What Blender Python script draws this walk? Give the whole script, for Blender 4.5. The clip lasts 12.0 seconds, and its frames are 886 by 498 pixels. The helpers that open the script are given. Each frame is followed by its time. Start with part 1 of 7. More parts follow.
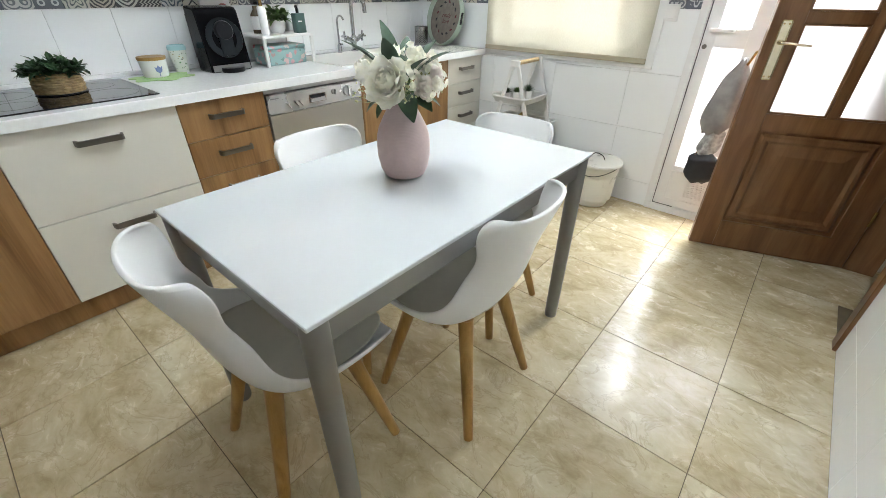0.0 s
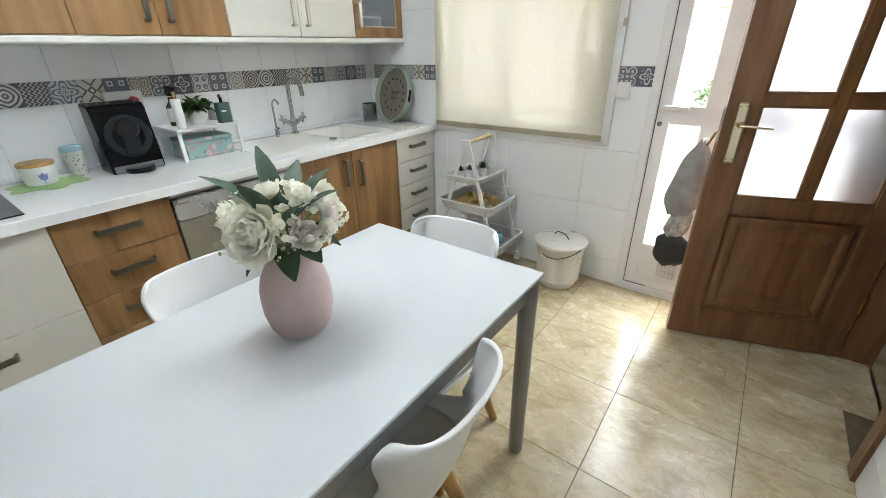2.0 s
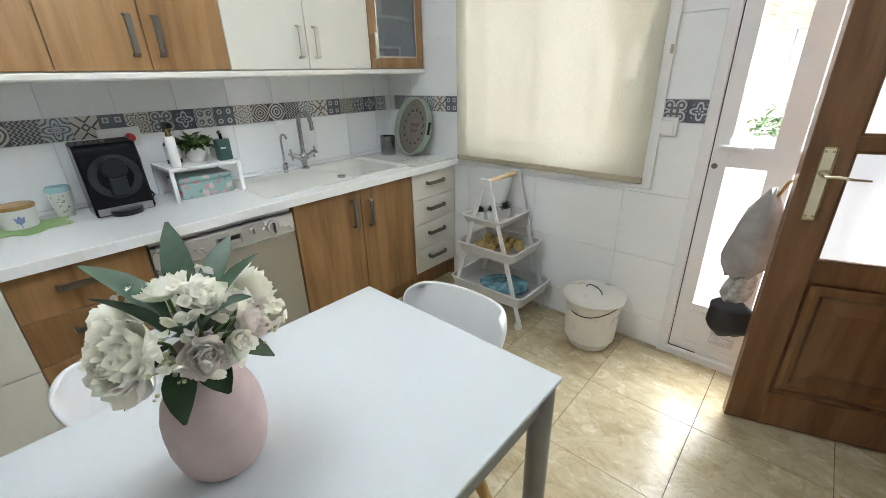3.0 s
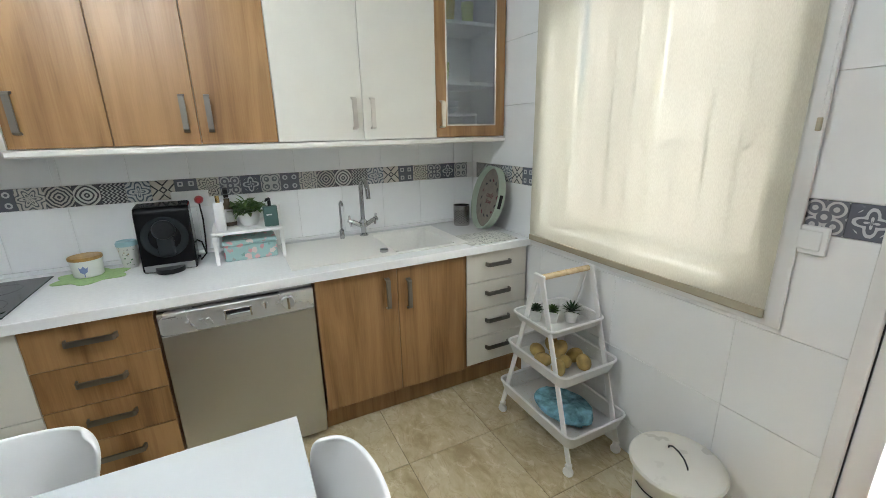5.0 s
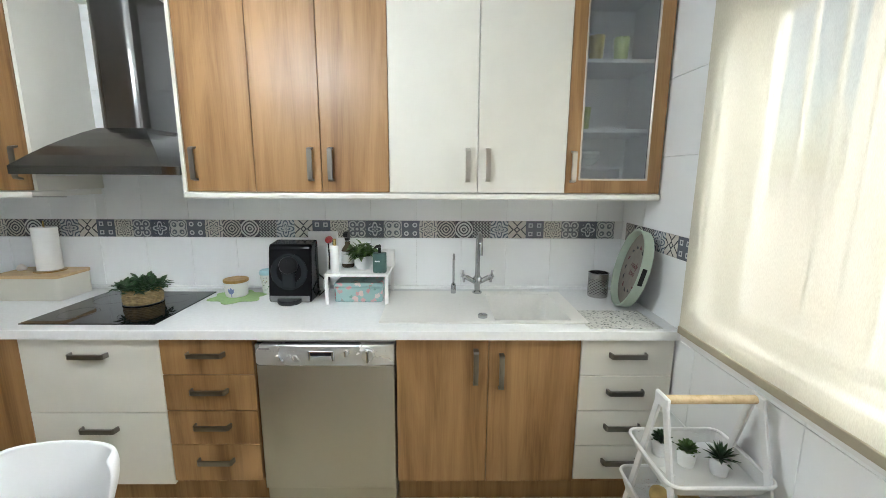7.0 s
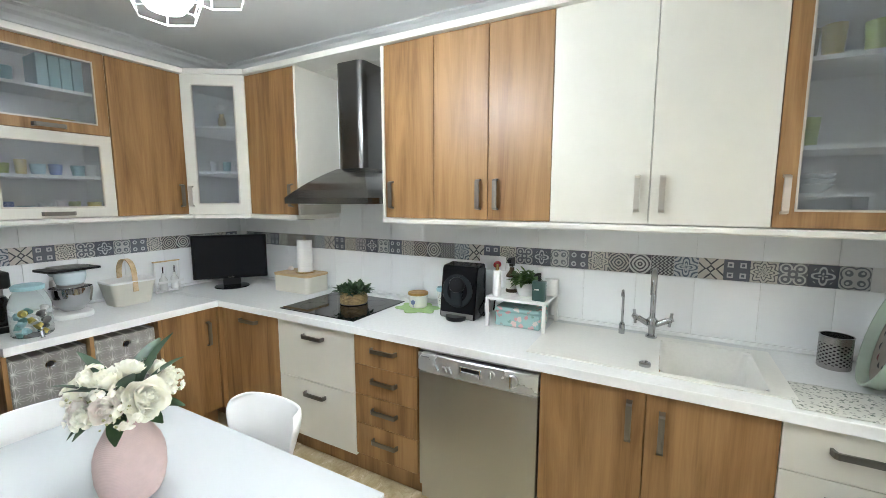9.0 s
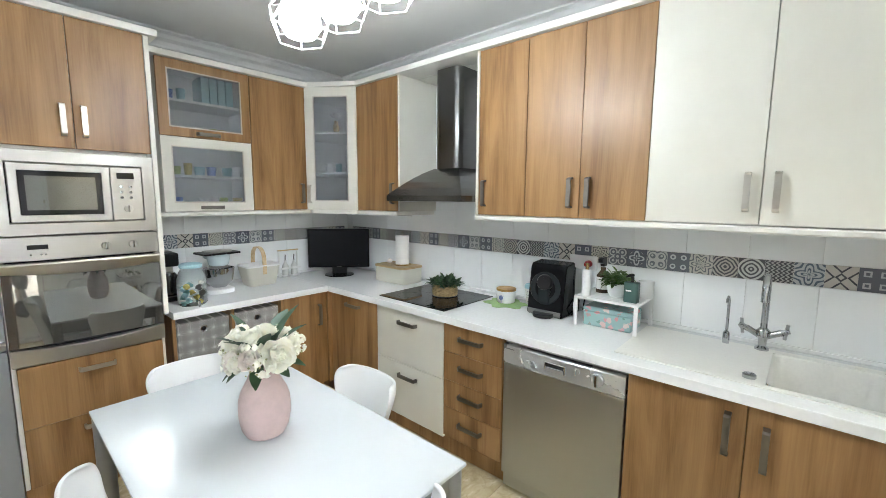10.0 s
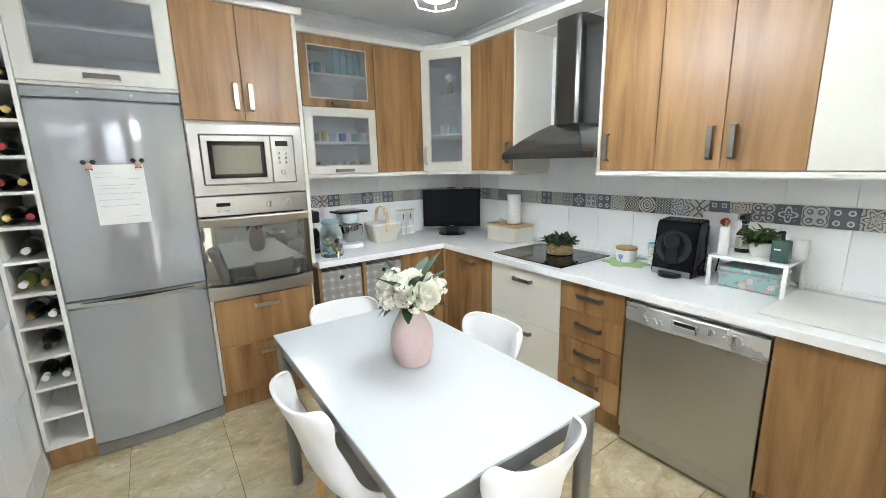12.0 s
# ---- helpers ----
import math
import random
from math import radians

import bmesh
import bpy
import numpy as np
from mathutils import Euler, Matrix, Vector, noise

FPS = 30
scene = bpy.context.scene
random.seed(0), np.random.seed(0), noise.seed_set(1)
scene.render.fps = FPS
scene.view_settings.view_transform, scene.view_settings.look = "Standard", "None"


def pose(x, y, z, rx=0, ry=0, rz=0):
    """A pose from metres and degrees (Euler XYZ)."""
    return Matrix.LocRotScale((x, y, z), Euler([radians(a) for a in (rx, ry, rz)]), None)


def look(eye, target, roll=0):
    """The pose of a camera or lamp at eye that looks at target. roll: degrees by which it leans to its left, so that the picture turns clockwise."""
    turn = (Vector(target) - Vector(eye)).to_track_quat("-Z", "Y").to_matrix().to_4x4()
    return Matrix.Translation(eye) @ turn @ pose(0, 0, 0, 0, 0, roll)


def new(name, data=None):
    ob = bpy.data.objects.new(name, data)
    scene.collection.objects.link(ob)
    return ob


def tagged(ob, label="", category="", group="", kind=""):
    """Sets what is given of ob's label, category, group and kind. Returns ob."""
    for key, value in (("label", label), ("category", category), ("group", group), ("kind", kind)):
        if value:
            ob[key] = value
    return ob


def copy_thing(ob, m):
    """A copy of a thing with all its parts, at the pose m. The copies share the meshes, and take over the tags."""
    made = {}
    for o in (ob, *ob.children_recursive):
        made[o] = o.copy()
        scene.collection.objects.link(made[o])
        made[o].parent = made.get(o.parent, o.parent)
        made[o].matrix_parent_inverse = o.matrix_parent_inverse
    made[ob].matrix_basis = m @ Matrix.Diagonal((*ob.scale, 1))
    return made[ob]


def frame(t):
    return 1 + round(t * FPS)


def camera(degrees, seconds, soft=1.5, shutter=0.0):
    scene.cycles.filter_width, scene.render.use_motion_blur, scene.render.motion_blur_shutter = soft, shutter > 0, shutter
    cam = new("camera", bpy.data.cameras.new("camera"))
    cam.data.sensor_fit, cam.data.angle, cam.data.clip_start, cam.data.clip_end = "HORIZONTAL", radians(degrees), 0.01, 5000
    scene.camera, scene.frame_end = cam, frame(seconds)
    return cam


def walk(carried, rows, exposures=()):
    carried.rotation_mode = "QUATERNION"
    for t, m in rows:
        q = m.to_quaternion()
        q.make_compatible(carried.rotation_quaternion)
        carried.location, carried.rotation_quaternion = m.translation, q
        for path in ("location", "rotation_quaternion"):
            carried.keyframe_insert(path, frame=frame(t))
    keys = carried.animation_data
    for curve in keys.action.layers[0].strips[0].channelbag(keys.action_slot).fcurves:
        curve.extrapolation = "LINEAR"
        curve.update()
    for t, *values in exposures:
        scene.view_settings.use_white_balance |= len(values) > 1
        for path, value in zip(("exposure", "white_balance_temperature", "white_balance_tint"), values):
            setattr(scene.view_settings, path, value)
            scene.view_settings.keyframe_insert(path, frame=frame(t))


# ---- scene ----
cam = camera(94.5, 12.0, soft=0.8)
PATH = [
    (0, (2.625, -2.821, 1.242), (1.533, -1.532, 0.171), 0.4),
    (0.5, (2.628, -2.777, 1.285), (1.548, -1.455, 0.243), -0.1),
    (1, (2.593, -2.68, 1.310), (1.527, -1.314, 0.311), -0.3),
    (1.5, (2.558, -2.552, 1.325), (1.495, -1.136, 0.395), -0.6),
    (2, (2.517, -2.418, 1.353), (1.429, -0.988, 0.475), -1.1),
    (2.5, (2.428, -2.257, 1.371), (1.292, -0.832, 0.548), -1.2),
    (3, (2.415, -2.108, 1.38), (1.172, -0.75, 0.599), -1.6),
    (5, (2.421, -1.454, 1.461), (0.704, -0.591, 0.906), -1.2),
    (5.5, (2.427, -1.313, 1.472), (0.622, -0.612, 0.969), -0.6),
    (6, (2.368, -1.187, 1.484), (0.484, -0.688, 1.035), -0.1),
    (6.5, (2.294, -1.093, 1.507), (0.354, -0.829, 1.1), 0.2),
    (8.5, (2.23, -0.835, 1.508), (0.38, -1.556, 1.266), 0.2),
    (9, (2.237, -0.777, 1.532), (0.495, -1.728, 1.286), 0.0),
    (9.5, (2.274, -0.734, 1.527), (0.655, -1.883, 1.289), 0.4),
    (10, (2.313, -0.713, 1.518), (0.826, -2.028, 1.273), 0.4),
    (10.5, (2.35, -0.698, 1.517), (0.983, -2.132, 1.245), 0.2),
    (11, (2.389, -0.69, 1.508), (1.119, -2.204, 1.2), -0.4),
    (11.5, (2.429, -0.719, 1.504), (1.234, -2.28, 1.138), -0.9),
    (12, (2.474, -0.738, 1.488), (1.347, -2.338, 1.076), -1.3),
]
EXPOSURE = [(0, 2.72), (1.5, 2.53), (3, 2.3), (5, 2.27), (6.5, 2.52), (8.5, 2.72), (10, 2.68), (12, 2.82)]
walk(cam, [(t, look(eye, target, roll)) for t, eye, target, roll in PATH], EXPOSURE)

# ---- light ----
world = bpy.data.worlds.new("sky")
scene.world = world
world.use_nodes = True
wn = world.node_tree
sky = wn.nodes.new("ShaderNodeTexSky")
sky.sky_type, sky.sun_disc = "NISHITA", False
sky.sun_elevation, sky.sun_rotation = radians(50), radians(200)
wn.links.new(sky.outputs[0], wn.nodes["Background"].inputs[0])
wn.nodes["Background"].inputs[1].default_value = 0.07
sun = new("sun", bpy.data.lights.new("sun", "SUN"))
sun.data.energy, sun.data.angle, sun.data.color = 2.0, radians(0.5), (1, 0.95, 0.88)
# Area lamps added above the window and door openings, in place of skylight.
for nm, x, w in (("window_sky", 1.24, 1.3), ("door_sky", 2.5, 2.6)):
    al_ = new(nm, bpy.data.lights.new(nm, "AREA"))
    al_.data.shape, al_.data.size, al_.data.size_y, al_.data.energy, al_.data.color = "RECTANGLE", w, {"window_sky": 0.8, "door_sky": 2.6}[nm], {"window_sky": 1.5, "door_sky": 96}[nm], (0.9, 0.95, 1)
    al_.matrix_world = look((x, 1.7 if nm == "door_sky" else 0.95, 2.9), (x, -0.6, 0.3))
sun.matrix_world = look((0, 0, 10), (1.5, 3.0, 6.0))

# ---- materials ----
def material(name, colour=(0.8, 0.8, 0.8), rough=0.5, metal=0.0, **more):
    m = bpy.data.materials.new(name)
    m.use_nodes = True
    b = m.node_tree.nodes["Principled BSDF"]
    b.inputs["Base Color"].default_value = (*colour, 1)
    b.inputs["Roughness"].default_value = rough
    b.inputs["Metallic"].default_value = metal
    for key, value in more.items():
        b.inputs[key.replace("_", " ")].default_value = value
    return m

def node(m, kind, inputs=None, **settings):
    n = m.node_tree.nodes.new("ShaderNode" + kind)
    for key, value in settings.items():
        setattr(n, key, value)
    for key, value in (inputs or {}).items():
        if isinstance(value, bpy.types.NodeSocket):
            m.node_tree.links.new(value, n.inputs[key])
        else:
            n.inputs[key].default_value = value
    return n

def shader(m):
    return m.node_tree.nodes["Principled BSDF"]

def wire(m, out, key):
    m.node_tree.links.new(out, shader(m).inputs[key])

def ramp(m, fac, stops):
    n = node(m, "ValToRGB", {"Fac": fac})
    e = n.color_ramp.elements
    while len(e) < len(stops):
        e.new(0.5)
    for el, (p, c) in zip(e, stops):
        el.position, el.color = p, (*c, 1)
    return n.outputs["Color"]

def coords(m, scale=(1, 1, 1), shuffle=0.0):
    """Object coordinates, scaled; with shuffle, each object gets its own stretch of the pattern."""
    tc = node(m, "TexCoord").outputs["Object"]
    if shuffle:
        info = node(m, "ObjectInfo")
        mul = node(m, "VectorMath", {0: node(m, "CombineXYZ", {0: info.outputs["Random"], 1: node(m, "Math", {0: info.outputs["Random"], 1: 3.7}, operation="MULTIPLY").outputs[0], 2: info.outputs["Random"]}).outputs[0]}, operation="SCALE")
        mul.inputs["Scale"].default_value = shuffle
        tc = node(m, "VectorMath", {0: tc, 1: mul.outputs[0]}, operation="ADD").outputs[0]
    return node(m, "Mapping", {"Vector": tc, "Scale": scale}).outputs[0]

def bump(m, height, strength=0.1, distance=0.002):
    wire(m, node(m, "Bump", {"Height": height, "Strength": strength, "Distance": distance}).outputs[0], "Normal")

def speckled(name, colour, rough, amount=0.06, size=8, relief=0.0, **more):
    """A plain surface with faint mottling in colour and gloss."""
    m = material(name, colour, rough, **more)
    n = node(m, "TexNoise", {"Vector": coords(m), "Scale": size, "Detail": 6.0})
    lo = tuple(max(c * (1 - amount), 0) for c in colour)
    hi = tuple(min(c * (1 + amount), 1) for c in colour)
    wire(m, ramp(m, n.outputs["Fac"], [(0.35, lo), (0.65, hi)]), "Base Color")
    g = node(m, "MapRange", {"Value": n.outputs["Fac"], 3: max(rough * 0.8, 0), 4: rough * 1.25})
    wire(m, g.outputs[0], "Roughness")
    if relief:
        f = node(m, "TexNoise", {"Vector": coords(m), "Scale": size * 30, "Detail": 3.0})
        bump(m, f.outputs["Fac"], relief)
    return m

def wood(name, dark, mid, light, rough=0.38, grain=(9, 9, 0.7)):
    """Wood with its grain along z of the object."""
    m = material(name, mid, rough)
    c = coords(m, grain, shuffle=6.0)
    a = node(m, "TexNoise", {"Vector": c, "Scale": 1.6, "Detail": 8.0, "Roughness": 0.55, "Distortion": 0.6})
    fine = node(m, "TexNoise", {"Vector": coords(m, (grain[0] * 14, grain[1] * 14, grain[2] * 5), shuffle=3.0), "Scale": 1.5, "Detail": 4.0})
    mix = node(m, "Math", {0: a.outputs["Fac"], 1: node(m, "Math", {0: fine.outputs["Fac"], 1: 0.22}, operation="MULTIPLY").outputs[0]}, operation="ADD")
    wire(m, ramp(m, mix.outputs[0], [(0.42, dark), (0.56, mid), (0.76, light)]), "Base Color")
    bump(m, fine.outputs["Fac"], 0.06)
    return m

MAT = dict(
    walnut=wood("cabinet wood", (0.19, 0.094, 0.034), (0.285, 0.152, 0.058), (0.385, 0.220, 0.091)),
    door_wood=wood("door wood", (0.155, 0.068, 0.026), (0.20, 0.093, 0.037), (0.255, 0.128, 0.054), 0.28, (10, 10, 1.3)),
    beech=wood("beech", (0.30, 0.155, 0.038), (0.40, 0.22, 0.06), (0.48, 0.285, 0.09), 0.4, (20, 20, 2)),
    cream=speckled("cream lacquer", (0.72, 0.70, 0.63), 0.33, 0.015),
    carcass=speckled("white board", (0.78, 0.76, 0.71), 0.4, 0.02),
    worktop=speckled("white composite", (0.87, 0.88, 0.88), 0.18, 0.02, 60),
    steel=material("brushed steel", (0.53, 0.52, 0.50), 0.28, 1.0),
    # One nickel: dark floor reflections painted into the first colour, lamplight into the second.
    handle=material("satin nickel, dark reflections in colour", (0.23, 0.215, 0.195), 0.34, 1.0),
    handle_lit=material("satin nickel, lamp reflections in colour", (0.62, 0.58, 0.52), 0.3, 1.0),
    chrome=material("chrome", (0.48, 0.49, 0.505), 0.07, 1.0),
    fridge=speckled("silver paint", (0.40, 0.41, 0.42), 0.08, 0.01, 3, **{"Metallic": 0.3}),
    black=speckled("black plastic", (0.010, 0.010, 0.011), 0.3, 0.1, **{"Specular IOR Level": 0.3}),
    blackglass=material("black glass", (0.008, 0.008, 0.01), 0.04),
    white=speckled("white plastic", (0.8, 0.8, 0.79), 0.32, 0.02),
    tabletop=speckled("white glass top", (0.62, 0.65, 0.665), 0.07, 0.01, 3),
    table_metal=speckled("grey metal paint", (0.26, 0.26, 0.255), 0.34, 0.04, 6, **{"Metallic": 0.6}),
    chair=speckled("white moulded plastic", (0.82, 0.82, 0.81), 0.3, 0.01, 5),
    cushion=speckled("pale grey leatherette", (0.48, 0.46, 0.39), 0.5, 0.05, 12, 0.05),
    plaster=speckled("white plaster", (0.64, 0.64, 0.63), 0.8, 0.03, 3, 0.05),
    tile=speckled("white glazed tile", (0.885, 0.90, 0.905), 0.09, 0.015, 2),
    grout=speckled("grout", (0.77, 0.77, 0.76), 0.8),
    pane=material("clear glass", (1, 1, 1), 0.0, 0.0, **{"Transmission Weight": 1.0, "IOR": 1.05}),
    lamp=material("lamp glass", (1, 1, 1), 0.5, **{"Emission Color": (0.86, 0.94, 1, 1), "Emission Strength": 12.0}),
    aluminium=speckled("white lacquered aluminium", (0.78, 0.78, 0.77), 0.35, 0.02),
)
fl = MAT["floor"] = material("cream marble tile", (0.6, 0.52, 0.38), 0.16)
fc = coords(fl, (1, 1.5, 1), shuffle=9.0)
n1 = node(fl, "TexNoise", {"Vector": fc, "Scale": 3.2, "Detail": 6.0, "Roughness": 0.55, "Distortion": 0.8})
n2 = node(fl, "TexNoise", {"Vector": fc, "Scale": 12.0, "Detail": 8.0, "Roughness": 0.65, "Distortion": 0.9})
vein = node(fl, "TexNoise", {"Vector": fc, "Scale": 5.0, "Detail": 5.0, "Roughness": 0.6, "Distortion": 1.2})
crack = node(fl, "Math", {0: node(fl, "Math", {0: vein.outputs["Fac"], 1: 0.5}, operation="SUBTRACT").outputs[0]}, operation="ABSOLUTE")
mx = node(fl, "Mix", {"Factor": 0.38, 2: n1.outputs["Fac"], 3: n2.outputs["Fac"]})
base = ramp(fl, mx.outputs[0], [(0.36, (0.42, 0.335, 0.195)), (0.46, (0.55, 0.46, 0.285)), (0.55, (0.63, 0.545, 0.365)), (0.66, (0.72, 0.65, 0.475))])
vm = node(fl, "Mix", {0: node(fl, "MapRange", {"Value": crack.outputs[0], 1: 0.0, 2: 0.022, 3: 0.45, 4: 0.0}).outputs[0], 6: base}, data_type="RGBA")
vm.inputs[7].default_value = (0.40, 0.30, 0.17, 1)
wire(fl, vm.outputs[2], "Base Color")
wire(fl, node(fl, "MapRange", {"Value": n2.outputs["Fac"], 1: 0.3, 2: 0.7, 3: 0.12, 4: 0.32}).outputs[0], "Roughness")
bump(fl, n2.outputs["Fac"], 0.16)
fr = MAT["frosted"] = material("frosted glass", (0.66, 0.69, 0.74), 0.62, **{"Transmission Weight": 1.0, "IOR": 1.4})
bl = MAT["blind"] = bpy.data.materials.new("cream blind fabric")
bl.use_nodes = True
bt = bl.node_tree
bt.nodes.remove(bt.nodes["Principled BSDF"])
weave = node(bl, "TexNoise", {"Vector": coords(bl, (400, 400, 60)), "Scale": 1.6, "Detail": 1.0})
col = ramp(bl, weave.outputs["Fac"], [(0.3, (0.62, 0.585, 0.48)), (0.7, (0.70, 0.67, 0.56))])
dif = node(bl, "BsdfDiffuse", {"Color": col})
tra = node(bl, "BsdfTranslucent", {"Color": col})
clr = node(bl, "BsdfTransparent", {"Color": (0.95, 0.92, 0.82, 1)})
m1 = node(bl, "MixShader", {0: 0.07, 1: dif.outputs[0], 2: tra.outputs[0]})
m2 = node(bl, "MixShader", {0: 0.15, 1: m1.outputs[0], 2: clr.outputs[0]})
bt.links.new(m2.outputs[0], bt.nodes["Material Output"].inputs[0])

# more materials
MAT["steel_dark"] = material("brushed steel, grey", (0.50, 0.50, 0.49), 0.36, 1.0)
MAT["steel_hood"] = material("brushed steel, hood", (0.19, 0.187, 0.183), 0.22, 1.0)
MAT["panel_grey"] = speckled("silver grey paint", (0.64, 0.65, 0.66), 0.26, 0.02, 4, **{"Metallic": 0.65})
MAT["ceiling_paint"] = speckled("white ceiling paint", (0.72, 0.72, 0.71), 0.75, 0.03, 2, 0.05)
MAT["brass"] = material("pale polished brass", (0.78, 0.70, 0.50), 0.2, 1.0)
MAT["oven_glass"] = material("mirrored dark glass", (0.27, 0.27, 0.25), 0.03, 0.8)
MAT["sink"] = speckled("off-white composite", (0.74, 0.73, 0.69), 0.3, 0.02, 80)
MAT["iron"] = speckled("painted iron", (0.62, 0.61, 0.58), 0.5, 0.05)
MAT["floor_grout"] = speckled("brown floor grout", (0.16, 0.125, 0.08), 0.85, 0.1, 20)
MAT["hem"] = speckled("beige fabric", (0.42, 0.37, 0.27), 0.7, 0.05)
MAT["patio"] = speckled("pale paving", (0.50, 0.46, 0.40), 0.7, 0.1, 2)
MAT["white_render"] = speckled("white render", (0.62, 0.60, 0.56), 0.85, 0.04, 2, 0.2)
MAT["terracotta"] = speckled("terracotta", (0.40, 0.18, 0.10), 0.8, 0.15, 3)
MAT["pale_wood"] = wood("pale outdoor wood", (0.32, 0.24, 0.16), (0.42, 0.33, 0.23), (0.5, 0.41, 0.3), 0.7)
MAT["pine"] = wood("pine", (0.48, 0.34, 0.18), (0.58, 0.43, 0.25), (0.66, 0.51, 0.32), 0.5, (20, 20, 20))
MAT["bamboo"] = wood("bamboo", (0.42, 0.27, 0.12), (0.5, 0.34, 0.17), (0.58, 0.41, 0.22), 0.45, (30, 2, 30))
ink = MAT["ink"] = material("grey print", (0.25, 0.25, 0.27), 0.8)
MAT["pale_ink"] = material("faint grey print", (0.48, 0.48, 0.50), 0.8)
MAT["leaf"] = speckled("green leaf", (0.075, 0.14, 0.035), 0.45, 0.35, 25)
MAT["leaf_dark"] = speckled("dark green leaf", (0.026, 0.065, 0.022), 0.42, 0.35, 25)
MAT["leaf_grey"] = speckled("grey-green leaf", (0.055, 0.10, 0.062), 0.5, 0.2, 25)
def petal_material(name, shade, tip):
    """Thin petals that let light through."""
    m = material(name, shade, 0.6)
    n = node(m, "TexNoise", {"Vector": coords(m), "Scale": 40.0, "Detail": 4.0})
    c = ramp(m, n.outputs["Fac"], [(0.35, shade), (0.65, tip)])
    d, t = node(m, "BsdfDiffuse", {"Color": c}), node(m, "BsdfTranslucent", {"Color": c})
    mix = node(m, "MixShader", {0: 0.45, 1: d.outputs[0], 2: t.outputs[0]})
    m.node_tree.nodes.remove(shader(m))
    m.node_tree.links.new(mix.outputs[0], m.node_tree.nodes["Material Output"].inputs[0])
    return m
MAT["petal_white"] = petal_material("cream white petal", (0.96, 0.94, 0.82), (0.985, 0.975, 0.91))
MAT["petal_pink"] = petal_material("pale pink petal", (0.90, 0.82, 0.77), (0.94, 0.90, 0.85))
MAT["sprig"] = speckled("sprig", (0.45, 0.46, 0.25), 0.6, 0.2, 30)
MAT["pink_clay"] = speckled("matt pink clay", (0.57, 0.435, 0.415), 0.6, 0.04, 40, 0.08)
pcl = MAT["pink_clay"]
bump(pcl, node(pcl, "TexWave", {"Vector": coords(pcl), "Scale": 85.0, "Distortion": 0.4}, bands_direction="Z").outputs["Fac"], 0.22, 0.001)
MAT["straw"] = speckled("straw", (0.34, 0.24, 0.12), 0.7, 0.25, 60, 0.1)
MAT["soil"] = speckled("soil", (0.05, 0.035, 0.025), 0.9, 0.3, 50)
# Outdoor leaves painted paler, with overexposure and pane glare in their colour.
MAT["leaf_glare"] = speckled("outdoor leaf, glare in colour", (0.22, 0.31, 0.17), 0.5, 0.25, 25)
MAT["green_felt"] = speckled("green felt", (0.34, 0.50, 0.22), 0.9, 0.08, 60, 0.1)
MAT["blue_print"] = material("blue glaze", (0.22, 0.28, 0.55), 0.4)
MAT["mixer_blue"] = speckled("pale blue-white plastic", (0.66, 0.76, 0.80), 0.25, 0.02)
MAT["pale_blue"] = speckled("pale blue plastic", (0.35, 0.55, 0.60), 0.4, 0.03)
MAT["black_gloss"] = speckled("glossy black plastic", (0.006, 0.006, 0.007), 0.1, 0.1, **{"Specular IOR Level": 0.16})
MAT["ring_grey"] = speckled("dark grey gloss", (0.022, 0.025, 0.028), 0.14, 0.1, **{"Specular IOR Level": 0.25})
MAT["tin_lid"] = speckled("turquoise paint", (0.22, 0.42, 0.42), 0.4, 0.05, 20)
MAT["amber"] = speckled("smoked glass", (0.10, 0.075, 0.05), 0.12, 0.1)
MAT["green_bottle"] = speckled("dark green plastic", (0.05, 0.105, 0.095), 0.35, 0.05)
MAT["tray_green"] = speckled("pale sage paint", (0.42, 0.50, 0.41), 0.5, 0.04, 10)
MAT["tray_print"] = speckled("grey-brown board", (0.24, 0.21, 0.18), 0.6, 0.12, 30)
MAT["stone_white"] = speckled("warm white enamel", (0.60, 0.58, 0.51), 0.45, 0.02)
MAT["maroon"] = material("dark red print", (0.13, 0.03, 0.035), 0.6)
MAT["screen"] = material("dark screen", (0.006, 0.006, 0.008), 0.25, **{"Specular IOR Level": 0.2})
MAT["porcelain"] = speckled("white porcelain", (0.72, 0.72, 0.70), 0.2, 0.02)
MAT["mustard"] = material("mustard glaze", (0.55, 0.42, 0.06), 0.3)
MAT["lime"] = material("lime glaze", (0.42, 0.5, 0.10), 0.3)
MAT["cobalt"] = material("blue glaze", (0.08, 0.16, 0.45), 0.3)
MAT["brown_glass"] = material("dark brown glaze", (0.12, 0.08, 0.03), 0.3)
MAT["gold_paper"] = material("yellow foil", (0.55, 0.45, 0.12), 0.4)
MAT["grey_cloth"] = speckled("grey cloth", (0.34, 0.32, 0.31), 0.9, 0.2, 12, 0.3)
MAT["pale_cloth"] = speckled("pale printed cloth", (0.45, 0.44, 0.42), 0.9, 0.4, 30, 0.2)
MAT["black_cloth"] = speckled("black leather", (0.025, 0.025, 0.028), 0.5, 0.2, 20, 0.1)
MAT["bin_white"] = speckled("cream enamel", (0.74, 0.72, 0.65), 0.28, 0.02)
MAT["potato"] = speckled("potato skin", (0.46, 0.33, 0.12), 0.7, 0.2, 25, 0.15)
MAT["blue_film"] = speckled("blue plastic film", (0.20, 0.44, 0.54), 0.2, 0.45, 22, 0.4)
MAT["jar_glass"] = material("jar glass", (0.92, 0.97, 0.96), 0.02, **{"Transmission Weight": 1.0, "IOR": 1.08})
ms = MAT["mesh"] = speckled("white mesh metal", (0.66, 0.66, 0.64), 0.45, 0.02)
hole = node(ms, "TexVoronoi", {"Vector": coords(ms), "Scale": 190.0})
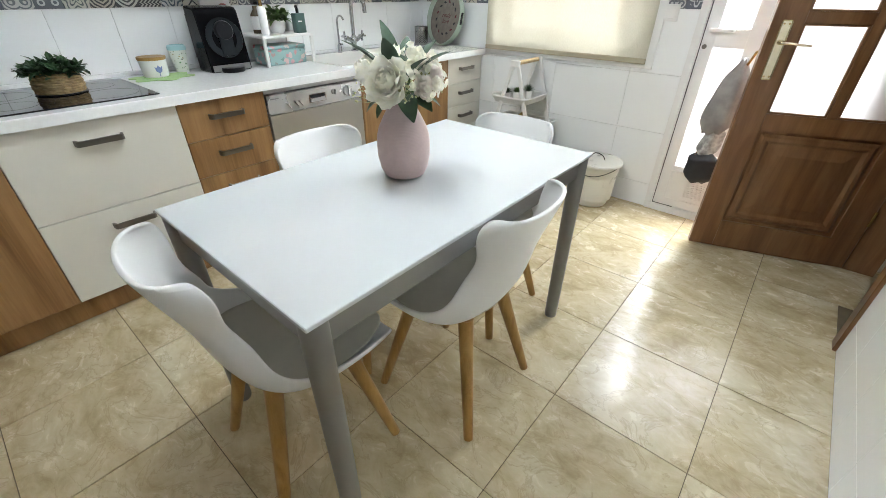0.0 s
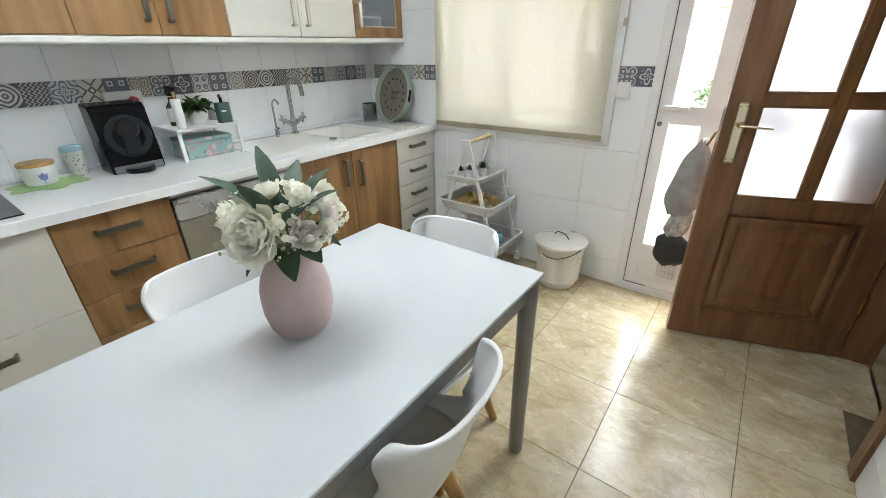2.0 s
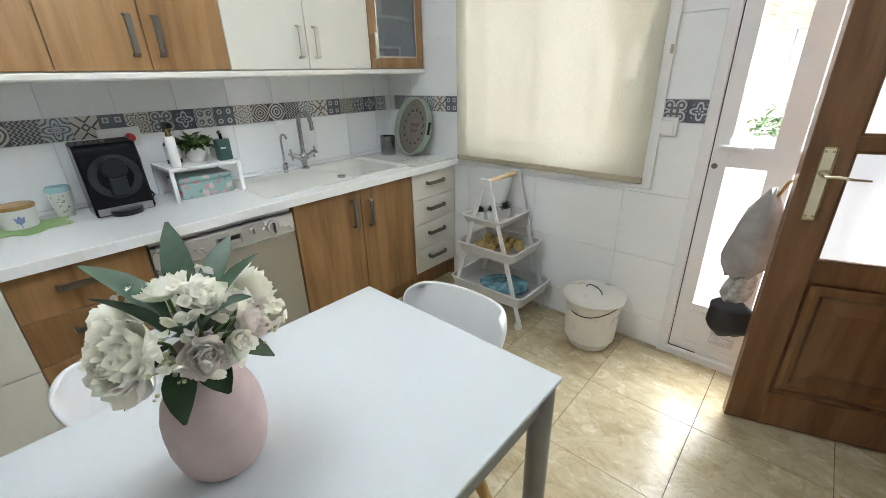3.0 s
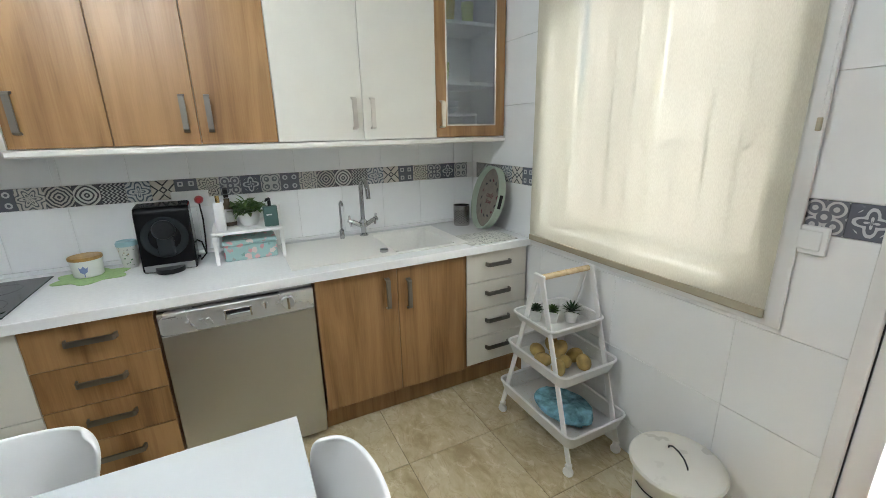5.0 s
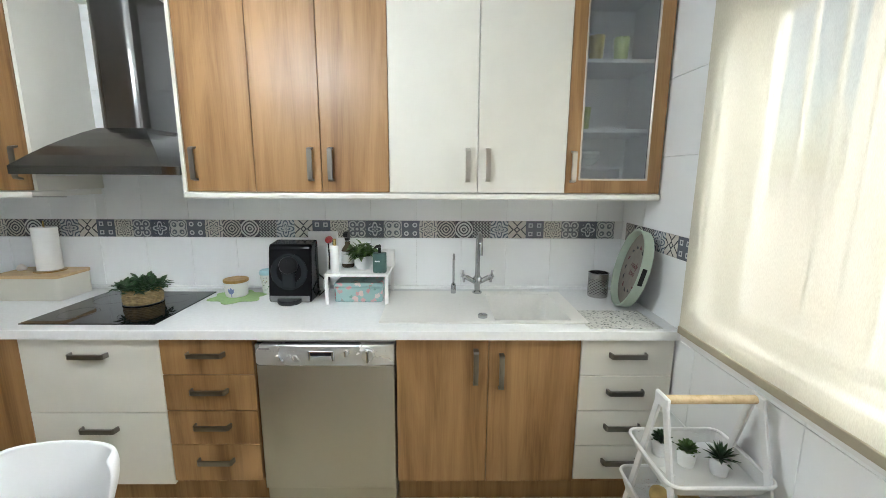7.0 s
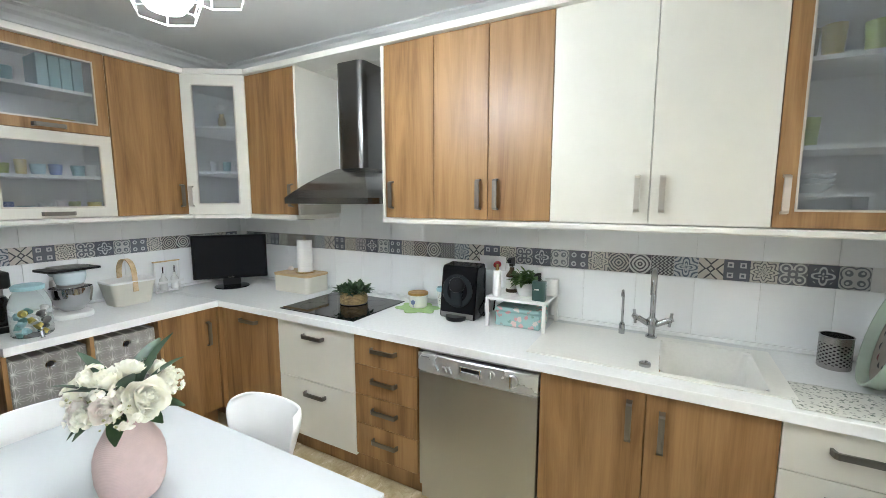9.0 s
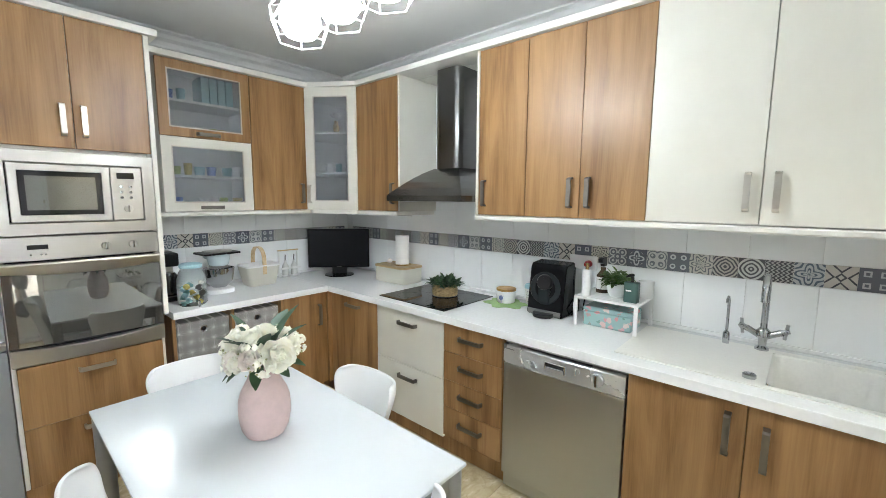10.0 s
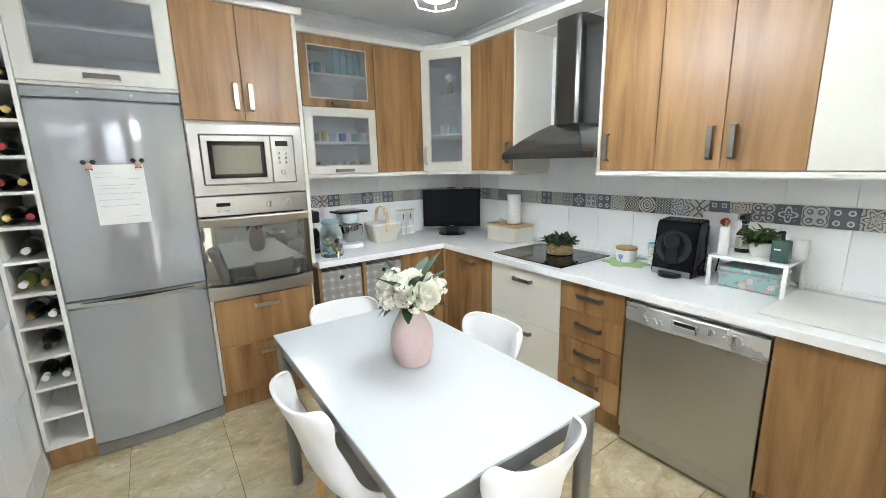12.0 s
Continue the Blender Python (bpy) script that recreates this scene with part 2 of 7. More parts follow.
al = node(ms, "Math", {0: hole.outputs["Distance"], 1: 0.30}, operation="GREATER_THAN")
wire(ms, al.outputs[0], "Alpha")
pf = MAT["perforated"] = material("perforated steel", (0.36, 0.35, 0.34), 0.25, 1.0)
pc = node(pf, "SeparateXYZ", {0: node(pf, "TexCoord").outputs["Object"]})
pa = node(pf, "Math", {0: node(pf, "Math", {0: pc.outputs[1], 1: pc.outputs[0]}, operation="ARCTAN2").outputs[0], 1: 15.0}, operation="MULTIPLY")
pz = node(pf, "Math", {0: pc.outputs[2], 1: 420.0}, operation="MULTIPLY")
pp = node(pf, "Math", {0: node(pf, "Math", {0: pa.outputs[0]}, operation="SINE").outputs[0], 1: node(pf, "Math", {0: pz.outputs[0]}, operation="SINE").outputs[0]}, operation="MULTIPLY")
inb = node(pf, "Math", {0: pc.outputs[2], 1: 0.06, 2: 0.042}, operation="COMPARE")
ph = node(pf, "Math", {0: node(pf, "Math", {0: pp.outputs[0], 1: 0.35}, operation="GREATER_THAN").outputs[0], 1: inb.outputs[0]}, operation="MULTIPLY")
wire(pf, ramp(pf, ph.outputs[0], [(0.4, (0.36, 0.35, 0.34)), (0.6, (0.02, 0.02, 0.02))]), "Base Color")

def printed(name, ground, spots, scale, rough=0.45, size=0.32):
    """A ground colour strewn with irregular printed spots."""
    m = material(name, ground, rough)
    v = node(m, "TexVoronoi", {"Vector": coords(m), "Scale": scale, "Randomness": 1.0})
    warp = node(m, "TexNoise", {"Vector": coords(m), "Scale": scale * 2.2, "Detail": 3.0})
    d = node(m, "Math", {0: v.outputs["Distance"], 1: node(m, "Math", {0: warp.outputs["Fac"], 1: 1.1}, operation="MULTIPLY").outputs[0]}, operation="ADD")
    pick = node(m, "SeparateColor", {0: v.outputs["Color"]})
    col = ramp(m, pick.outputs[0], [(i / len(spots), c) for i, c in enumerate(spots)])
    mk = node(m, "Math", {0: d.outputs[0], 1: size + 0.52}, operation="LESS_THAN")
    mx_ = node(m, "Mix", {0: mk.outputs[0], 7: col}, data_type="RGBA")
    mx_.inputs[6].default_value = (*ground, 1)
    wire(m, mx_.outputs[2], "Base Color")
    return m
MAT["print_rose"] = printed("rose print on turquoise", (0.30, 0.46, 0.45), [(0.55, 0.10, 0.14), (0.68, 0.40, 0.40), (0.66, 0.62, 0.56), (0.62, 0.30, 0.32), (0.18, 0.32, 0.28)], 30, size=0.42)
MAT["print_floral"] = printed("floral print on white", (0.66, 0.66, 0.62), [(0.10, 0.16, 0.25), (0.35, 0.25, 0.12), (0.12, 0.22, 0.12)], 60, size=0.22)
MAT["cloth_print"] = printed("grey print on white cloth", (0.60, 0.60, 0.56), [(0.12, 0.14, 0.13), (0.25, 0.28, 0.25), (0.35, 0.36, 0.34)], 70, 0.9, 0.36)
sf_ = MAT["star_fabric"] = material("grey fabric with white stars", (0.30, 0.29, 0.28), 0.9)
def M2(op, *v):
    return node(sf_, "Math", dict(enumerate(v)), operation=op).outputs[0]
sx_ = node(sf_, "SeparateXYZ", {0: node(sf_, "TexCoord").outputs["Object"]})
cell = 0.062
uu = M2("SUBTRACT", M2("FRACT", M2("DIVIDE", M2("ADD", sx_.outputs[0], 5.0), cell)), 0.5)
vv = M2("SUBTRACT", M2("FRACT", M2("DIVIDE", M2("ADD", sx_.outputs[2], 5.0), cell)), 0.5)
ra = M2("SQRT", M2("ADD", M2("MULTIPLY", uu, uu), M2("MULTIPLY", vv, vv)))
an = M2("ARCTAN2", vv, uu)
ray_ = M2("ABSOLUTE", M2("SINE", M2("MULTIPLY", an, 6.0)))
star = M2("MULTIPLY", M2("LESS_THAN", M2("MULTIPLY", ray_, M2("ADD", ra, 0.02)), 0.10), M2("LESS_THAN", ra, 0.49))
wire(sf_, ramp(sf_, star, [(0.4, (0.27, 0.26, 0.25)), (0.6, (0.62, 0.61, 0.59))]), "Base Color")

# ---- mesh helpers ----
def mesh_of(bm, name, mat, smooth=False):
    me = bpy.data.meshes.new(name)
    bm.to_mesh(me)
    bm.free()
    me.materials.append(MAT[mat] if isinstance(mat, str) else mat)
    if smooth:
        me.shade_smooth()
        me.set_sharp_from_angle(angle=radians(38))
    return me

def part(name, bm, mat, parent=None, label="", smooth=False, m=None, kind=""):
    ob = new(name, mesh_of(bm, name, mat, smooth) if isinstance(bm, bmesh.types.BMesh) else bm)
    ob.parent = parent
    if m is not None:
        ob.matrix_basis = m
    return tagged(ob, label, kind=kind)

def thing(name, m, label, category, group=""):
    ob = new(name)
    ob.empty_display_size = 0.1
    ob.matrix_basis = m
    return tagged(ob, label, category, group)

def box(x0, x1, y0, y1, z0, z1, r=0.0, bm=None, seg=1):
    """A box between six planes, its edges rounded by r."""
    out = bm or bmesh.new()
    b = bmesh.new() if bm else out
    bmesh.ops.create_cube(b, size=1, matrix=Matrix.Translation(((x0 + x1) / 2, (y0 + y1) / 2, (z0 + z1) / 2)) @ Matrix.Diagonal((x1 - x0, y1 - y0, z1 - z0, 1)))
    if r:
        bmesh.ops.bevel(b, geom=b.edges[:], offset=r, segments=seg, affect="EDGES", profile=0.5)
    if bm:
        join(out, b)
    return out

def join(out, b, m=None):
    """Adds the bmesh b to out, moved by m."""
    vs = [out.verts.new((m @ v.co) if m else v.co) for v in b.verts]
    b.verts.index_update()
    for f in b.faces:
        nf = out.faces.new([vs[v.index] for v in f.verts])
        nf.smooth = f.smooth
    b.free()
    return out

def lathe(profile, n=24, bm=None, at=(0, 0, 0)):
    """Turns a profile of (radius, height) about the z axis."""
    out = bm or bmesh.new()
    rings = []
    for r, z in profile:
        if r < 1e-6:
            rings.append([out.verts.new((at[0], at[1], at[2] + z))])
        else:
            rings.append([out.verts.new((at[0] + r * math.cos(2 * math.pi * i / n), at[1] + r * math.sin(2 * math.pi * i / n), at[2] + z)) for i in range(n)])
    for a, b in zip(rings, rings[1:]):
        for i in range(n):
            j = (i + 1) % n
            if len(a) == 1 and len(b) == 1:
                continue
            if len(a) == 1:
                out.faces.new((a[0], b[j], b[i]))
            elif len(b) == 1:
                out.faces.new((a[i], a[j], b[0]))
            else:
                out.faces.new((a[i], a[j], b[j], b[i]))
    return out

def tube(points, r, n=8, bm=None, radii=None):
    """A round bar along points."""
    out = bm or bmesh.new()
    pts = [Vector(p) for p in points]
    rings, side = [], None
    for i, p in enumerate(pts):
        d = (pts[min(i + 1, len(pts) - 1)] - pts[max(i - 1, 0)]).normalized()
        if side is None:
            side = d.cross(Vector((0, 0, 1)))
            if side.length < 0.1:
                side = d.cross(Vector((1, 0, 0)))
        side = (side - d * side.dot(d)).normalized()
        up = d.cross(side)
        q = radii[i] if radii else r
        rings.append([out.verts.new(p + (side * math.cos(2 * math.pi * k / n) + up * math.sin(2 * math.pi * k / n)) * q) for k in range(n)])
    for a, b in zip(rings, rings[1:]):
        for k in range(n):
            out.faces.new((a[k], a[(k + 1) % n], b[(k + 1) % n], b[k]))
    out.faces.new(rings[0][::-1])
    out.faces.new(rings[-1])
    return out

def prism(outline, lo, hi, axis="z", r=0.0, bm=None):
    """An outline of (u, v) pulled along an axis from lo to hi."""
    out = bm or bmesh.new()
    b = bmesh.new() if bm else out
    def put(u, v, w):
        return {"z": (u, v, w), "y": (u, w, v), "x": (w, u, v)}[axis]
    low = [b.verts.new(put(u, v, lo)) for u, v in outline]
    top = [b.verts.new(put(u, v, hi)) for u, v in outline]
    b.faces.new(low[::-1])
    b.faces.new(top)
    k = len(low)
    for i in range(k):
        b.faces.new((low[i], low[(i + 1) % k], top[(i + 1) % k], top[i]))
    bmesh.ops.recalc_face_normals(b, faces=b.faces[:])
    if r:
        bmesh.ops.bevel(b, geom=b.edges[:], offset=r, segments=2, affect="EDGES", profile=0.5)
    if bm:
        join(out, b)
    return out

def ring_frame(x0, x1, z0, z1, w, y0, y1, r=0.001, wt=None):
    """A rectangular frame w wide in the xz plane, as one connected ring."""
    wt = wt or w
    bm = bmesh.new()
    loops = []
    for a, b, c, d, y in ((x0, x1, z0, z1, y0), (x0 + w, x1 - w, z0 + wt, z1 - wt, y0), (x0 + w, x1 - w, z0 + wt, z1 - wt, y1), (x0, x1, z0, z1, y1)):
        loops.append([bm.verts.new(p) for p in ((a, y, c), (b, y, c), (b, y, d), (a, y, d))])
    for k in range(4):
        p, q = loops[k], loops[(k + 1) % 4]
        for i in range(4):
            bm.faces.new((p[i], p[(i + 1) % 4], q[(i + 1) % 4], q[i]))
    bmesh.ops.recalc_face_normals(bm, faces=bm.faces[:])
    if r:
        sharp = [e for e in bm.edges if e.calc_face_angle(0) > 1]
        bmesh.ops.bevel(bm, geom=sharp, offset=r, segments=1, affect="EDGES", profile=0.5)
    return bm

# ---- structure ----
W, D, H = 3.08, -3.97, 2.58      # east wall, south wall, ceiling
CT = 0.868                        # worktop height

def wall(name, bm, label, mat="grout"):
    return tagged(part(name, bm, mat), label, "wall", kind="structure")

floor = tagged(part("floor", box(-0.2, 4.4, D - 0.2, 0.0, -0.15, -0.004), "floor_grout"), "cream marble-effect floor tiles in a square grid", "floor", kind="structure")
wall_west = wall("wall_west", box(-0.2, -0.006, D - 0.2, 0.2, 0, H), "white glazed tiled kitchen wall with a patterned border")
wall_south = wall("wall_south", box(-0.006, W + 0.2, D - 0.2, D - 0.006, 0, H), "white glazed tiled kitchen wall behind the tall units")
nb = bmesh.new()
WX0, WX1, WZ0, WZ1 = 0.72, 1.76, 0.93, 2.12
DX0, DX1, DZ1 = 2.075, 2.95, 2.10
for q in ((-0.006, WX0, 0, H), (WX0, WX1, 0, WZ0), (WX0, WX1, WZ1, H), (WX1, DX0, 0, H), (DX0, DX1, DZ1, H), (DX1, W + 0.2, 0, H)):
    box(q[0], q[1], 0.006, 0.2, q[2], q[3], 0, nb)
wall_north = wall("wall_north", nb, "white tiled outer wall with window and garden door")
eb = bmesh.new()
EY0, EY1 = -0.80, -0.06
for q in ((D - 0.006, EY0, 0, H), (EY0, EY1, 2.06, H), (EY1, 0.006, 0, H)):
    box(W + 0.006, W + 0.12, q[0], q[1], q[2], q[3], 0, eb)
wall_east = wall("wall_east", eb, "white tiled inner wall with a doorway")
ceiling = tagged(part("ceiling", box(-0.2, 4.4, D - 0.2, 0.2, H, H + 0.15), "ceiling_paint"), "smooth white plaster ceiling", "ceiling", kind="structure")
hb = box(4.3, 4.4, D - 0.2, 0.2, 0, H)
box(W + 0.12, 4.3, D - 0.2, D - 0.1, 0, H, 0, hb)
box(W + 0.2, 4.3, 0.1, 0.2, 0, H, 0, hb)
wall("wall_hall", hb, "plain white hall walls beyond the doorway", "plaster")

# crown moulding
def crown(name, a, b, inward):
    """A stepped cornice from a to b under the ceiling."""
    prof = [(0, 0), (0.085, 0), (0.085, -0.012), (0.06, -0.022), (0.05, -0.045), (0.03, -0.062), (0.022, -0.085), (0.022, -0.1), (0.0, -0.1)]
    a, b, k = Vector(a), Vector(b), Vector(inward)
    d = (b - a).normalized()
    bm = bmesh.new()
    rows = []
    for p, s in ((a, 1), (b, -1)):
        rows.append([bm.verts.new(p + k * u + d * s * u + Vector((0, 0, v))) for u, v in prof])
    for i in range(len(prof)):
        j = (i + 1) % len(prof)
        bm.faces.new((rows[0][i], rows[0][j], rows[1][j], rows[1][i]))
    bmesh.ops.recalc_face_normals(bm, faces=bm.faces[:])
    return tagged(part(name, bm, "plaster"), "white plaster cornice under the ceiling", "cornice", kind="structure")
crown("cornice_west", (0, D, H), (0, 0, H), (1, 0, 0))
crown("cornice_south", (W, D, H), (0, D, H), (0, 1, 0))
crown("cornice_north", (0, 0, H), (W, 0, H), (0, -1, 0))
crown("cornice_east", (W, 0, H), (W, D, H), (-1, 0, 0))

# ---- cabinets ----
def west(y, z=0.0, x=0.0):
    return pose(x, y, z, 0, 0, 90)
def south(x, z=0.0, y=D):
    return pose(x, y, z, 0, 0, 180)

def bar_handle(parent, x, z, y, length=0.16, upright=False, mat="handle", label="brushed nickel bar handle"):
    """A flat bow handle, its centre at x, z on a front at y."""
    h = length / 2
    pts = [(-h, 0), (-h + 0.004, -0.026), (-h + 0.012, -0.031), (h - 0.012, -0.031), (h - 0.004, -0.026), (h, 0), (h - 0.008, 0), (h - 0.014, -0.022), (-h + 0.014, -0.022), (-h + 0.008, 0)]
    bm = bmesh.new()
    low = [bm.verts.new((u, v, -0.0105)) for u, v in pts]
    top = [bm.verts.new((u, v, 0.0105)) for u, v in pts]
    n = len(pts)
    for i in range(n):
        bm.faces.new((low[i], low[(i + 1) % n], top[(i + 1) % n], top[i]))
    for vs in (low, top):
        for q in ((0, 1, 8, 9), (1, 2, 3, 8), (3, 4, 7, 8), (4, 5, 6, 7)):
            try:
                bm.faces.new([vs[i] for i in q])
            except ValueError:
                pass
    bmesh.ops.recalc_face_normals(bm, faces=bm.faces[:])
    return part("handle", bm, mat, parent, label, m=pose(x, y, z, 0, 90 if upright else 0, 0))

def carcass(parent, w, d, z0, z1, mat="walnut"):
    """An open-fronted box with a back; the sink cabinet has no top."""
    t = 0.016
    sink_unit = abs(w - 0.79) < 0.001
    bm = box(0.001, t, -d, 0, z0, z1)
    box(w - t, w - 0.001, -d, 0, z0, z1, 0, bm)
    box(t, w - t, -d, 0, z0, z0 + t, 0, bm)
    if not sink_unit:
        box(t, w - t, -d, 0, z1 - t, z1, 0, bm)
    box(t, w - t, -0.01, -0.002, z0 + t, z1 - t, 0, bm)
    return part("body", bm, mat, parent)

def base_unit(m, w, fronts, label, depth=0.60, z0=0.125, z1=0.825, body="walnut", plinth=True):
    """fronts: rows of (kind, mat, x0, x1, z0, z1, handle)."""
    t = thing("base_cabinet", m, label, "kitchen cabinet")
    carcass(t, w, depth - 0.001, z0, z1 - 0.012, body)
    if plinth:
        part("plinth", box(0, w, -depth + 0.045, -depth + 0.06, 0.002, z0 - 0.003), "walnut", t, "brown wood kickboard")
    for kind, mat, x0, x1, a, b, handle in fronts:
        f = part(kind, box(x0 + 0.0015, x1 - 0.0015, -depth - 0.02, -depth, a + 0.0015, b - 0.0015, 0.0015), mat, t)
        if handle:
            hx, hz, up = handle
            bar_handle(f, hx, hz, -depth - 0.02, 0.16, up)
    return t

def drawers(w, mat, zs, hx=None):
    rows = []
    for a, b in zip(zs, zs[1:]):
        rows.append(("drawer_front", mat, 0, w, a, b, (hx or w / 2, b - min(0.075, (b - a) * 0.42), False)))
    return rows

base_unit(west(-0.41), 0.40, drawers(0.40, "cream", [0.15, 0.32, 0.49, 0.655, 0.825]), "cream four-drawer base cabinet beside the window wall")
base_unit(west(-1.20), 0.79, [("door", "walnut", 0, 0.395, 0.14, 0.825, (0.34, 0.70, True)), ("door", "walnut", 0.395, 0.79, 0.14, 0.825, (0.45, 0.68, True))], "brown wood sink cabinet with two doors")
base_unit(west(-2.20), 0.395, drawers(0.395, "walnut", [0.145, 0.327, 0.49, 0.658, 0.825]), "brown wood four-drawer base cabinet beside the dishwasher")
base_unit(west(-2.79), 0.59, drawers(0.59, "cream", [0.125, 0.48, 0.825]), "cream base cabinet with two deep drawers under the hob")
base_unit(west(-3.97), 1.18, [("door", "walnut", 0.63 + 0.018, 1.18, 0.125, 0.825, (0.92, 0.765, False))], "brown wood corner base cabinet")
base_unit(south(0.98), 0.335, [("door", "walnut", 0, 0.335, 0.125, 0.825, (0.27, 0.66, True))], "brown wood narrow base cabinet beside the open shelves")

tagged(part("end_panel", box(0.0, 0.602, -0.0095, -0.0065, 0.0, 0.825), "walnut"), "thin brown wood end panel by the window wall", "panel")
# worktop
SX0, SX1, SY0, SY1 = 0.12, 0.53, -0.77, -0.43     # sink bowl
def plate(xs, ys, solid, z0, z1):
    """One slab over the cells of a grid for which solid(x, y) is true."""
    bm = bmesh.new()
    vert = {}
    def v(i, j, k):
        if (i, j, k) not in vert:
            vert[i, j, k] = bm.verts.new((xs[i], ys[j], (z0, z1)[k]))
        return vert[i, j, k]
    on = {(i, j) for i in range(len(xs) - 1) for j in range(len(ys) - 1) if solid((xs[i] + xs[i + 1]) / 2, (ys[j] + ys[j + 1]) / 2)}
    for i, j in on:
        bm.faces.new((v(i, j, 1), v(i + 1, j, 1), v(i + 1, j + 1, 1), v(i, j + 1, 1)))
        bm.faces.new((v(i, j + 1, 0), v(i + 1, j + 1, 0), v(i + 1, j, 0), v(i, j, 0)))
        for (di, dj), (a, b) in (((-1, 0), ((0, 1), (0, 0))), ((1, 0), ((1, 0), (1, 1))), ((0, -1), ((0, 0), (1, 0))), ((0, 1), ((1, 1), (0, 1)))):
            if (i + di, j + dj) not in on:
                p, q = (i + a[0], j + a[1]), (i + b[0], j + b[1])
                bm.faces.new((v(*p, 0), v(*q, 0), v(*q, 1), v(*p, 1)))
    return bm
worktop = thing("worktop", pose(0, 0, 0), "white composite worktop running round the corner", "worktop")
def slab(xs, ys, solid):
    """One length of worktop with softened upper front edges."""
    bm = plate(xs, ys, solid, CT - 0.04, CT)
    for f in bm.faces:
        f.normal_update()
    edge = [e for e in bm.edges if e.calc_face_angle(0) > 1 and min(v.co.z for v in e.verts) > CT - 0.01 and max(v.co.x for v in e.verts) > 0.6]
    bmesh.ops.bevel(bm, geom=edge, offset=0.004, segments=2, affect="EDGES", profile=0.5)
    part("slab", bm, "worktop", worktop)
slab([0.002, SX0, SX1, 0.645], [D + 0.002, -3.325, SY0, SY1, -0.002], lambda x, y: not (SX0 < x < SX1 and SY0 < y < SY1))
slab([0.6458, 1.64], [D + 0.002, -3.325], lambda x, y: True)
tagged(part("upstand", box(0.002, 0.016, D + 0.002, -0.002, CT + 0.0005, CT + 0.02, 0.003), "worktop"), "low white upstand along the tiled wall", "upstand")
tagged(part("upstand", box(0.016, 1.64, D + 0.002, D + 0.016, CT + 0.0005, CT + 0.02, 0.003), "worktop"), "low white upstand along the tiled wall", "upstand")

# upper cabinets
UZ0, UZ1 = 1.425, 2.34
def upper_unit(m, w, doors, label, z0=UZ0, z1=UZ1, depth=0.35, body="carcass"):
    t = thing("wall_cabinet", m, label, "kitchen cabinet")
    carcass(t, w, depth - 0.001, z0, z1, body)
    for x0, x1, mat, side in doors:
        f = part("door", box(x0 + 0.0015, x1 - 0.0015, -depth - 0.02, -depth, z0 + 0.0015, z1 - 0.0015, 0.0015), mat, t)
        hx = x0 + 0.045 if side < 0 else x1 - 0.045
        bar_handle(f, hx, z0 + 0.125, -depth - 0.02, 0.15, True, "handle_lit" if mat == "cream" else "handle")
    return t

def glass_door(t, x0, x1, z0, z1, y, mat, w=0.055, handle=None):
    f = part("door", ring_frame(x0 + 0.0015, x1 - 0.0015, z0 + 0.0015, z1 - 0.0015, w, y - 0.02, y), mat, t)
    part("bead", ring_frame(x0 + w, x1 - w, z0 + w, z1 - w, 0.008, y - 0.021, y - 0.004), "handle_lit", f, "slim silver bead round the glass")
    part("glass", box(x0 + w + 0.008, x1 - w - 0.008, y - 0.012, y - 0.008, z0 + w + 0.008, z1 - w - 0.008), "satin_pane", f, "lightly frosted glass")
    if handle:
        bar_handle(f, handle[0], handle[1], y - 0.02, 0.14, handle[2], "handle_lit" if handle[2] else "handle")
    return f

sp = MAT["satin_pane"] = material("satin glass", (0.76, 0.80, 0.84), 0.14, **{"Transmission Weight": 0.88, "IOR": 1.12})
upper_unit(west(-2.16), 0.915, [(0, 0.31, "walnut", -1), (0.31, 0.61, "walnut", 1), (0.61, 0.915, "walnut", -1)], "brown wood wall cabinet with three doors")
upper_unit(west(-1.245), 0.80, [(0, 0.40, "cream", 1), (0.40, 0.80, "cream", -1)], "cream wall cabinet with two doors")
g = thing("wall_cabinet", west(-0.445), "brown wood wall cabinet with a glass door and shelves", "kitchen cabinet")
carcass(g, 0.435, 0.349, UZ0, UZ1, "carcass")
for z in (1.70, 2.0):
    part("shelf", box(0.017, 0.418, -0.33, -0.012, z, z + 0.016), "carcass", g)
glass_door(g, 0, 0.435, UZ0, UZ1, -0.35, "walnut", 0.06, (0.03, UZ0 + 0.12, True))
tagged(part("light_pelmet", box(0.0, 0.385, -2.175, -0.008, UZ0 - 0.03, UZ0 - 0.003, 0.006), "carcass"), "white pelmet board under the wall cabinets", "pelmet")
upper_unit(west(-3.31), 0.455, [(0, 0.455, "walnut", 1)], "brown wood wall cabinet beside the cooker hood")
tagged(part("side_panel", box(0.0, 0.37, -2.85, -2.834, UZ0, UZ1), "cream"), "cream end panel beside the cooker hood", "panel")
tagged(part("side_panel", box(0.0, 0.372, -2.178, -2.162, UZ0, UZ1), "cream"), "cream end panel beside the cooker hood", "panel")

# corner wall cabinet with a diagonal glass door
corner = thing("corner_wall_cabinet", pose(0, D, 0), "white corner wall cabinet with a diagonal glass door", "kitchen cabinet")
out = [(0.002, 0.002), (0.60, 0.002), (0.60, 0.31), (0.36, 0.655), (0.002, 0.655)]
cb = prism(out, UZ0, UZ0 + 0.016)
prism(out, UZ1 - 0.016, UZ1, bm=cb)
for za in (1.70, 2.0):
    prism(out, za, za + 0.014, bm=cb)
box(0.002, 0.012, 0.002, 0.66, UZ0 + 0.016, UZ1 - 0.016, 0, cb)
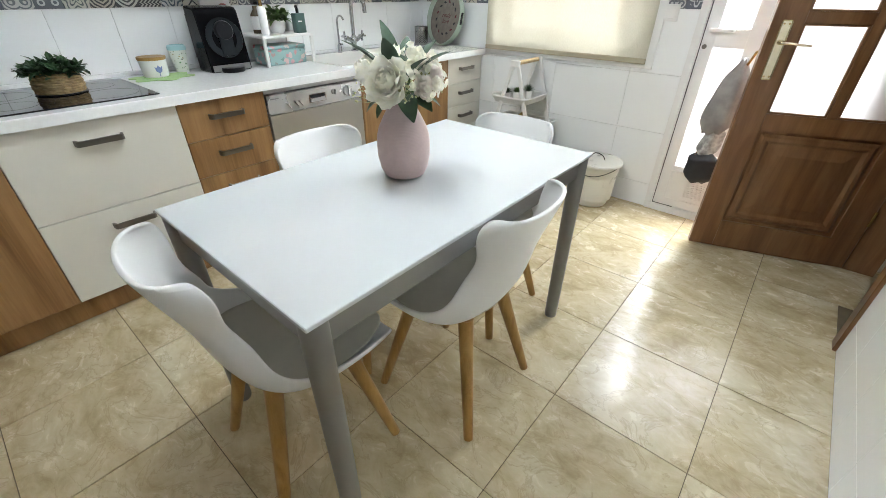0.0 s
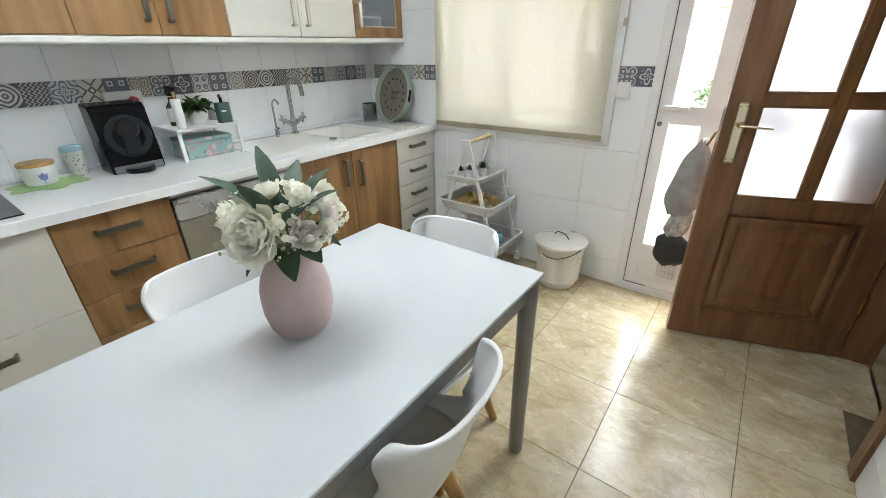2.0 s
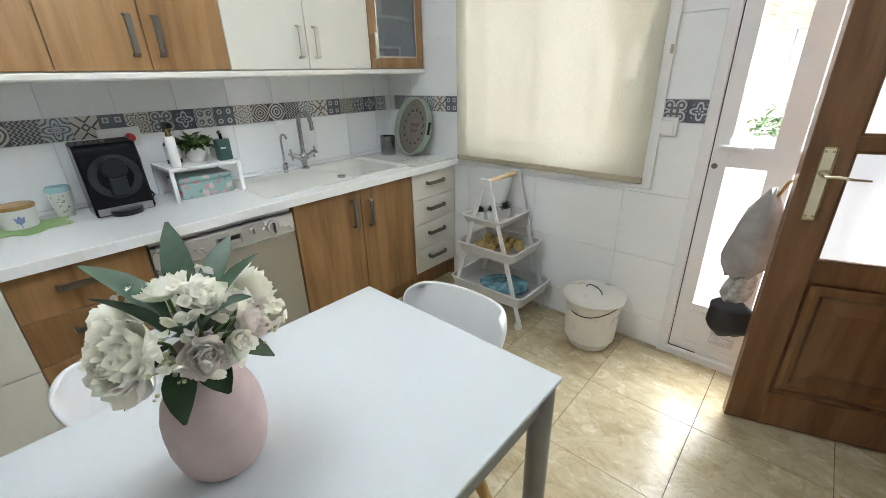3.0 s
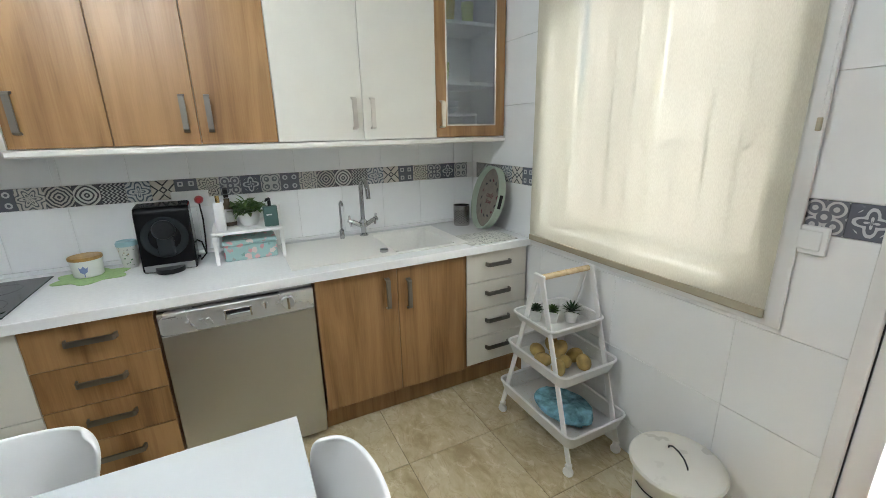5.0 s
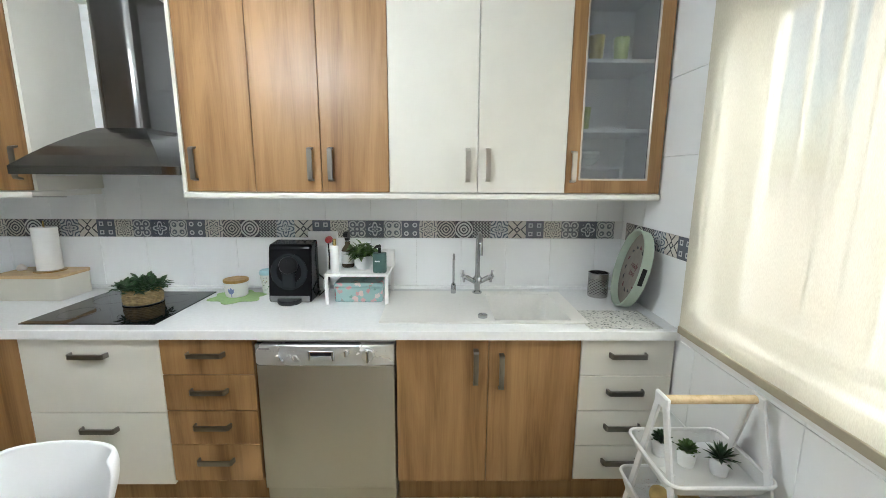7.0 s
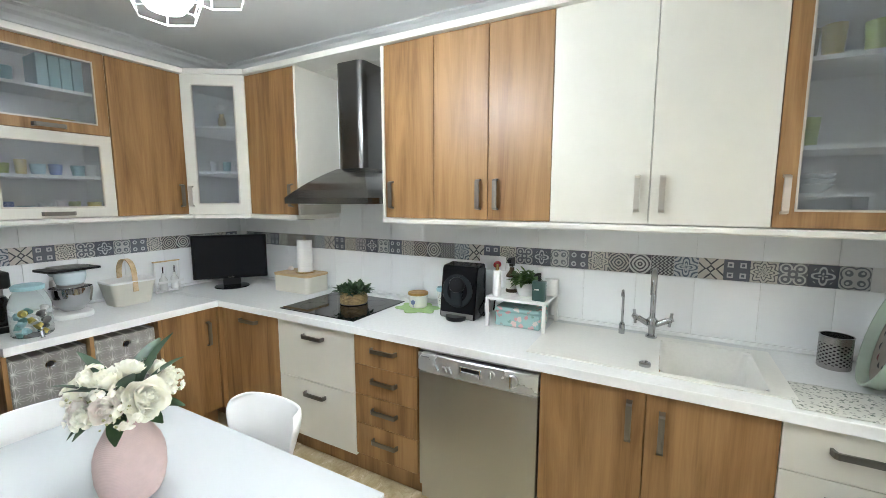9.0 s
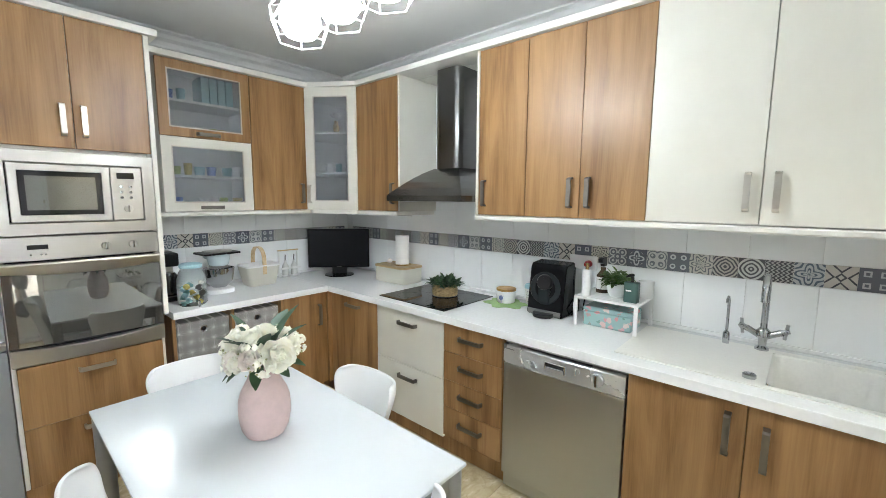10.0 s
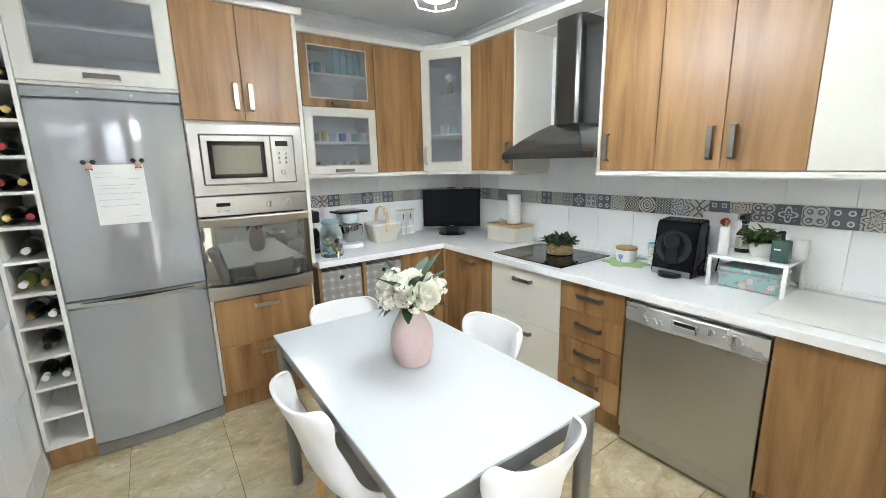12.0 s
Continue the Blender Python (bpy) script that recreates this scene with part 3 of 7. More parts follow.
box(0.012, 0.60, 0.002, 0.012, UZ0 + 0.016, UZ1 - 0.016, 0, cb)
part("body", cb, "carcass", corner)
a, b = Vector((0.365, -3.31)), Vector((0.60, -3.635))
ln = (b - a).length
ang = math.degrees(math.atan2(b.y - a.y, b.x - a.x))
cd = part("door", ring_frame(0, ln, UZ0, UZ1, 0.065, -0.02, 0), "cream", corner, m=pose(b.x, b.y - D, 0, 0, 0, ang + 180))
part("bead", ring_frame(0.065, ln - 0.065, UZ0 + 0.065, UZ1 - 0.065, 0.008, -0.022, -0.004), "handle_lit", cd)
part("glass", box(0.073, ln - 0.073, -0.012, -0.008, UZ0 + 0.073, UZ1 - 0.073), "satin_pane", cd, "lightly frosted glass")
bar_handle(cd, 0.03, UZ0 + 0.12, -0.02, 0.14, True, "handle_lit")

# south wall cabinets
upper_unit(south(1.015), 0.412, [(0, 0.412, "walnut", 1)], "brown wood wall cabinet beside the corner", depth=0.31)
g2 = thing("wall_cabinet", south(1.56), "wall cabinet with two flap doors of frosted glass", "kitchen cabinet")
carcass(g2, 0.54, 0.309, UZ0, UZ1, "carcass")
for z in (1.64, 1.875, 2.10):
    part("shelf", box(0.017, 0.523, -0.30, -0.012, z, z + 0.016), "carcass", g2)
glass_door(g2, 0, 0.54, 1.885, UZ1, -0.31, "walnut", 0.055, (0.27, 1.91, False))
glass_door(g2, 0, 0.54, UZ0, 1.885, -0.31, "cream", 0.055, (0.27, 1.45, False))
tagged(part("light_pelmet", box(0.58, 1.635, D, D + 0.345, UZ0 - 0.03, UZ0 - 0.003, 0.006), "carcass"), "white pelmet board under the wall cabinets", "pelmet")
tagged(part("light_pelmet", prism([(0.0, D), (0.578, D), (0.578, D + 0.36), (0.385, D + 0.67), (0.385, -2.85), (0.0, -2.85)], UZ0 - 0.03, UZ0 - 0.003), "carcass"), "white pelmet board under the corner wall cabinet", "pelmet")

# top trim
tt = prism([(0.0, D), (W - 0.02, D), (W - 0.02, -3.32), (1.62, -3.32), (1.62, D + 0.36), (0.60, D + 0.36), (0.395, D + 0.68), (0.395, -0.008), (0.0, -0.008)], UZ1 + 0.002, UZ1 + 0.035)
tagged(part("cabinet_cornice", tt, "carcass"), "white cornice board along the top of the cabinets", "cornice board")

# tall oven housing
tall = thing("oven_housing", south(2.28), "tall brown wood cabinet with oven and microwave", "kitchen cabinet")
tb = box(0.0, 0.016, -0.61, 0, 0.13, UZ1)
box(0.584, 0.60, -0.61, 0, 0.13, UZ1, 0, tb)
for z in (0.13, 0.728, 1.316, 1.726, UZ1 - 0.016):
    box(0.016, 0.584, -0.60, -0.01, z, z + 0.014, 0, tb)
box(0.016, 0.584, -0.012, -0.002, 0.144, UZ1 - 0.016, 0, tb)
part("body", tb, "carcass", tall)
part("plinth", box(0.0, 0.60, -0.58, -0.565, 0.002, 0.127), "walnut", tall)
for z0, z1 in ((0.135, 0.43), (0.43, 0.728)):
    f = part("drawer_front", box(0.017, 0.583, -0.63, -0.612, z0 + 0.0015, z1 - 0.0015, 0.0015), "walnut", tall)
    bar_handle(f, 0.3, z1 - 0.06, -0.63, 0.15, mat="handle_lit")
for x0, x1, hx in ((0.0, 0.3, 0.262), (0.3, 0.6, 0.338)):
    f = part("door", box(x0 + 0.0015, x1 - 0.0015, -0.63, -0.612, 1.74, UZ1 - 0.001, 0.0015), "walnut", tall)
    bar_handle(f, hx, 1.87, -0.63, 0.15, True, mat="handle_lit")

tagged(part("side_panel", box(1.657, 1.679, D + 0.002, D + 0.632, CT + 0.0005, UZ1 - 0.001), "cream"), "cream side panel beside the tall oven cabinet", "panel")

# table
TX0, TX1, TY0, TY1, TZ = 1.43, 2.115, -2.58, -1.395, 0.752
table = thing("dining_table", pose((TX0 + TX1) / 2, (TY0 + TY1) / 2, 0), "white glass-topped dining table with grey metal legs", "table")
hx, hy = (TX1 - TX0) / 2, (TY1 - TY0) / 2
part("tabletop", box(-hx, hx, -hy, hy, TZ - 0.012, TZ, 0.002), "tabletop", table, "glossy white glass tabletop")
for q in ((-hx + 0.036, hx - 0.036, -hy + 0.02, -hy + 0.035), (-hx + 0.036, hx - 0.036, hy - 0.035, hy - 0.02), (-hx + 0.02, -hx + 0.035, -hy + 0.036, hy - 0.036), (hx - 0.035, hx - 0.02, -hy + 0.036, hy - 0.036)):
    part("apron", box(*q, TZ - 0.085, TZ - 0.013, 0.002), "table_metal", table, "grey metal rail under the top")
for sx in (-1, 1):
    for sy in (-1, 1):
        part("leg", lathe([(0, 0), (0.024, 0), (0.026, 0.01), (0.029, TZ - 0.013), (0, TZ - 0.013)], 24, at=(sx * (hx - 0.031), sy * (hy - 0.031), 0)), "table_metal", table, "tapered round grey metal leg", smooth=True)

# chairs
def shell():
    """The moulded seat of a tulip chair: front towards -y."""
    rows_ = [  # y, z, half width, lift and forward sweep of the edges
        (-0.20, 0.408, 0.14, 0.0, 0.0), (-0.225, 0.424, 0.17, 0.01, 0.0), (-0.205, 0.436, 0.19, 0.02, 0.0), (-0.12, 0.416, 0.212, 0.045, 0.0),
        (0.0, 0.398, 0.226, 0.078, 0.0), (0.09, 0.406, 0.222, 0.10, 0.01), (0.15, 0.448, 0.204, 0.10, 0.035), (0.182, 0.52, 0.172, 0.07, 0.06),
        (0.198, 0.595, 0.153, 0.035, 0.058), (0.214, 0.65, 0.148, 0.012, 0.060), (0.230, 0.695, 0.157, 0.0, 0.068), (0.247, 0.738, 0.168, -0.002, 0.085),
        (0.260, 0.774, 0.171, -0.006, 0.09), (0.267, 0.794, 0.161, -0.009, 0.086), (0.270, 0.801, 0.145, -0.010, 0.078)]
    bm = bmesh.new()
    n = 12
    rows = []
    for y, z, h, l, f in rows_:
        row = []
        for i in range(n + 1):
            u = -1 + 2 * i / n
            k = abs(u) ** 2.2
            row.append(bm.verts.new((h * math.sin(u * math.pi / 2) if abs(u) < 1 else h * u, y - f * k, z + l * k)))
        rows.append(row)
    for a, b in zip(rows, rows[1:]):
        for i in range(n):
            bm.faces.new((a[i], a[i + 1], b[i + 1], b[i]))
    return bm

def chair(m):
    t = thing("dining_chair", m, "white moulded tulip chair with beech legs and grey seat pad", "chair", "chairs round the table")
    s = part("seat_shell", shell(), "chair", t, "white moulded plastic shell", smooth=True)
    so = s.modifiers.new("thick", "SOLIDIFY")
    so.thickness, so.offset = 0.012, -1
    sb = s.modifiers.new("smooth", "SUBSURF")
    sb.levels = sb.render_levels = 2
    cushion = bmesh.new()
    rows = []
    for j, (yy, hh) in enumerate(((-0.215, 0.12), (-0.19, 0.17), (-0.10, 0.2), (0.0, 0.205), (0.09, 0.19), (0.14, 0.15), (0.16, 0.10))):
        z0 = 0.416 + max(0, -yy - 0.08) * 0.15 + max(0, yy - 0.02) * 0.25
        rows.append([cushion.verts.new((hh * (-1 + 2 * i / 8), yy, z0 + 0.012 + 0.035 * abs(-1 + 2 * i / 8) ** 2.4 + (0.0 if 0 < j < 6 and 0 < i < 8 else -0.012))) for i in range(9)])
    for a, b in zip(rows, rows[1:]):
        for i in range(8):
            cushion.faces.new((a[i], a[i + 1], b[i + 1], b[i]))
    c = part("seat_pad", cushion, "cushion", t, "pale grey seat pad", smooth=True)
    cs = c.modifiers.new("thick", "SOLIDIFY")
    cs.thickness, cs.offset = 0.014, -1
    cm = c.modifiers.new("smooth", "SUBSURF")
    cm.levels = cm.render_levels = 2
    for sx in (-1, 1):
        for sy in (-1, 1):
            part("leg", tube([(sx * 0.10, sy * 0.10, 0.405), (sx * 0.19, sy * 0.19, 0.003)], 0.016, 12, radii=[0.024, 0.0155]), "beech", t, "tapered round beech leg", smooth=True)
    fr = box(-0.10, 0.10, -0.012, 0.012, 0.378, 0.390)
    box(-0.012, 0.012, -0.10, 0.10, 0.366, 0.378, 0, fr)
    part("underframe", fr, "black", t, "black metal cross frame under the seat")
    return t
c0 = chair(pose(1.768, -2.462, 0, 0, 0, 174))
for m in (pose(1.975, -1.975, 0, 0, 0, -87), pose(1.53, -2.0, 0, 0, 0, 90), pose(1.765, -1.55, 0, 0, 0, 2)):
    copy_thing(c0, m)

# ---- fridge, oven housing, wine rack ----
fridge = thing("fridge_freezer", south(2.885), "silver fridge freezer with two doors in the row of tall units", "fridge")
part("body", box(0.004, 0.598, -0.565, -0.01, 0.02, 1.864, 0.004), "fridge", fridge)

def bowed(x0, x1, z0, z1, y0, y1, bow, edge=0.0, n=16, dip=0.0):
    """A front panel that bulges by bow towards -y; its top edge dips by dip in the middle."""
    bm = bmesh.new()
    rows = []
    for i in range(n + 1):
        u = i / n
        k = 1 - (2 * u - 1) ** 2
        x = x0 + (x1 - x0) * u
        y = y0 - bow * k
        rows.append([bm.verts.new(p) for p in ((x, y1, z0), (x, y + edge, z0), (x, y, z0 + edge), (x, y, z1 - edge - dip * k), (x, y + edge, z1 - dip * k), (x, y1, z1 - dip * k))])
    for a, b in zip(rows, rows[1:]):
        for j in range(6):
            bm.faces.new((a[j], a[(j + 1) % 6], b[(j + 1) % 6], b[j]))
    bm.faces.new(rows[0])
    bm.faces.new(rows[-1][::-1])
    bmesh.ops.recalc_face_normals(bm, faces=bm.faces[:])
    return bm

part("top_strip", bowed(0.002, 0.60, 1.818, 1.866, -0.618, -0.566, 0.018, 0.006), "fridge", fridge, "grey control strip above the fridge door")
part("display", prism([(0.25, 1.836), (0.30, 1.832), (0.35, 1.836), (0.35, 1.850), (0.30, 1.854), (0.25, 1.850)], -0.638, -0.634, "y"), "table_metal", fridge)
for x in (0.20, 0.40):
    part("button", lathe([(0.006, 0), (0.006, 0.003), (0, 0.004)], 12), "steel", fridge, m=pose(x, -0.632, 1.843, 90))
part("mark_bars", box(0.04, 0.10, -0.626, -0.622, 1.840, 1.845), "ink", fridge, "small dark maker mark")
part("door", bowed(0.002, 0.60, 0.86, 1.812, -0.615, -0.568, 0.022, 0.006), "fridge", fridge, "silver upper fridge door", smooth=True)
part("door", bowed(0.002, 0.60, 0.075, 0.815, -0.615, -0.568, 0.022, 0.006, dip=-0.02), "fridge", fridge, "silver lower freezer door", smooth=True)
part("handle_strip", bowed(0.002, 0.60, 0.82, 0.856, -0.612, -0.568, 0.03, 0.006, dip=0.0), "steel", fridge, "curved grey handle strip between the doors", smooth=True)
# No hollow here: a black plate on the strip gives the recess its shade.
part("recess", prism([(0.06, 0.848), (0.30, 0.838), (0.54, 0.848), (0.30, 0.853)], -0.6435, -0.60, "y"), "black", fridge, "black plate drawing the shade of the grip recess")
part("plinth", bowed(0.002, 0.60, 0.005, 0.068, -0.605, -0.02, 0.018, 0.004), "table_metal", fridge, "grey fridge plinth")

paper = MAT["paper"] = speckled("white paper", (0.78, 0.77, 0.75), 0.8, 0.02)
sheet_m = pose(2.885 - 0.295, D + 0.646, 1.345, 0, 0, 180)
sheet_thing = thing("paper_sheet", sheet_m, "white printed sheet of paper held to the silver fridge by magnets", "paper")
part("sheet", box(-0.105, 0.105, -0.001, 0.001, -0.12, 0.17), "paper", sheet_thing)
for i, (a, b, z) in enumerate(((-0.09, -0.02, 0.13), (-0.09, 0.0, 0.11), (-0.09, 0.06, 0.07), (-0.09, 0.04, 0.055), (-0.09, 0.08, 0.03), (-0.09, 0.05, 0.0), (-0.09, 0.07, -0.03), (0.0, 0.085, -0.085), (0.03, 0.09, 0.10))):
    part("print_line", box(a, b, -0.0018, -0.0012, z, z + 0.002), "pale_ink", sheet_thing, "line of grey print")
red, skin = material("red enamel", (0.45, 0.03, 0.03), 0.35), material("tan enamel", (0.62, 0.38, 0.24), 0.4)
for x, z in ((0.105, 0.165), (-0.085, 0.17)):
    mg = thing("fridge_magnet", sheet_m @ pose(-x, -0.002, z), "small black and tan round fridge magnet", "magnet", "magnets on the fridge")
    part("face", lathe([(0, 0.012), (0.010, 0.010), (0.014, 0.0), (0, 0.0)], 16), skin, mg, m=pose(0, 0, 0, 90))
    for sx in (-1, 1):
        part("disc", lathe([(0, 0.008), (0.010, 0.006), (0.012, 0.0), (0, 0.0)], 14), "black", mg, m=pose(sx * 0.018, 0, 0.018, 90))
    part("bow", prism([(-0.014, -0.022), (0.0, -0.016), (0.014, -0.022), (0.014, -0.012), (-0.014, -0.012)], -0.010, -0.003, "y"), red, mg)

# cabinet above the fridge
ov = thing("wall_cabinet", south(2.885), "cream cabinet with a glass flap door above the fridge", "kitchen cabinet")
carcass(ov, 0.605, 0.61, 1.872, UZ1, "carcass")
part("shelf", box(0.017, 0.588, -0.58, -0.012, 2.13, 2.146), "carcass", ov)
glass_door(ov, 0, 0.605, 1.885, UZ1, -0.611, "cream", 0.065, (0.30, 1.918, False))

# wine rack
rack = thing("wine_rack", south(3.072), "tall narrow white wine rack with bottles beside the fridge", "wine rack")
for q in ((0.0, 0.016, -0.63, -0.01), (0.168, 0.185, -0.63, -0.01)):
    part("side", box(*q, 0.13, UZ1), "carcass", rack)
part("back", box(0.016, 0.168, -0.02, -0.012, 0.13, UZ1), "carcass", rack)
part("plinth", box(0.0, 0.185, -0.585, -0.57, 0.002, 0.127), "walnut", rack)
cells = [0.13 + 0.1575 * i for i in range(15)]
for z in cells:
    part("shelf", box(0.016, 0.168, -0.628, -0.02, z, z + 0.014), "carcass", rack)
def wine_bottle(m, glass, label):
    b = thing("wine_bottle", m, label, "bottle", "bottles in the wine rack")
    part("glass", lathe([(0, 0), (0.034, 0.002), (0.0375, 0.01), (0.0375, 0.19), (0.03, 0.215), (0.015, 0.235), (0.0135, 0.30), (0, 0.30)], 20), glass, b, smooth=True)
    part("foil", lathe([(0.0145, 0.25), (0.0155, 0.302), (0, 0.304)], 16), random.choice([MAT["black"], red, gold, MAT["paper"]]), b, smooth=True)
    part("label", lathe([(0.0380, 0.05), (0.0382, 0.14)], 20), "paper", b)
    return b
gold = MAT["gold"] = material("brass", (0.62, 0.44, 0.18), 0.25, 1.0)
darkglass, greenglass = material("dark bottle glass", (0.012, 0.014, 0.010), 0.06), material("pale green bottle glass", (0.20, 0.22, 0.06), 0.08)
for i, z in enumerate(cells[:-1]):
    if i < 2:
        continue
    for k in range(2 if i % 3 else 1):
        x = 0.055 + 0.078 * k if i % 3 else 0.09
        gl = greenglass if i == 5 else darkglass
        wine_bottle(south(3.072) @ pose(x, -0.30, z + 0.0545, 90, 0, 0), gl, "pale green glass bottle lying in the wine rack" if gl is greenglass else "dark wine bottle lying in the white wine rack")

# microwave
def knob(parent, x, y, z, r, h=0.018, mat="steel"):
    k = part("knob", lathe([(r, 0), (r * 0.96, h * 0.5), (r * 0.85, h * 0.6), (0, h * 0.6)], 24), mat, parent, "round metal knob", smooth=True, m=pose(x, y, z, 90))
    part("grip", box(-r * 0.16, r * 0.16, -r * 0.9, r * 0.9, h * 0.6, h * 1.1, 0.001), "chrome", k)
    return k
mw = thing("microwave", south(2.28), "built-in stainless steel microwave above the oven", "microwave")
part("trim_frame", ring_frame(0.003, 0.597, 1.338, 1.722, 0.05, -0.64, -0.612, 0.002, 0.055), "steel", mw, "wide brushed steel trim frame")
part("body", box(0.055, 0.545, -0.60, -0.2, 1.395, 1.665), "black", mw)
part("door", ring_frame(0.058, 0.412, 1.398, 1.662, 0.032, -0.648, -0.602, 0.002), "steel", mw, "steel microwave door")
part("window_border", ring_frame(0.09, 0.38, 1.43, 1.63, 0.022, -0.644, -0.605, 0.0), "blackglass", mw)
part("window", box(0.112, 0.358, -0.641, -0.61, 1.452, 1.608), "oven_glass", mw, "dark mirrored microwave window")
cp = part("control_panel", box(0.415, 0.542, -0.648, -0.602, 1.398, 1.662, 0.002), "steel", mw, "steel microwave control panel")
part("display", box(0.44, 0.51, -0.650, -0.646, 1.605, 1.635), "blackglass", cp)
for r_ in range(3):
    for c_ in range(2):
        part("button", lathe([(0.007, 0), (0.007, 0.003), (0, 0.004)], 12), "chrome", cp, m=pose(0.455 + 0.038 * c_, -0.648, 1.565 - 0.027 * r_, 90))
knob(cp, 0.478, -0.648, 1.455, 0.019)

oven = thing("oven", south(2.28), "built-in stainless steel oven with a mirrored dark glass door", "oven")
part("body", box(0.02, 0.58, -0.60, -0.06, 0.76, 1.30), "black", oven)
fp = part("control_panel", bowed(0.003, 0.597, 1.222, 1.332, -0.635, -0.605, 0.012, 0.003), "steel", oven, "steel oven control panel", smooth=True)
part("display", box(0.095, 0.165, -0.652, -0.642, 1.275, 1.295), "blackglass", fp)
for x in (0.105, 0.14, 0.155):
    part("button", lathe([(0.004, 0), (0.004, 0.004), (0, 0.005)], 10), "chrome", fp, m=pose(x, -0.643, 1.250, 90))
for x in (0.375, 0.485):
    knob(fp, x, -0.645, 1.273, 0.019)
dr = part("door", bowed(0.003, 0.597, 0.822, 1.165, -0.632, -0.605, 0.006, 0.002), "oven_glass", oven, "dark mirrored glass oven door", smooth=True)
hd = bmesh.new()
rows = []
for i in range(25):
    u = i / 24
    k = 1 - (2 * u - 1) ** 2
    x = 0.003 + 0.594 * u
    rows.append([hd.verts.new(p) for p in ((x, -0.61, 1.213), (x, -0.655 - 0.012 * k, 1.213), (x, -0.66 - 0.012 * k, 1.205), (x, -0.645 - 0.012 * k, 1.170 - 0.018 * k), (x, -0.61, 1.168 - 0.018 * k))])
for a, b in zip(rows, rows[1:]):
    for j in range(5):
        hd.faces.new((a[j], a[(j + 1) % 5], b[(j + 1) % 5], b[j]))
part("handle", hd, "handle_lit", dr, "curved full-width bright steel oven handle", smooth=True)
part("lower_strip", bowed(0.003, 0.597, 0.735, 0.818, -0.634, -0.605, 0.012, 0.003, dip=0.018), "steel", oven, "steel strip below the oven door", smooth=True)

# dishwasher
dw = thing("dishwasher", west(-1.80), "stainless steel dishwasher under the white worktop", "dishwasher")
part("body", box(0.003, 0.592, -0.57, -0.02, 0.03, 0.80), "table_metal", dw)
part("top_strip", box(0.004, 0.592, -0.60, -0.57, 0.80, 0.822, 0.002), "steel_dark", dw)
part("door", box(0.004, 0.592, -0.618, -0.571, 0.105, 0.70, 0.003), "steel_dark", dw, "brushed steel dishwasher door")
part("plinth", box(0.006, 0.590, -0.60, -0.572, 0.025, 0.10, 0.002), "steel_dark", dw, "brushed steel kick plate")
pn = part("control_panel", bowed(0.004, 0.592, 0.703, 0.797, -0.620, -0.571, 0.012, 0.004), "panel_grey", dw, "silver dishwasher control panel", smooth=True)
gp = part("grip", box(0.232, 0.338, -0.6335, -0.628, 0.728, 0.772, 0.002), "chrome", pn, "bright grip surround")
part("slot", box(0.240, 0.330, -0.6345, -0.632, 0.752, 0.767), "black", gp, "dark grip slot")
part("grip_lip", prism([(0.238, 0.732), (0.332, 0.732), (0.328, 0.750), (0.242, 0.750)], -0.640, -0.6345, "y", 0.001), "panel_grey", gp)
for x in (0.110, 0.158, 0.182):
    part("button", prism([(x - 0.016, 0.752), (x - 0.002, 0.754), (x + 0.012, 0.728), (x + 0.004, 0.726)], -0.640, -0.625, "y", 0.002), "panel_grey", pn, "angled silver button")
for x in (0.05, 0.07, 0.085, 0.10, 0.15, 0.17, 0.43, 0.52, 0.555):
    part("dot", lathe([(0.0016, 0), (0, 0.0008)], 8), "ink", pn, m=pose(x, -0.6335 + 0.012 * (2 * x / 0.6 - 1) ** 2 + 0.001, 0.770, 90))
knob(pn, 0.39, -0.630, 0.765, 0.015, mat="panel_grey")
knob(pn, 0.482, -0.628, 0.757, 0.029, 0.026, mat="panel_grey")
part("mark_bars", box(0.02, 0.07, -0.6245, -0.6225, 0.776, 0.781), "ink", pn, "small dark maker mark")

tagged(part("corner_post", box(0.600, 0.6445, -3.372, -3.330, 0.125, 0.826, 0.001), "walnut"), "brown wood filler post in the inner corner", "filler post")

# open unit with storage boxes
ou = thing("open_shelf_unit", south(1.645), "open brown wood base unit holding fabric boxes", "shelf unit")
for q in ((0.0, 0.018, 0.125, 0.826), (0.322, 0.340, 0.143, 0.826), (0.647, 0.665, 0.125, 0.826)):
    part("upright", box(q[0], q[1], -0.62, -0.013, q[2], q[3], 0.001), "walnut", ou)
for q in ((0.018, 0.647, 0.125, 0.143), (0.018, 0.322, 0.47, 0.485), (0.340, 0.647, 0.47, 0.485)):
    part("shelf", box(q[0], q[1], -0.619, -0.013, q[2], q[3]), "walnut", ou)
part("back", box(0.0, 0.665, -0.012, -0.002, 0.125, 0.826), "walnut", ou)
part("plinth", box(0.0, 0.665, -0.575, -0.56, 0.002, 0.122), "walnut", ou)
for x in (0.022, 0.344):
    for z in (0.487, 0.145):
        sb = thing("storage_box", south(1.645) @ pose(x + 0.147, -0.60, z), "grey fabric storage box with white star pattern in the open unit", "storage box", "fabric boxes in the open unit")
        part("box", box(-0.146, 0.146, 0.0, 0.45, 0, 0.30, 0.006), "star_fabric", sb)
        part("eyelet", lathe([(0.013, -0.001), (0.020, 0.002), (0.022, 0.0), (0.020, -0.003)], 20), "chrome", sb, "metal eyelet grip", smooth=True, m=pose(0, -0.001, 0.245, 90))
        # Black disc for the dark inside the eyelet; the box front is not pierced.
        part("hole", lathe([(0.0135, 0), (0, 0.0005)], 16), "black", sb, m=pose(0, -0.001, 0.245, 90))

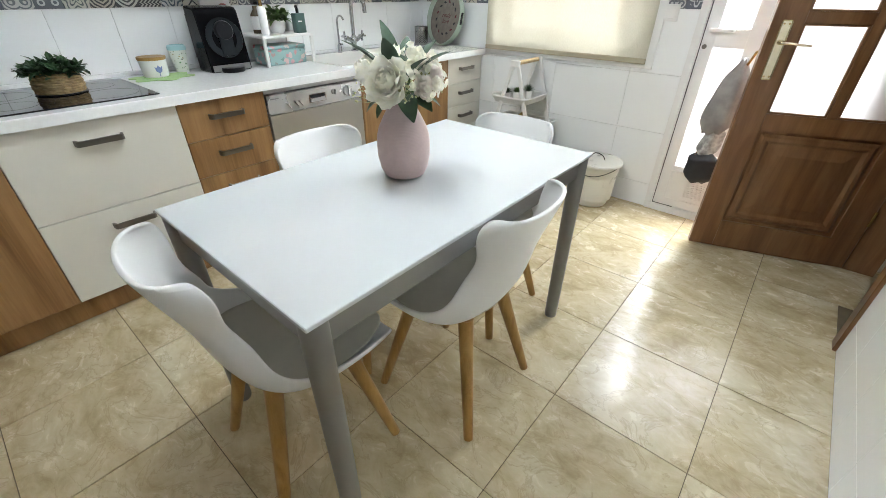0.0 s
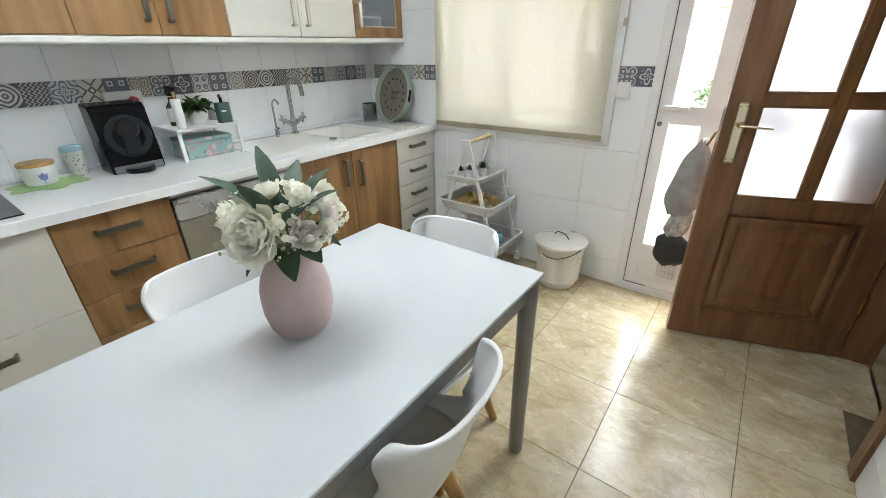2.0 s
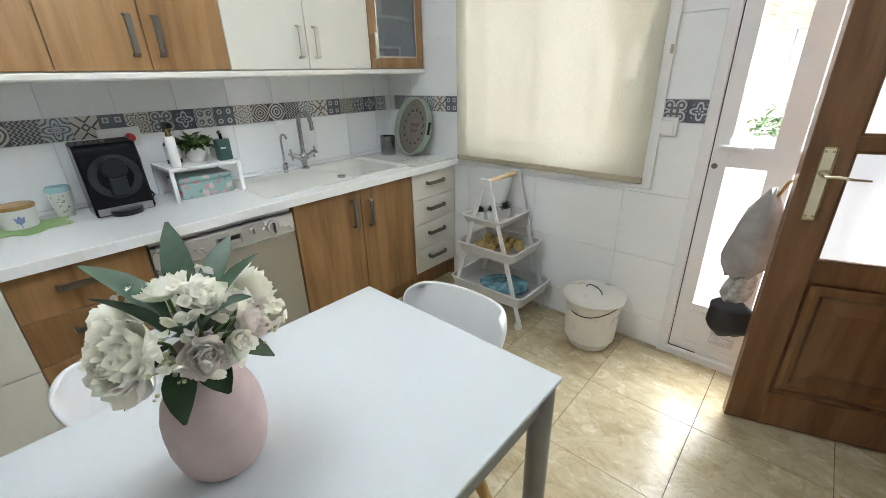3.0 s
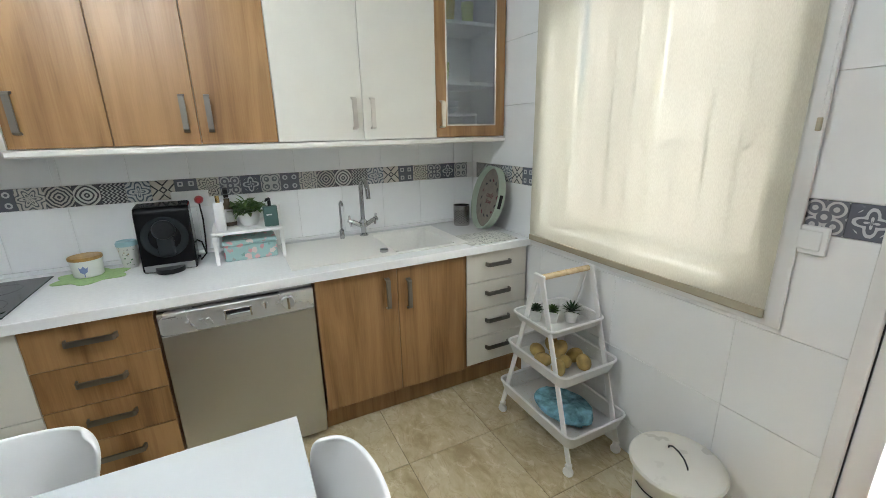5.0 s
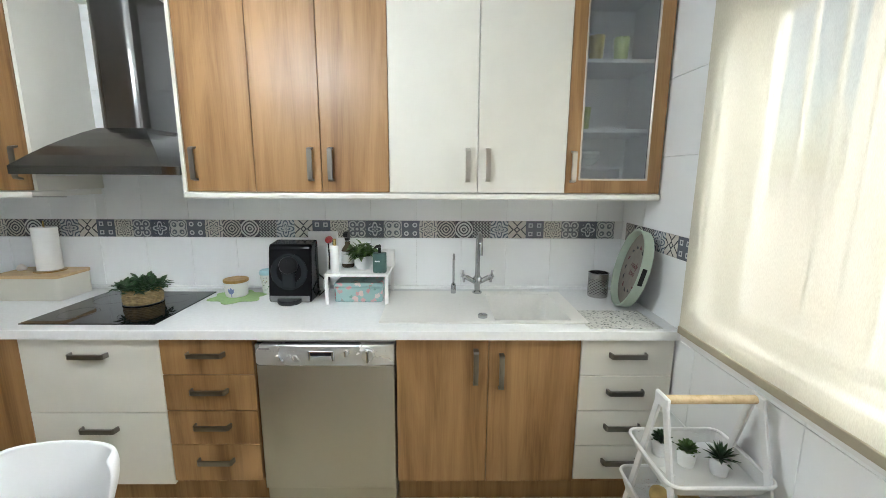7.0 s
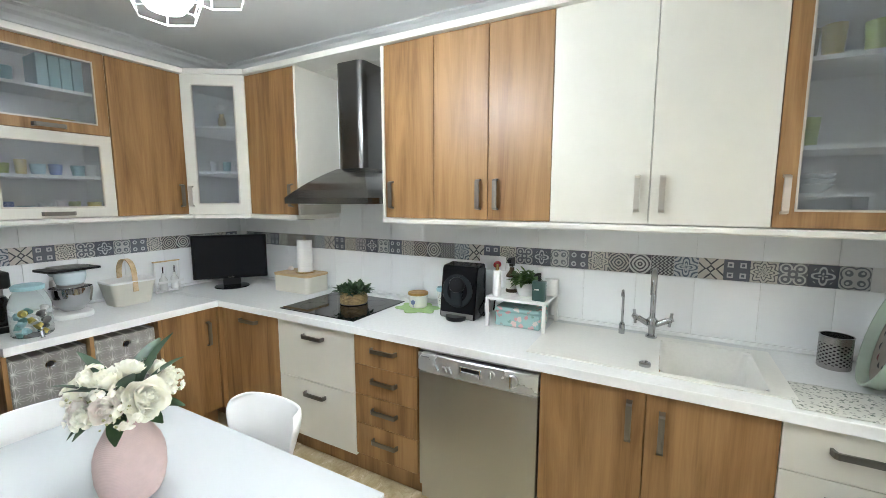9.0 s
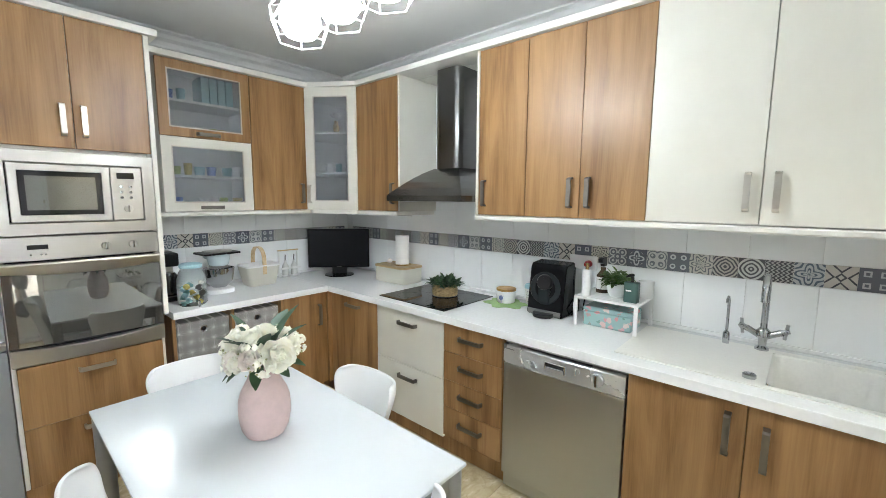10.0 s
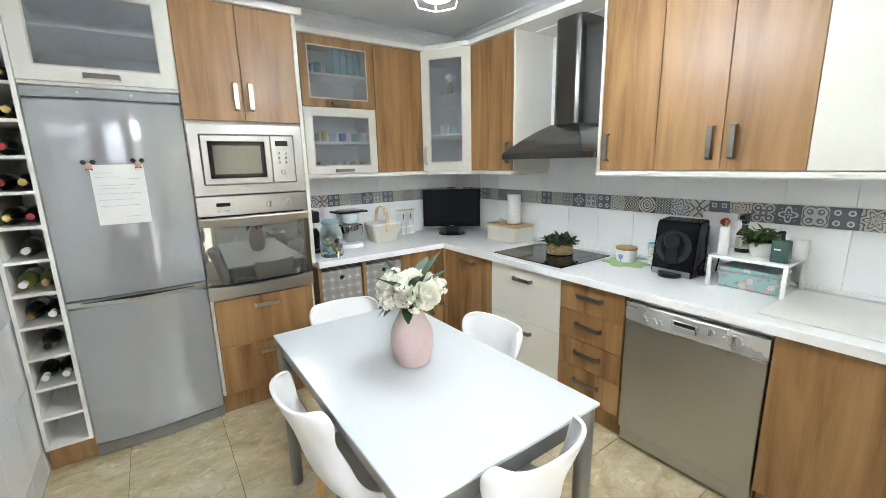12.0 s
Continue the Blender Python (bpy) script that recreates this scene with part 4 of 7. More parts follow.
# cooker hood
hood = thing("cooker_hood", pose(0, -2.50, 0), "stainless steel chimney cooker hood above the hob", "cooker hood")
hb_ = bmesh.new()
def hood_ring(k, z):
    """One level of the canopy: k runs from 0 at the lip to 1 at the chimney."""
    x1, y0, y1 = 0.50 - 0.22 * k, -0.322 + 0.227 * k, 0.318 - 0.203 * k
    return [hb_.verts.new((x, y, z)) for x, y in ((0.004, y0), (x1, y0), (x1, y1), (0.004, y1))]
rings = [hood_ring(k, z) for k, z in ((0, 1.50), (0, 1.535), (0.2, 1.580), (0.4, 1.620), (0.6, 1.655), (0.8, 1.686), (1.0, 1.712))]
for a, b in zip(rings, rings[1:]):
    for i in range(4):
        hb_.faces.new((a[i], a[(i + 1) % 4], b[(i + 1) % 4], b[i]))
hb_.faces.new(rings[0][::-1])
hb_.faces.new(rings[-1])
part("canopy", hb_, "steel_hood", hood, "sloping dark steel canopy")
chimney_outline = [(0.004, -0.095)] + [(0.235 + 0.045 * math.sin(a), -0.05 - 0.045 * math.cos(a)) for a in [math.pi / 2 * i / 6 for i in range(7)]] + [(0.235 + 0.045 * math.cos(a), 0.07 + 0.045 * math.sin(a)) for a in [math.pi / 2 * i / 6 for i in range(7)]] + [(0.004, 0.115)]
part("chimney", prism(chimney_outline, 1.712, UZ1 - 0.005), "steel_hood", hood, "dark steel chimney with rounded corners")
for i in range(4):
    part("button", lathe([(0.005, 0), (0.005, 0.004), (0, 0.005)], 10), "chrome", hood, m=pose(0.47, -0.16 + 0.022 * i, 1.556, 0, 50, 0))
part("lamp", box(0.40, 0.46, -0.2, -0.12, 1.494, 1.4985, 0.001), "white", hood)
part("lamp", box(0.40, 0.46, 0.12, 0.2, 1.494, 1.4985, 0.001), "white", hood)
tagged(part("hood_shelf", box(0.0, 0.20, -2.83, -2.18, UZ1 - 0.002, UZ1 + 0.001), "cream"), "cream board above the cooker hood", "panel")
tagged(part("rail", box(0.38, 0.386, -2.85, -2.70, UZ0 - 0.028, UZ0 - 0.022), "steel"), "thin steel edge under the cooker hood", "rail")

# hob
hob = thing("hob", pose(0.335, -2.52, CT), "black glass induction hob set in the worktop", "hob")
part("glass", box(-0.245, 0.25, -0.29, 0.29, 0.0005, 0.006, 0.002), "blackglass", hob)
for x, y, r in ((-0.11, -0.15, 0.09), (-0.11, 0.15, 0.075), (0.11, -0.15, 0.075), (0.11, 0.15, 0.10)):
    part("cooking_zone", lathe([(r, 0.0062), (r + 0.0015, 0.0064), (r + 0.003, 0.0062)], 40), "ring_grey", hob, m=pose(x, y, 0))

# sink and taps
sink = thing("sink", pose(0, 0, CT), "white composite sink with drainer set in the worktop", "sink")
sr = plate([0.075, SX0, SX1, 0.56], [-1.28, SY0, SY1, -0.36], lambda x, y: not (SX0 < x < SX1 and SY0 < y < SY1), 0.0006, 0.006)
part("rim", sr, "sink", sink, "off-white drainer and rim")
bw = bmesh.new()
def rr(x0, x1, y0, y1, r, n=5):
    pts = []
    for cx, cy, a0 in ((x1 - r, y1 - r, 0), (x0 + r, y1 - r, 90), (x0 + r, y0 + r, 180), (x1 - r, y0 + r, 270)):
        for i in range(n + 1):
            a = radians(a0 + 90 * i / n)
            pts.append((cx + r * math.cos(a), cy + r * math.sin(a)))
    return pts
BX = (SX0 + 0.0005, SX1 - 0.0005, SY0 + 0.0005, SY1 - 0.0005)
rings = [[bw.verts.new((x, y, z)) for x, y in rr(BX[0] + i_, BX[1] - i_, BX[2] + i_, BX[3] - i_, r_)] for i_, z, r_ in ((0.0, 0.006, 0.03), (0.004, -0.002, 0.04), (0.012, -0.13, 0.05), (0.03, -0.155, 0.05), (0.15, -0.158, 0.01))]
for a, b in zip(rings, rings[1:]):
    for i in range(len(a)):
        bw.faces.new((a[i], b[i], b[(i + 1) % len(a)], a[(i + 1) % len(a)]))
bw.faces.new(rings[-1][::-1])
part("bowl", bw, "sink", sink, "deep off-white bowl", smooth=True)
part("drain", lathe([(0.04, -0.156), (0.038, -0.152), (0, -0.153)], 20, at=((BX[0] + BX[1]) / 2, (BX[2] + BX[3]) / 2, 0)), "chrome", sink)
part("waste_control", lathe([(0.022, 0.006), (0.022, 0.018), (0.018, 0.021), (0, 0.021)], 20, at=(0.49, -0.82, 0)), "chrome", sink, "round chrome waste control", smooth=True)

tap = thing("mixer_tap", pose(0.10, -0.81, CT + 0.006), "chrome swan-neck kitchen tap with two cross handles", "tap")
part("base", lathe([(0.026, 0), (0.026, 0.008), (0.015, 0.018), (0.017, 0.05), (0.027, 0.062), (0.025, 0.085), (0.014, 0.098), (0, 0.098)], 20), "chrome", tap, smooth=True)
arc = [(0, 0, 0.085), (0, 0, 0.265)] + [(0.068 - 0.068 * math.cos(a), 0, 0.265 + 0.068 * math.sin(a)) for a in [math.pi * i / 10 for i in range(1, 11)]] + [(0.138, 0, 0.235)]
part("spout", tube(arc, 0.0130, 14), "chrome", tap, smooth=True)
for s_ in (-1, 1):
    part("valve", tube([(0, 0, 0.055), (0, s_ * 0.062, 0.088)], 0.014, 12), "chrome", tap, smooth=True)
    ch = tube([(0, s_ * 0.072, 0.060), (0, s_ * 0.080, 0.126)], 0.0068, 8)
    tube([(-0.033, s_ * 0.076, 0.093), (0.033, s_ * 0.076, 0.093)], 0.0068, 8, ch)
    tube([(0, s_ * 0.062, 0.088), (0, s_ * 0.088, 0.099)], 0.011, 8, ch)
    part("cross_handle", ch, "chrome", tap, "chrome cross handle", smooth=True)
ft = thing("filter_tap", pose(0.105, -0.94, CT + 0.006), "slim chrome drinking water tap beside the mixer tap", "tap")
part("base", lathe([(0.014, 0), (0.014, 0.045), (0.009, 0.055), (0, 0.055)], 16), "chrome", ft, smooth=True)
arc = [(0, 0, 0.05), (0, 0, 0.185)] + [(0.035 - 0.035 * math.cos(a), 0, 0.185 + 0.035 * math.sin(a)) for a in [math.pi * i / 8 for i in range(1, 8)]]
part("spout", tube(arc, 0.006, 10), "chrome", ft, smooth=True)
part("lever", box(0.0, 0.035, -0.004, 0.004, 0.052, 0.058, 0.001), "black", ft)

# ---- window, blind and outer door ----
win = thing("window", pose(0, 0.10, 0), "white aluminium sliding window behind the blind", "window")
part("window_frame", ring_frame(WX0, WX1, WZ0, WZ1, 0.04, -0.02, 0.06, 0.002), "aluminium", win)
for x0, x1, y in ((WX0 + 0.04, 1.27, 0.0), (1.21, WX1 - 0.04, 0.025)):
    sf = part("sash", ring_frame(x0, x1, WZ0 + 0.041, WZ1 - 0.041, 0.045, y, y + 0.022, 0.001), "aluminium", win, "white aluminium sash")
    part("pane", box(x0 + 0.045, x1 - 0.045, y + 0.009, y + 0.013, WZ0 + 0.086, WZ1 - 0.086), "pane", sf).visible_shadow = False
part("handle", box(1.725, 1.745, -0.02, -0.002, 1.42, 1.60, 0.003), "handle", win)
part("window_sill", box(WX0, WX1, -0.09, -0.022, WZ0 + 0.0005, WZ0 + 0.015), "aluminium", win)
grille = thing("window_grille", pose(0, 0.215, 0), "white wrought iron window grille with scrolls", "grille")
for i in range(10):
    x = WX0 - 0.02 + 0.12 * i
    part("bar", box(x - 0.007, x + 0.007, -0.007, 0.007, WZ0 - 0.05, WZ1 + 0.1), "iron", grille)
for z in (WZ0 - 0.02, WZ1 + 0.05):
    part("rail", box(WX0 - 0.04, WX1 + 0.06, -0.004, 0.004, z, z + 0.02), "iron", grille)
for x in (WX0 + 0.22, WX0 + 0.82):
    for sx in (-1, 1):
        for sz in (-1, 1):
            pts = [(x + sx * (0.012 + 0.04 * (1 - t_) * abs(math.cos(t_ * 5)) + 0.03 * math.sin(3.1 * t_)), -0.01, 1.55 + sz * (0.02 + 0.15 * t_ + 0.02 * math.sin(t_ * 9))) for t_ in [i / 14 for i in range(15)]]
            part("scroll", tube(pts, 0.006, 6), "iron", grille)

tagged(part("window_trim", ring_frame(0.655, 1.862, 0.845, 2.33, 0.05, -0.0165, -0.0065, 0.002), "aluminium"), "flat white trim round the window", "trim", kind="structure")
blind = thing("roller_blind", pose(0, -0.03, 0), "cream translucent roller blind pulled down over the window", "blind")
BX0, BX1, BZ0, BZ1 = 0.665, 1.822, 0.872, 2.28
bb = bmesh.new()
n_ = 40
top_row = [bb.verts.new((BX0 + (BX1 - BX0) * i / n_, 0.0015 * math.sin(i * 0.9), BZ1)) for i in range(n_ + 1)]
mid_row = [bb.verts.new((BX0 + (BX1 - BX0) * i / n_, 0.0014 * math.sin(i * 0.55 + 1), 1.5)) for i in range(n_ + 1)]
low_row = [bb.verts.new((BX0 + (BX1 - BX0) * i / n_, 0.001 * math.sin(i * 0.8), BZ0 + 0.03)) for i in range(n_ + 1)]
for a, b in ((top_row, mid_row), (mid_row, low_row)):
    for i in range(n_):
        bb.faces.new((a[i], b[i], b[i + 1], a[i + 1]))
part("fabric", bb, "blind", blind, "cream translucent blind fabric", smooth=True)
part("bottom_bar", box(BX0, BX1, -0.006, 0.004, BZ0, BZ0 + 0.03, 0.002), "hem", blind, "beige bottom bar")
part("roller", tube([(BX0, 0, BZ1 + 0.022), (BX1, 0, BZ1 + 0.022)], 0.021, 16), "white", blind, smooth=True)
chn = bmesh.new()
for i in range(95):
    bmesh.ops.create_icosphere(chn, subdivisions=1, radius=0.0028, matrix=Matrix.Translation((BX1 + 0.035, -0.004, 2.27 - 0.0085 * i)))
part("chain", chn, "white", blind, "cream bead chain", kind="stuff")
part("chain_weight", box(BX1 + 0.029, BX1 + 0.041, -0.010, 0.0, 1.44, 1.475, 0.002), "hem", blind)

ed = thing("garden_door", pose(0, 0.03, 0), "white aluminium garden door with clear glass panes", "door")
ED0, ED1 = 2.08, 2.94
part("door_frame", ring_frame(DX0 - 0.045, DX1 + 0.03, -0.002, DZ1 + 0.04, 0.043, -0.04, 0.05, 0.002), "aluminium", ed, "white door frame")
lf = bmesh.new()
panes = [(2.14, 2.285), (2.37, 2.515), (2.60, 2.85)]
zs_ = [(0.31, 0.985), (1.075, 2.02)]
xs_ = [ED0] + [v for p in panes for v in p] + [ED1]
for i in range(0, len(xs_), 2):
    box(xs_[i], xs_[i + 1], -0.02, 0.02, 0.045, 2.09, 0.001, lf)
for x0, x1 in panes:
    for z0, z1 in ((0.045, 0.31), (0.985, 1.075), (2.02, 2.09)):
        box(x0, x1, -0.018, 0.018, z0, z1, 0, lf)
leaf = part("leaf", lf, "aluminium", ed, "white aluminium door leaf")
for x0, x1 in panes:
    for z0, z1 in zs_:
        part("pane", box(x0, x1, -0.003, 0.003, z0, z1), "pane", leaf).visible_shadow = False
part("panel", ring_frame(2.13, 2.45, 0.085, 0.28, 0.012, -0.026, -0.0205, 0.001), "aluminium", leaf)
for i in range(9):
    part("vent_slat", box(2.24, 2.34, -0.029, -0.0215, 0.125 + 0.013 * i, 0.131 + 0.013 * i, 0.001), "aluminium", leaf, "white vent slat")
part("gasket", box(2.0745, 2.0785, -0.024, -0.019, 0.042, 2.09), "black", leaf, "thin black rubber seal")
part("gasket", box(2.0785, 2.20, -0.024, -0.0205, 0.040, 0.0445), "black", leaf, "thin black rubber seal")
part("latch_handle", box(2.10, 2.22, -0.05, -0.021, 1.06, 1.078, 0.004), "aluminium", leaf, "white door handle")
part("lock", lathe([(0.012, 0), (0.012, 0.006), (0, 0.007)], 14), "handle", leaf, m=pose(2.098, -0.02, 0.985, 90))
part("threshold", box(DX0 - 0.045, DX1 + 0.03, -0.044, 0.05, -0.003, 0.038, 0.003), "aluminium", ed)

# outside
pav = tagged(part("pavement", box(-4, 8, 0.2, 30, -0.12, -0.02), "patio"), "pale patio paving outside the door", "pavement", kind="structure")
tagged(part("ground", box(-400, 400, -300, 500, -0.2, -0.14), "patio"), "pale dusty ground beyond the house", "ground", kind="structure")
gw = thing("garden_wall", pose(0, 4.0, -0.02), "white rendered garden wall round the patio", "wall")
part("wall", box(-4, 8, 0, 0.2, 0, 1.25), "white_render", gw)
part("coping", box(-4, 8, -0.03, 0.23, 1.25, 1.30, 0.005), "white_render", gw)
for i in range(22):
    part("bar", tube([(-3.0 + 0.45 * i, 0.1, 1.3), (-3.0 + 0.45 * i, 0.1, 2.0)], 0.012, 6), "iron", gw, "white railing bar")
hs = thing("neighbour_house", pose(0, 10.0, -0.14), "white rendered house across the street", "house")
part("wall", box(-9, 12, 0, 6, 0, 6.5), "white_render", hs)
for x in (-6, -2.5, 1, 4.5, 8):
    for z in (1.1, 4.1):
        wf = part("window", ring_frame(x, x + 1.3, z, z + 1.2, 0.07, -0.03, 0.0), "aluminium", hs)
        # Pale sheets added over the windows to match the overexposed glare outside.
        part("shutter", box(x + 0.07, x + 1.23, -0.012, -0.004, z + 0.07, z + 1.13), "carcass", wf, "pale sheet in place of dark glass, for the glare outside")
part("roof", box(-9.3, 12.3, -0.4, 6.2, 6.5, 6.75), "terracotta", hs)
per = thing("pergola", pose(0, 0, -0.02), "pale timber pergola with a reed screen over the patio", "pergola")
for x in (0.2, 3.4):
    part("post", box(x, x + 0.09, 3.78, 3.87, 0, 1.74), "pale_wood", per)
part("beam", box(0.0, 3.7, 3.76, 3.88, 1.74, 1.86), "pale_wood", per)
reed = bmesh.new()
for i in range(60):
    tube([(0.0, 3.80, 1.868 + 0.013 * i + 0.002 * math.sin(i)), (3.7, 3.80, 1.868 + 0.013 * i + 0.003 * math.cos(i))], 0.0062, 5, reed)
part("reed_screen", reed, "pale_wood", per, "split reed screen", kind="stuff")
pl = thing("planter", pose(2.15, 3.4, -0.02), "white stone planter with a green plant on the patio", "planter")
part("trough", box(-0.45, 0.45, -0.15, 0.15, 0, 0.75, 0.01), "white_render", pl)

def leaf_mesh(l, w, bend=0.3, n=4):
    """A pointed leaf along +x from the origin, bent down at its tip."""
    bm = bmesh.new()
    rows = []
    for i in range(n + 1):
        u = i / n
        h = w * math.sin(math.pi * min(0.98, u * 0.92 + 0.06)) ** 0.8
        z = -bend * l * u * u
        rows.append([bm.verts.new((l * u, -h, z + h * 0.35)), bm.verts.new((l * u, 0, z)), bm.verts.new((l * u, h, z + h * 0.35))])
    for a, b in zip(rows, rows[1:]):
        for j in range(2):
            bm.faces.new((a[j], b[j], b[j + 1], a[j + 1]))
    return bm

def turned(yaw, pitch, at=(0, 0, 0), roll=0):
    return Matrix.Translation(at) @ Matrix.Rotation(yaw, 4, "Z") @ Matrix.Rotation(-pitch, 4, "Y") @ Matrix.Rotation(roll, 4, "X")

def bush(n, spread, l, w, z0, height, bend=0.3):
    bm = bmesh.new()
    for i in range(n):
        a, r = random.uniform(0, 2 * math.pi), spread * math.sqrt(random.random())
        join(bm, leaf_mesh(l * random.uniform(0.7, 1.2), w * random.uniform(0.7, 1.2), bend * random.uniform(0.2, 1.6), 3), turned(random.uniform(0, 6.3), random.uniform(-0.2, 1.2), (r * math.cos(a), r * math.sin(a), z0 + height * random.random() * (1.1 - r / (spread + 1e-6) * 0.6))))
    return bm
part("foliage", bush(140, 0.32, 0.14, 0.03, 0.75, 0.35), "leaf_glare", pl, "green foliage")

# ---- wooden door ----
DW = 0.727
wd = thing("wooden_door", Matrix.Translation((3.075, -0.075, 0.008)) @ Matrix.Rotation(math.atan2(-0.23, -0.69), 4, "Z"), "dark varnished wooden door with frosted panes standing open", "door")
# local x runs from the hinge to the free edge; the kitchen side faces +y
def fx(a):
    return DW - a
lf = bmesh.new()
T0, T1 = -0.02, 0.02
box(fx(0.12), fx(0.0), T0, T1, 0, 2.03, 0.002, lf)
box(fx(DW), fx(0.615), T0, T1, 0, 2.03, 0.002, lf)
box(fx(0.395), fx(0.355), T0, T1, 0.74, 1.98, 0.002, lf)
for z0, z1 in ((0, 0.16), (0.66, 0.74), (1.98, 2.03)):
    box(fx(0.615), fx(0.12), T0, T1, z0, z1, 0.0, lf)
for a0, a1 in ((0.12, 0.355), (0.395, 0.615)):
    for z in (1.12, 1.55):
        box(fx(a1), fx(a0), T0, T1, z, z + 0.045, 0.0, lf)
wl = part("leaf", lf, "door_wood", wd, "dark varnished door leaf")
part("panel", box(fx(0.615), fx(0.12), -0.008, 0.008, 0.16, 0.66), "door_wood", wl)
pb = bmesh.new()
rings = [[pb.verts.new((x, y, z)) for x, z in ((fx(0.60 - i_), 0.18 + i_), (fx(0.135 + i_), 0.18 + i_), (fx(0.135 + i_), 0.645 - i_), (fx(0.60 - i_), 0.645 - i_))] for i_, y in ((0.0, 0.012), (0.015, 0.021), (0.03, 0.021), (0.045, 0.011), (0.06, 0.011), (0.10, 0.018))]
for a, b in zip(rings, rings[1:]):
    for i in range(4):
        pb.faces.new((a[i], b[i], b[(i + 1) % 4], a[(i + 1) % 4]))
pb.faces.new(rings[-1])
bmesh.ops.recalc_face_normals(pb, faces=pb.faces[:])
part("raised_field", pb, "door_wood", wl, "raised and moulded lower panel")
for a0, a1 in ((0.12, 0.355), (0.395, 0.615)):
    for z0, z1 in ((0.74, 1.12), (1.165, 1.55), (1.595, 1.98)):
        part("glass", box(fx(a1), fx(a0), -0.003, 0.003, z0, z1), "frosted", wl, "frosted glass pane")
        part("bead", ring_frame(fx(a1), fx(a0), z0, z1, 0.009, 0.004, 0.017, 0.002), "door_wood", wl)
hp = part("handle_plate", box(fx(0.078), fx(0.036), 0.0202, 0.026, 0.888, 1.132, 0.006), "brass", wl, "polished brass handle plate")
part("lever", tube([(fx(0.057), 0.024, 1.043), (fx(0.057), 0.06, 1.043), (fx(0.082), 0.068, 1.045), (fx(0.122), 0.066, 1.040), (fx(0.167), 0.066, 1.038)], 0.007, 10, radii=[0.010, 0.007, 0.006, 0.005, 0.0035]), "brass", hp, "brass lever", smooth=True)
for z in (0.903, 1.117):
    for dx in (0.047, 0.067):
        part("screw", lathe([(0.004, 0), (0.003, 0.0015), (0, 0.002)], 10), "gold", hp, m=pose(fx(dx), 0.026, z, -90))
for z in (0.25, 1.0, 1.75):
    part("hinge", tube([(0.0, 0.02, z), (0.0, 0.02, z + 0.08)], 0.007, 10), "gold", wd, smooth=True)

fr_ = bmesh.new()
for y0, y1 in ((EY0 - 0.07, EY0), (EY1, EY1 + 0.055)):
    box(W - 0.014, W + 0.004, y0, y1, 0, 2.06, 0.002, fr_)
box(W - 0.014, W + 0.004, EY0 - 0.07, EY1 + 0.055, 2.06, 2.13, 0.002, fr_)
dfm = thing("door_frame", pose(0, 0, 0), "dark varnished wooden door frame in the inner wall", "door frame")
part("architrave", fr_, "door_wood", dfm)
jb = bmesh.new()
box(W + 0.004, W + 0.13, EY0 - 0.001, EY0 + 0.018, 0, 2.06, 0, jb)
box(W + 0.004, W + 0.13, EY1 - 0.018, EY1 + 0.001, 0, 2.06, 0, jb)
box(W + 0.004, W + 0.13, EY0 + 0.018, EY1 - 0.018, 2.045, 2.061, 0, jb)
part("lining", jb, "door_wood", dfm)

# coat, scarf and bag hung behind the door
def cloth(n_u, n_v, f):
    bm = bmesh.new()
    g = [[bm.verts.new(f(i / n_u, j / n_v)) for i in range(n_u)] for j in range(n_v + 1)]
    for j in range(n_v):
        for i in range(n_u):
            bm.faces.new((g[j][i], g[j][(i + 1) % n_u], g[j + 1][(i + 1) % n_u], g[j + 1][i]))
    bm.faces.new(g[0][::-1])
    bm.faces.new(g[-1])
    return bm
def drape(cx, cy, z1, z0, w1, w0, d, folds, seed, lean=0.0):
    def f(u, v):
        a = 2 * math.pi * u
        w = w1 + (w0 - w1) * v
        k = 1 + 0.16 * math.sin(folds * a + seed) * min(1, v * 2) + 0.05 * noise.noise((seed + 3 * math.cos(a), 3 * math.sin(a), 4 * v))
        tp = min(1.0, 0.25 + 3.2 * v) * min(1, 0.55 + 3.0 * (1 - v))
        return (cx + w * k * tp * math.cos(a) + lean * v, cy + d * k * tp * math.sin(a), z1 + (z0 - z1) * v + 0.012 * math.sin(folds * a + seed))
    return cloth(36, 16, f)
for nm, bm, mt, lab, cat in (
        ("jacket", drape(2.335, -0.215, 0.96, 0.60, 0.045, 0.085, 0.04, 5, 1.0, -0.04), "grey_cloth", "grey jacket hung behind the wooden door", "jacket"),
        ("scarf", drape(2.33, -0.20, 0.63, 0.47, 0.04, 0.05, 0.03, 4, 2.0, -0.03), "pale_cloth", "pale grey patterned scarf hung behind the wooden door", "scarf")):
    c_ = thing(nm, pose(0, 0, 0), lab, cat)
    part("cloth", bm, mt, c_, smooth=True)
bag = thing("handbag", pose(2.31, -0.205, 0.32), "black handbag with a chain strap hung behind the wooden door", "bag")
part("body", drape(0, 0, 0.17, 0.0, 0.08, 0.075, 0.04, 2, 3.0), "black_cloth", bag, smooth=True)
part("strap", tube([(-0.05, 0, 0.14), (-0.02, 0.0, 0.28), (0.02, 0.0, 0.42), (0.03, 0, 0.55)], 0.005, 6), "chrome", bag, "metal chain strap")
tagged(part("coat_hook", tube([(2.40, -0.265, 1.02), (2.37, -0.23, 1.0), (2.35, -0.22, 0.94)], 0.006, 8), "gold"), "brass coat hook on the back of the door", "hook")

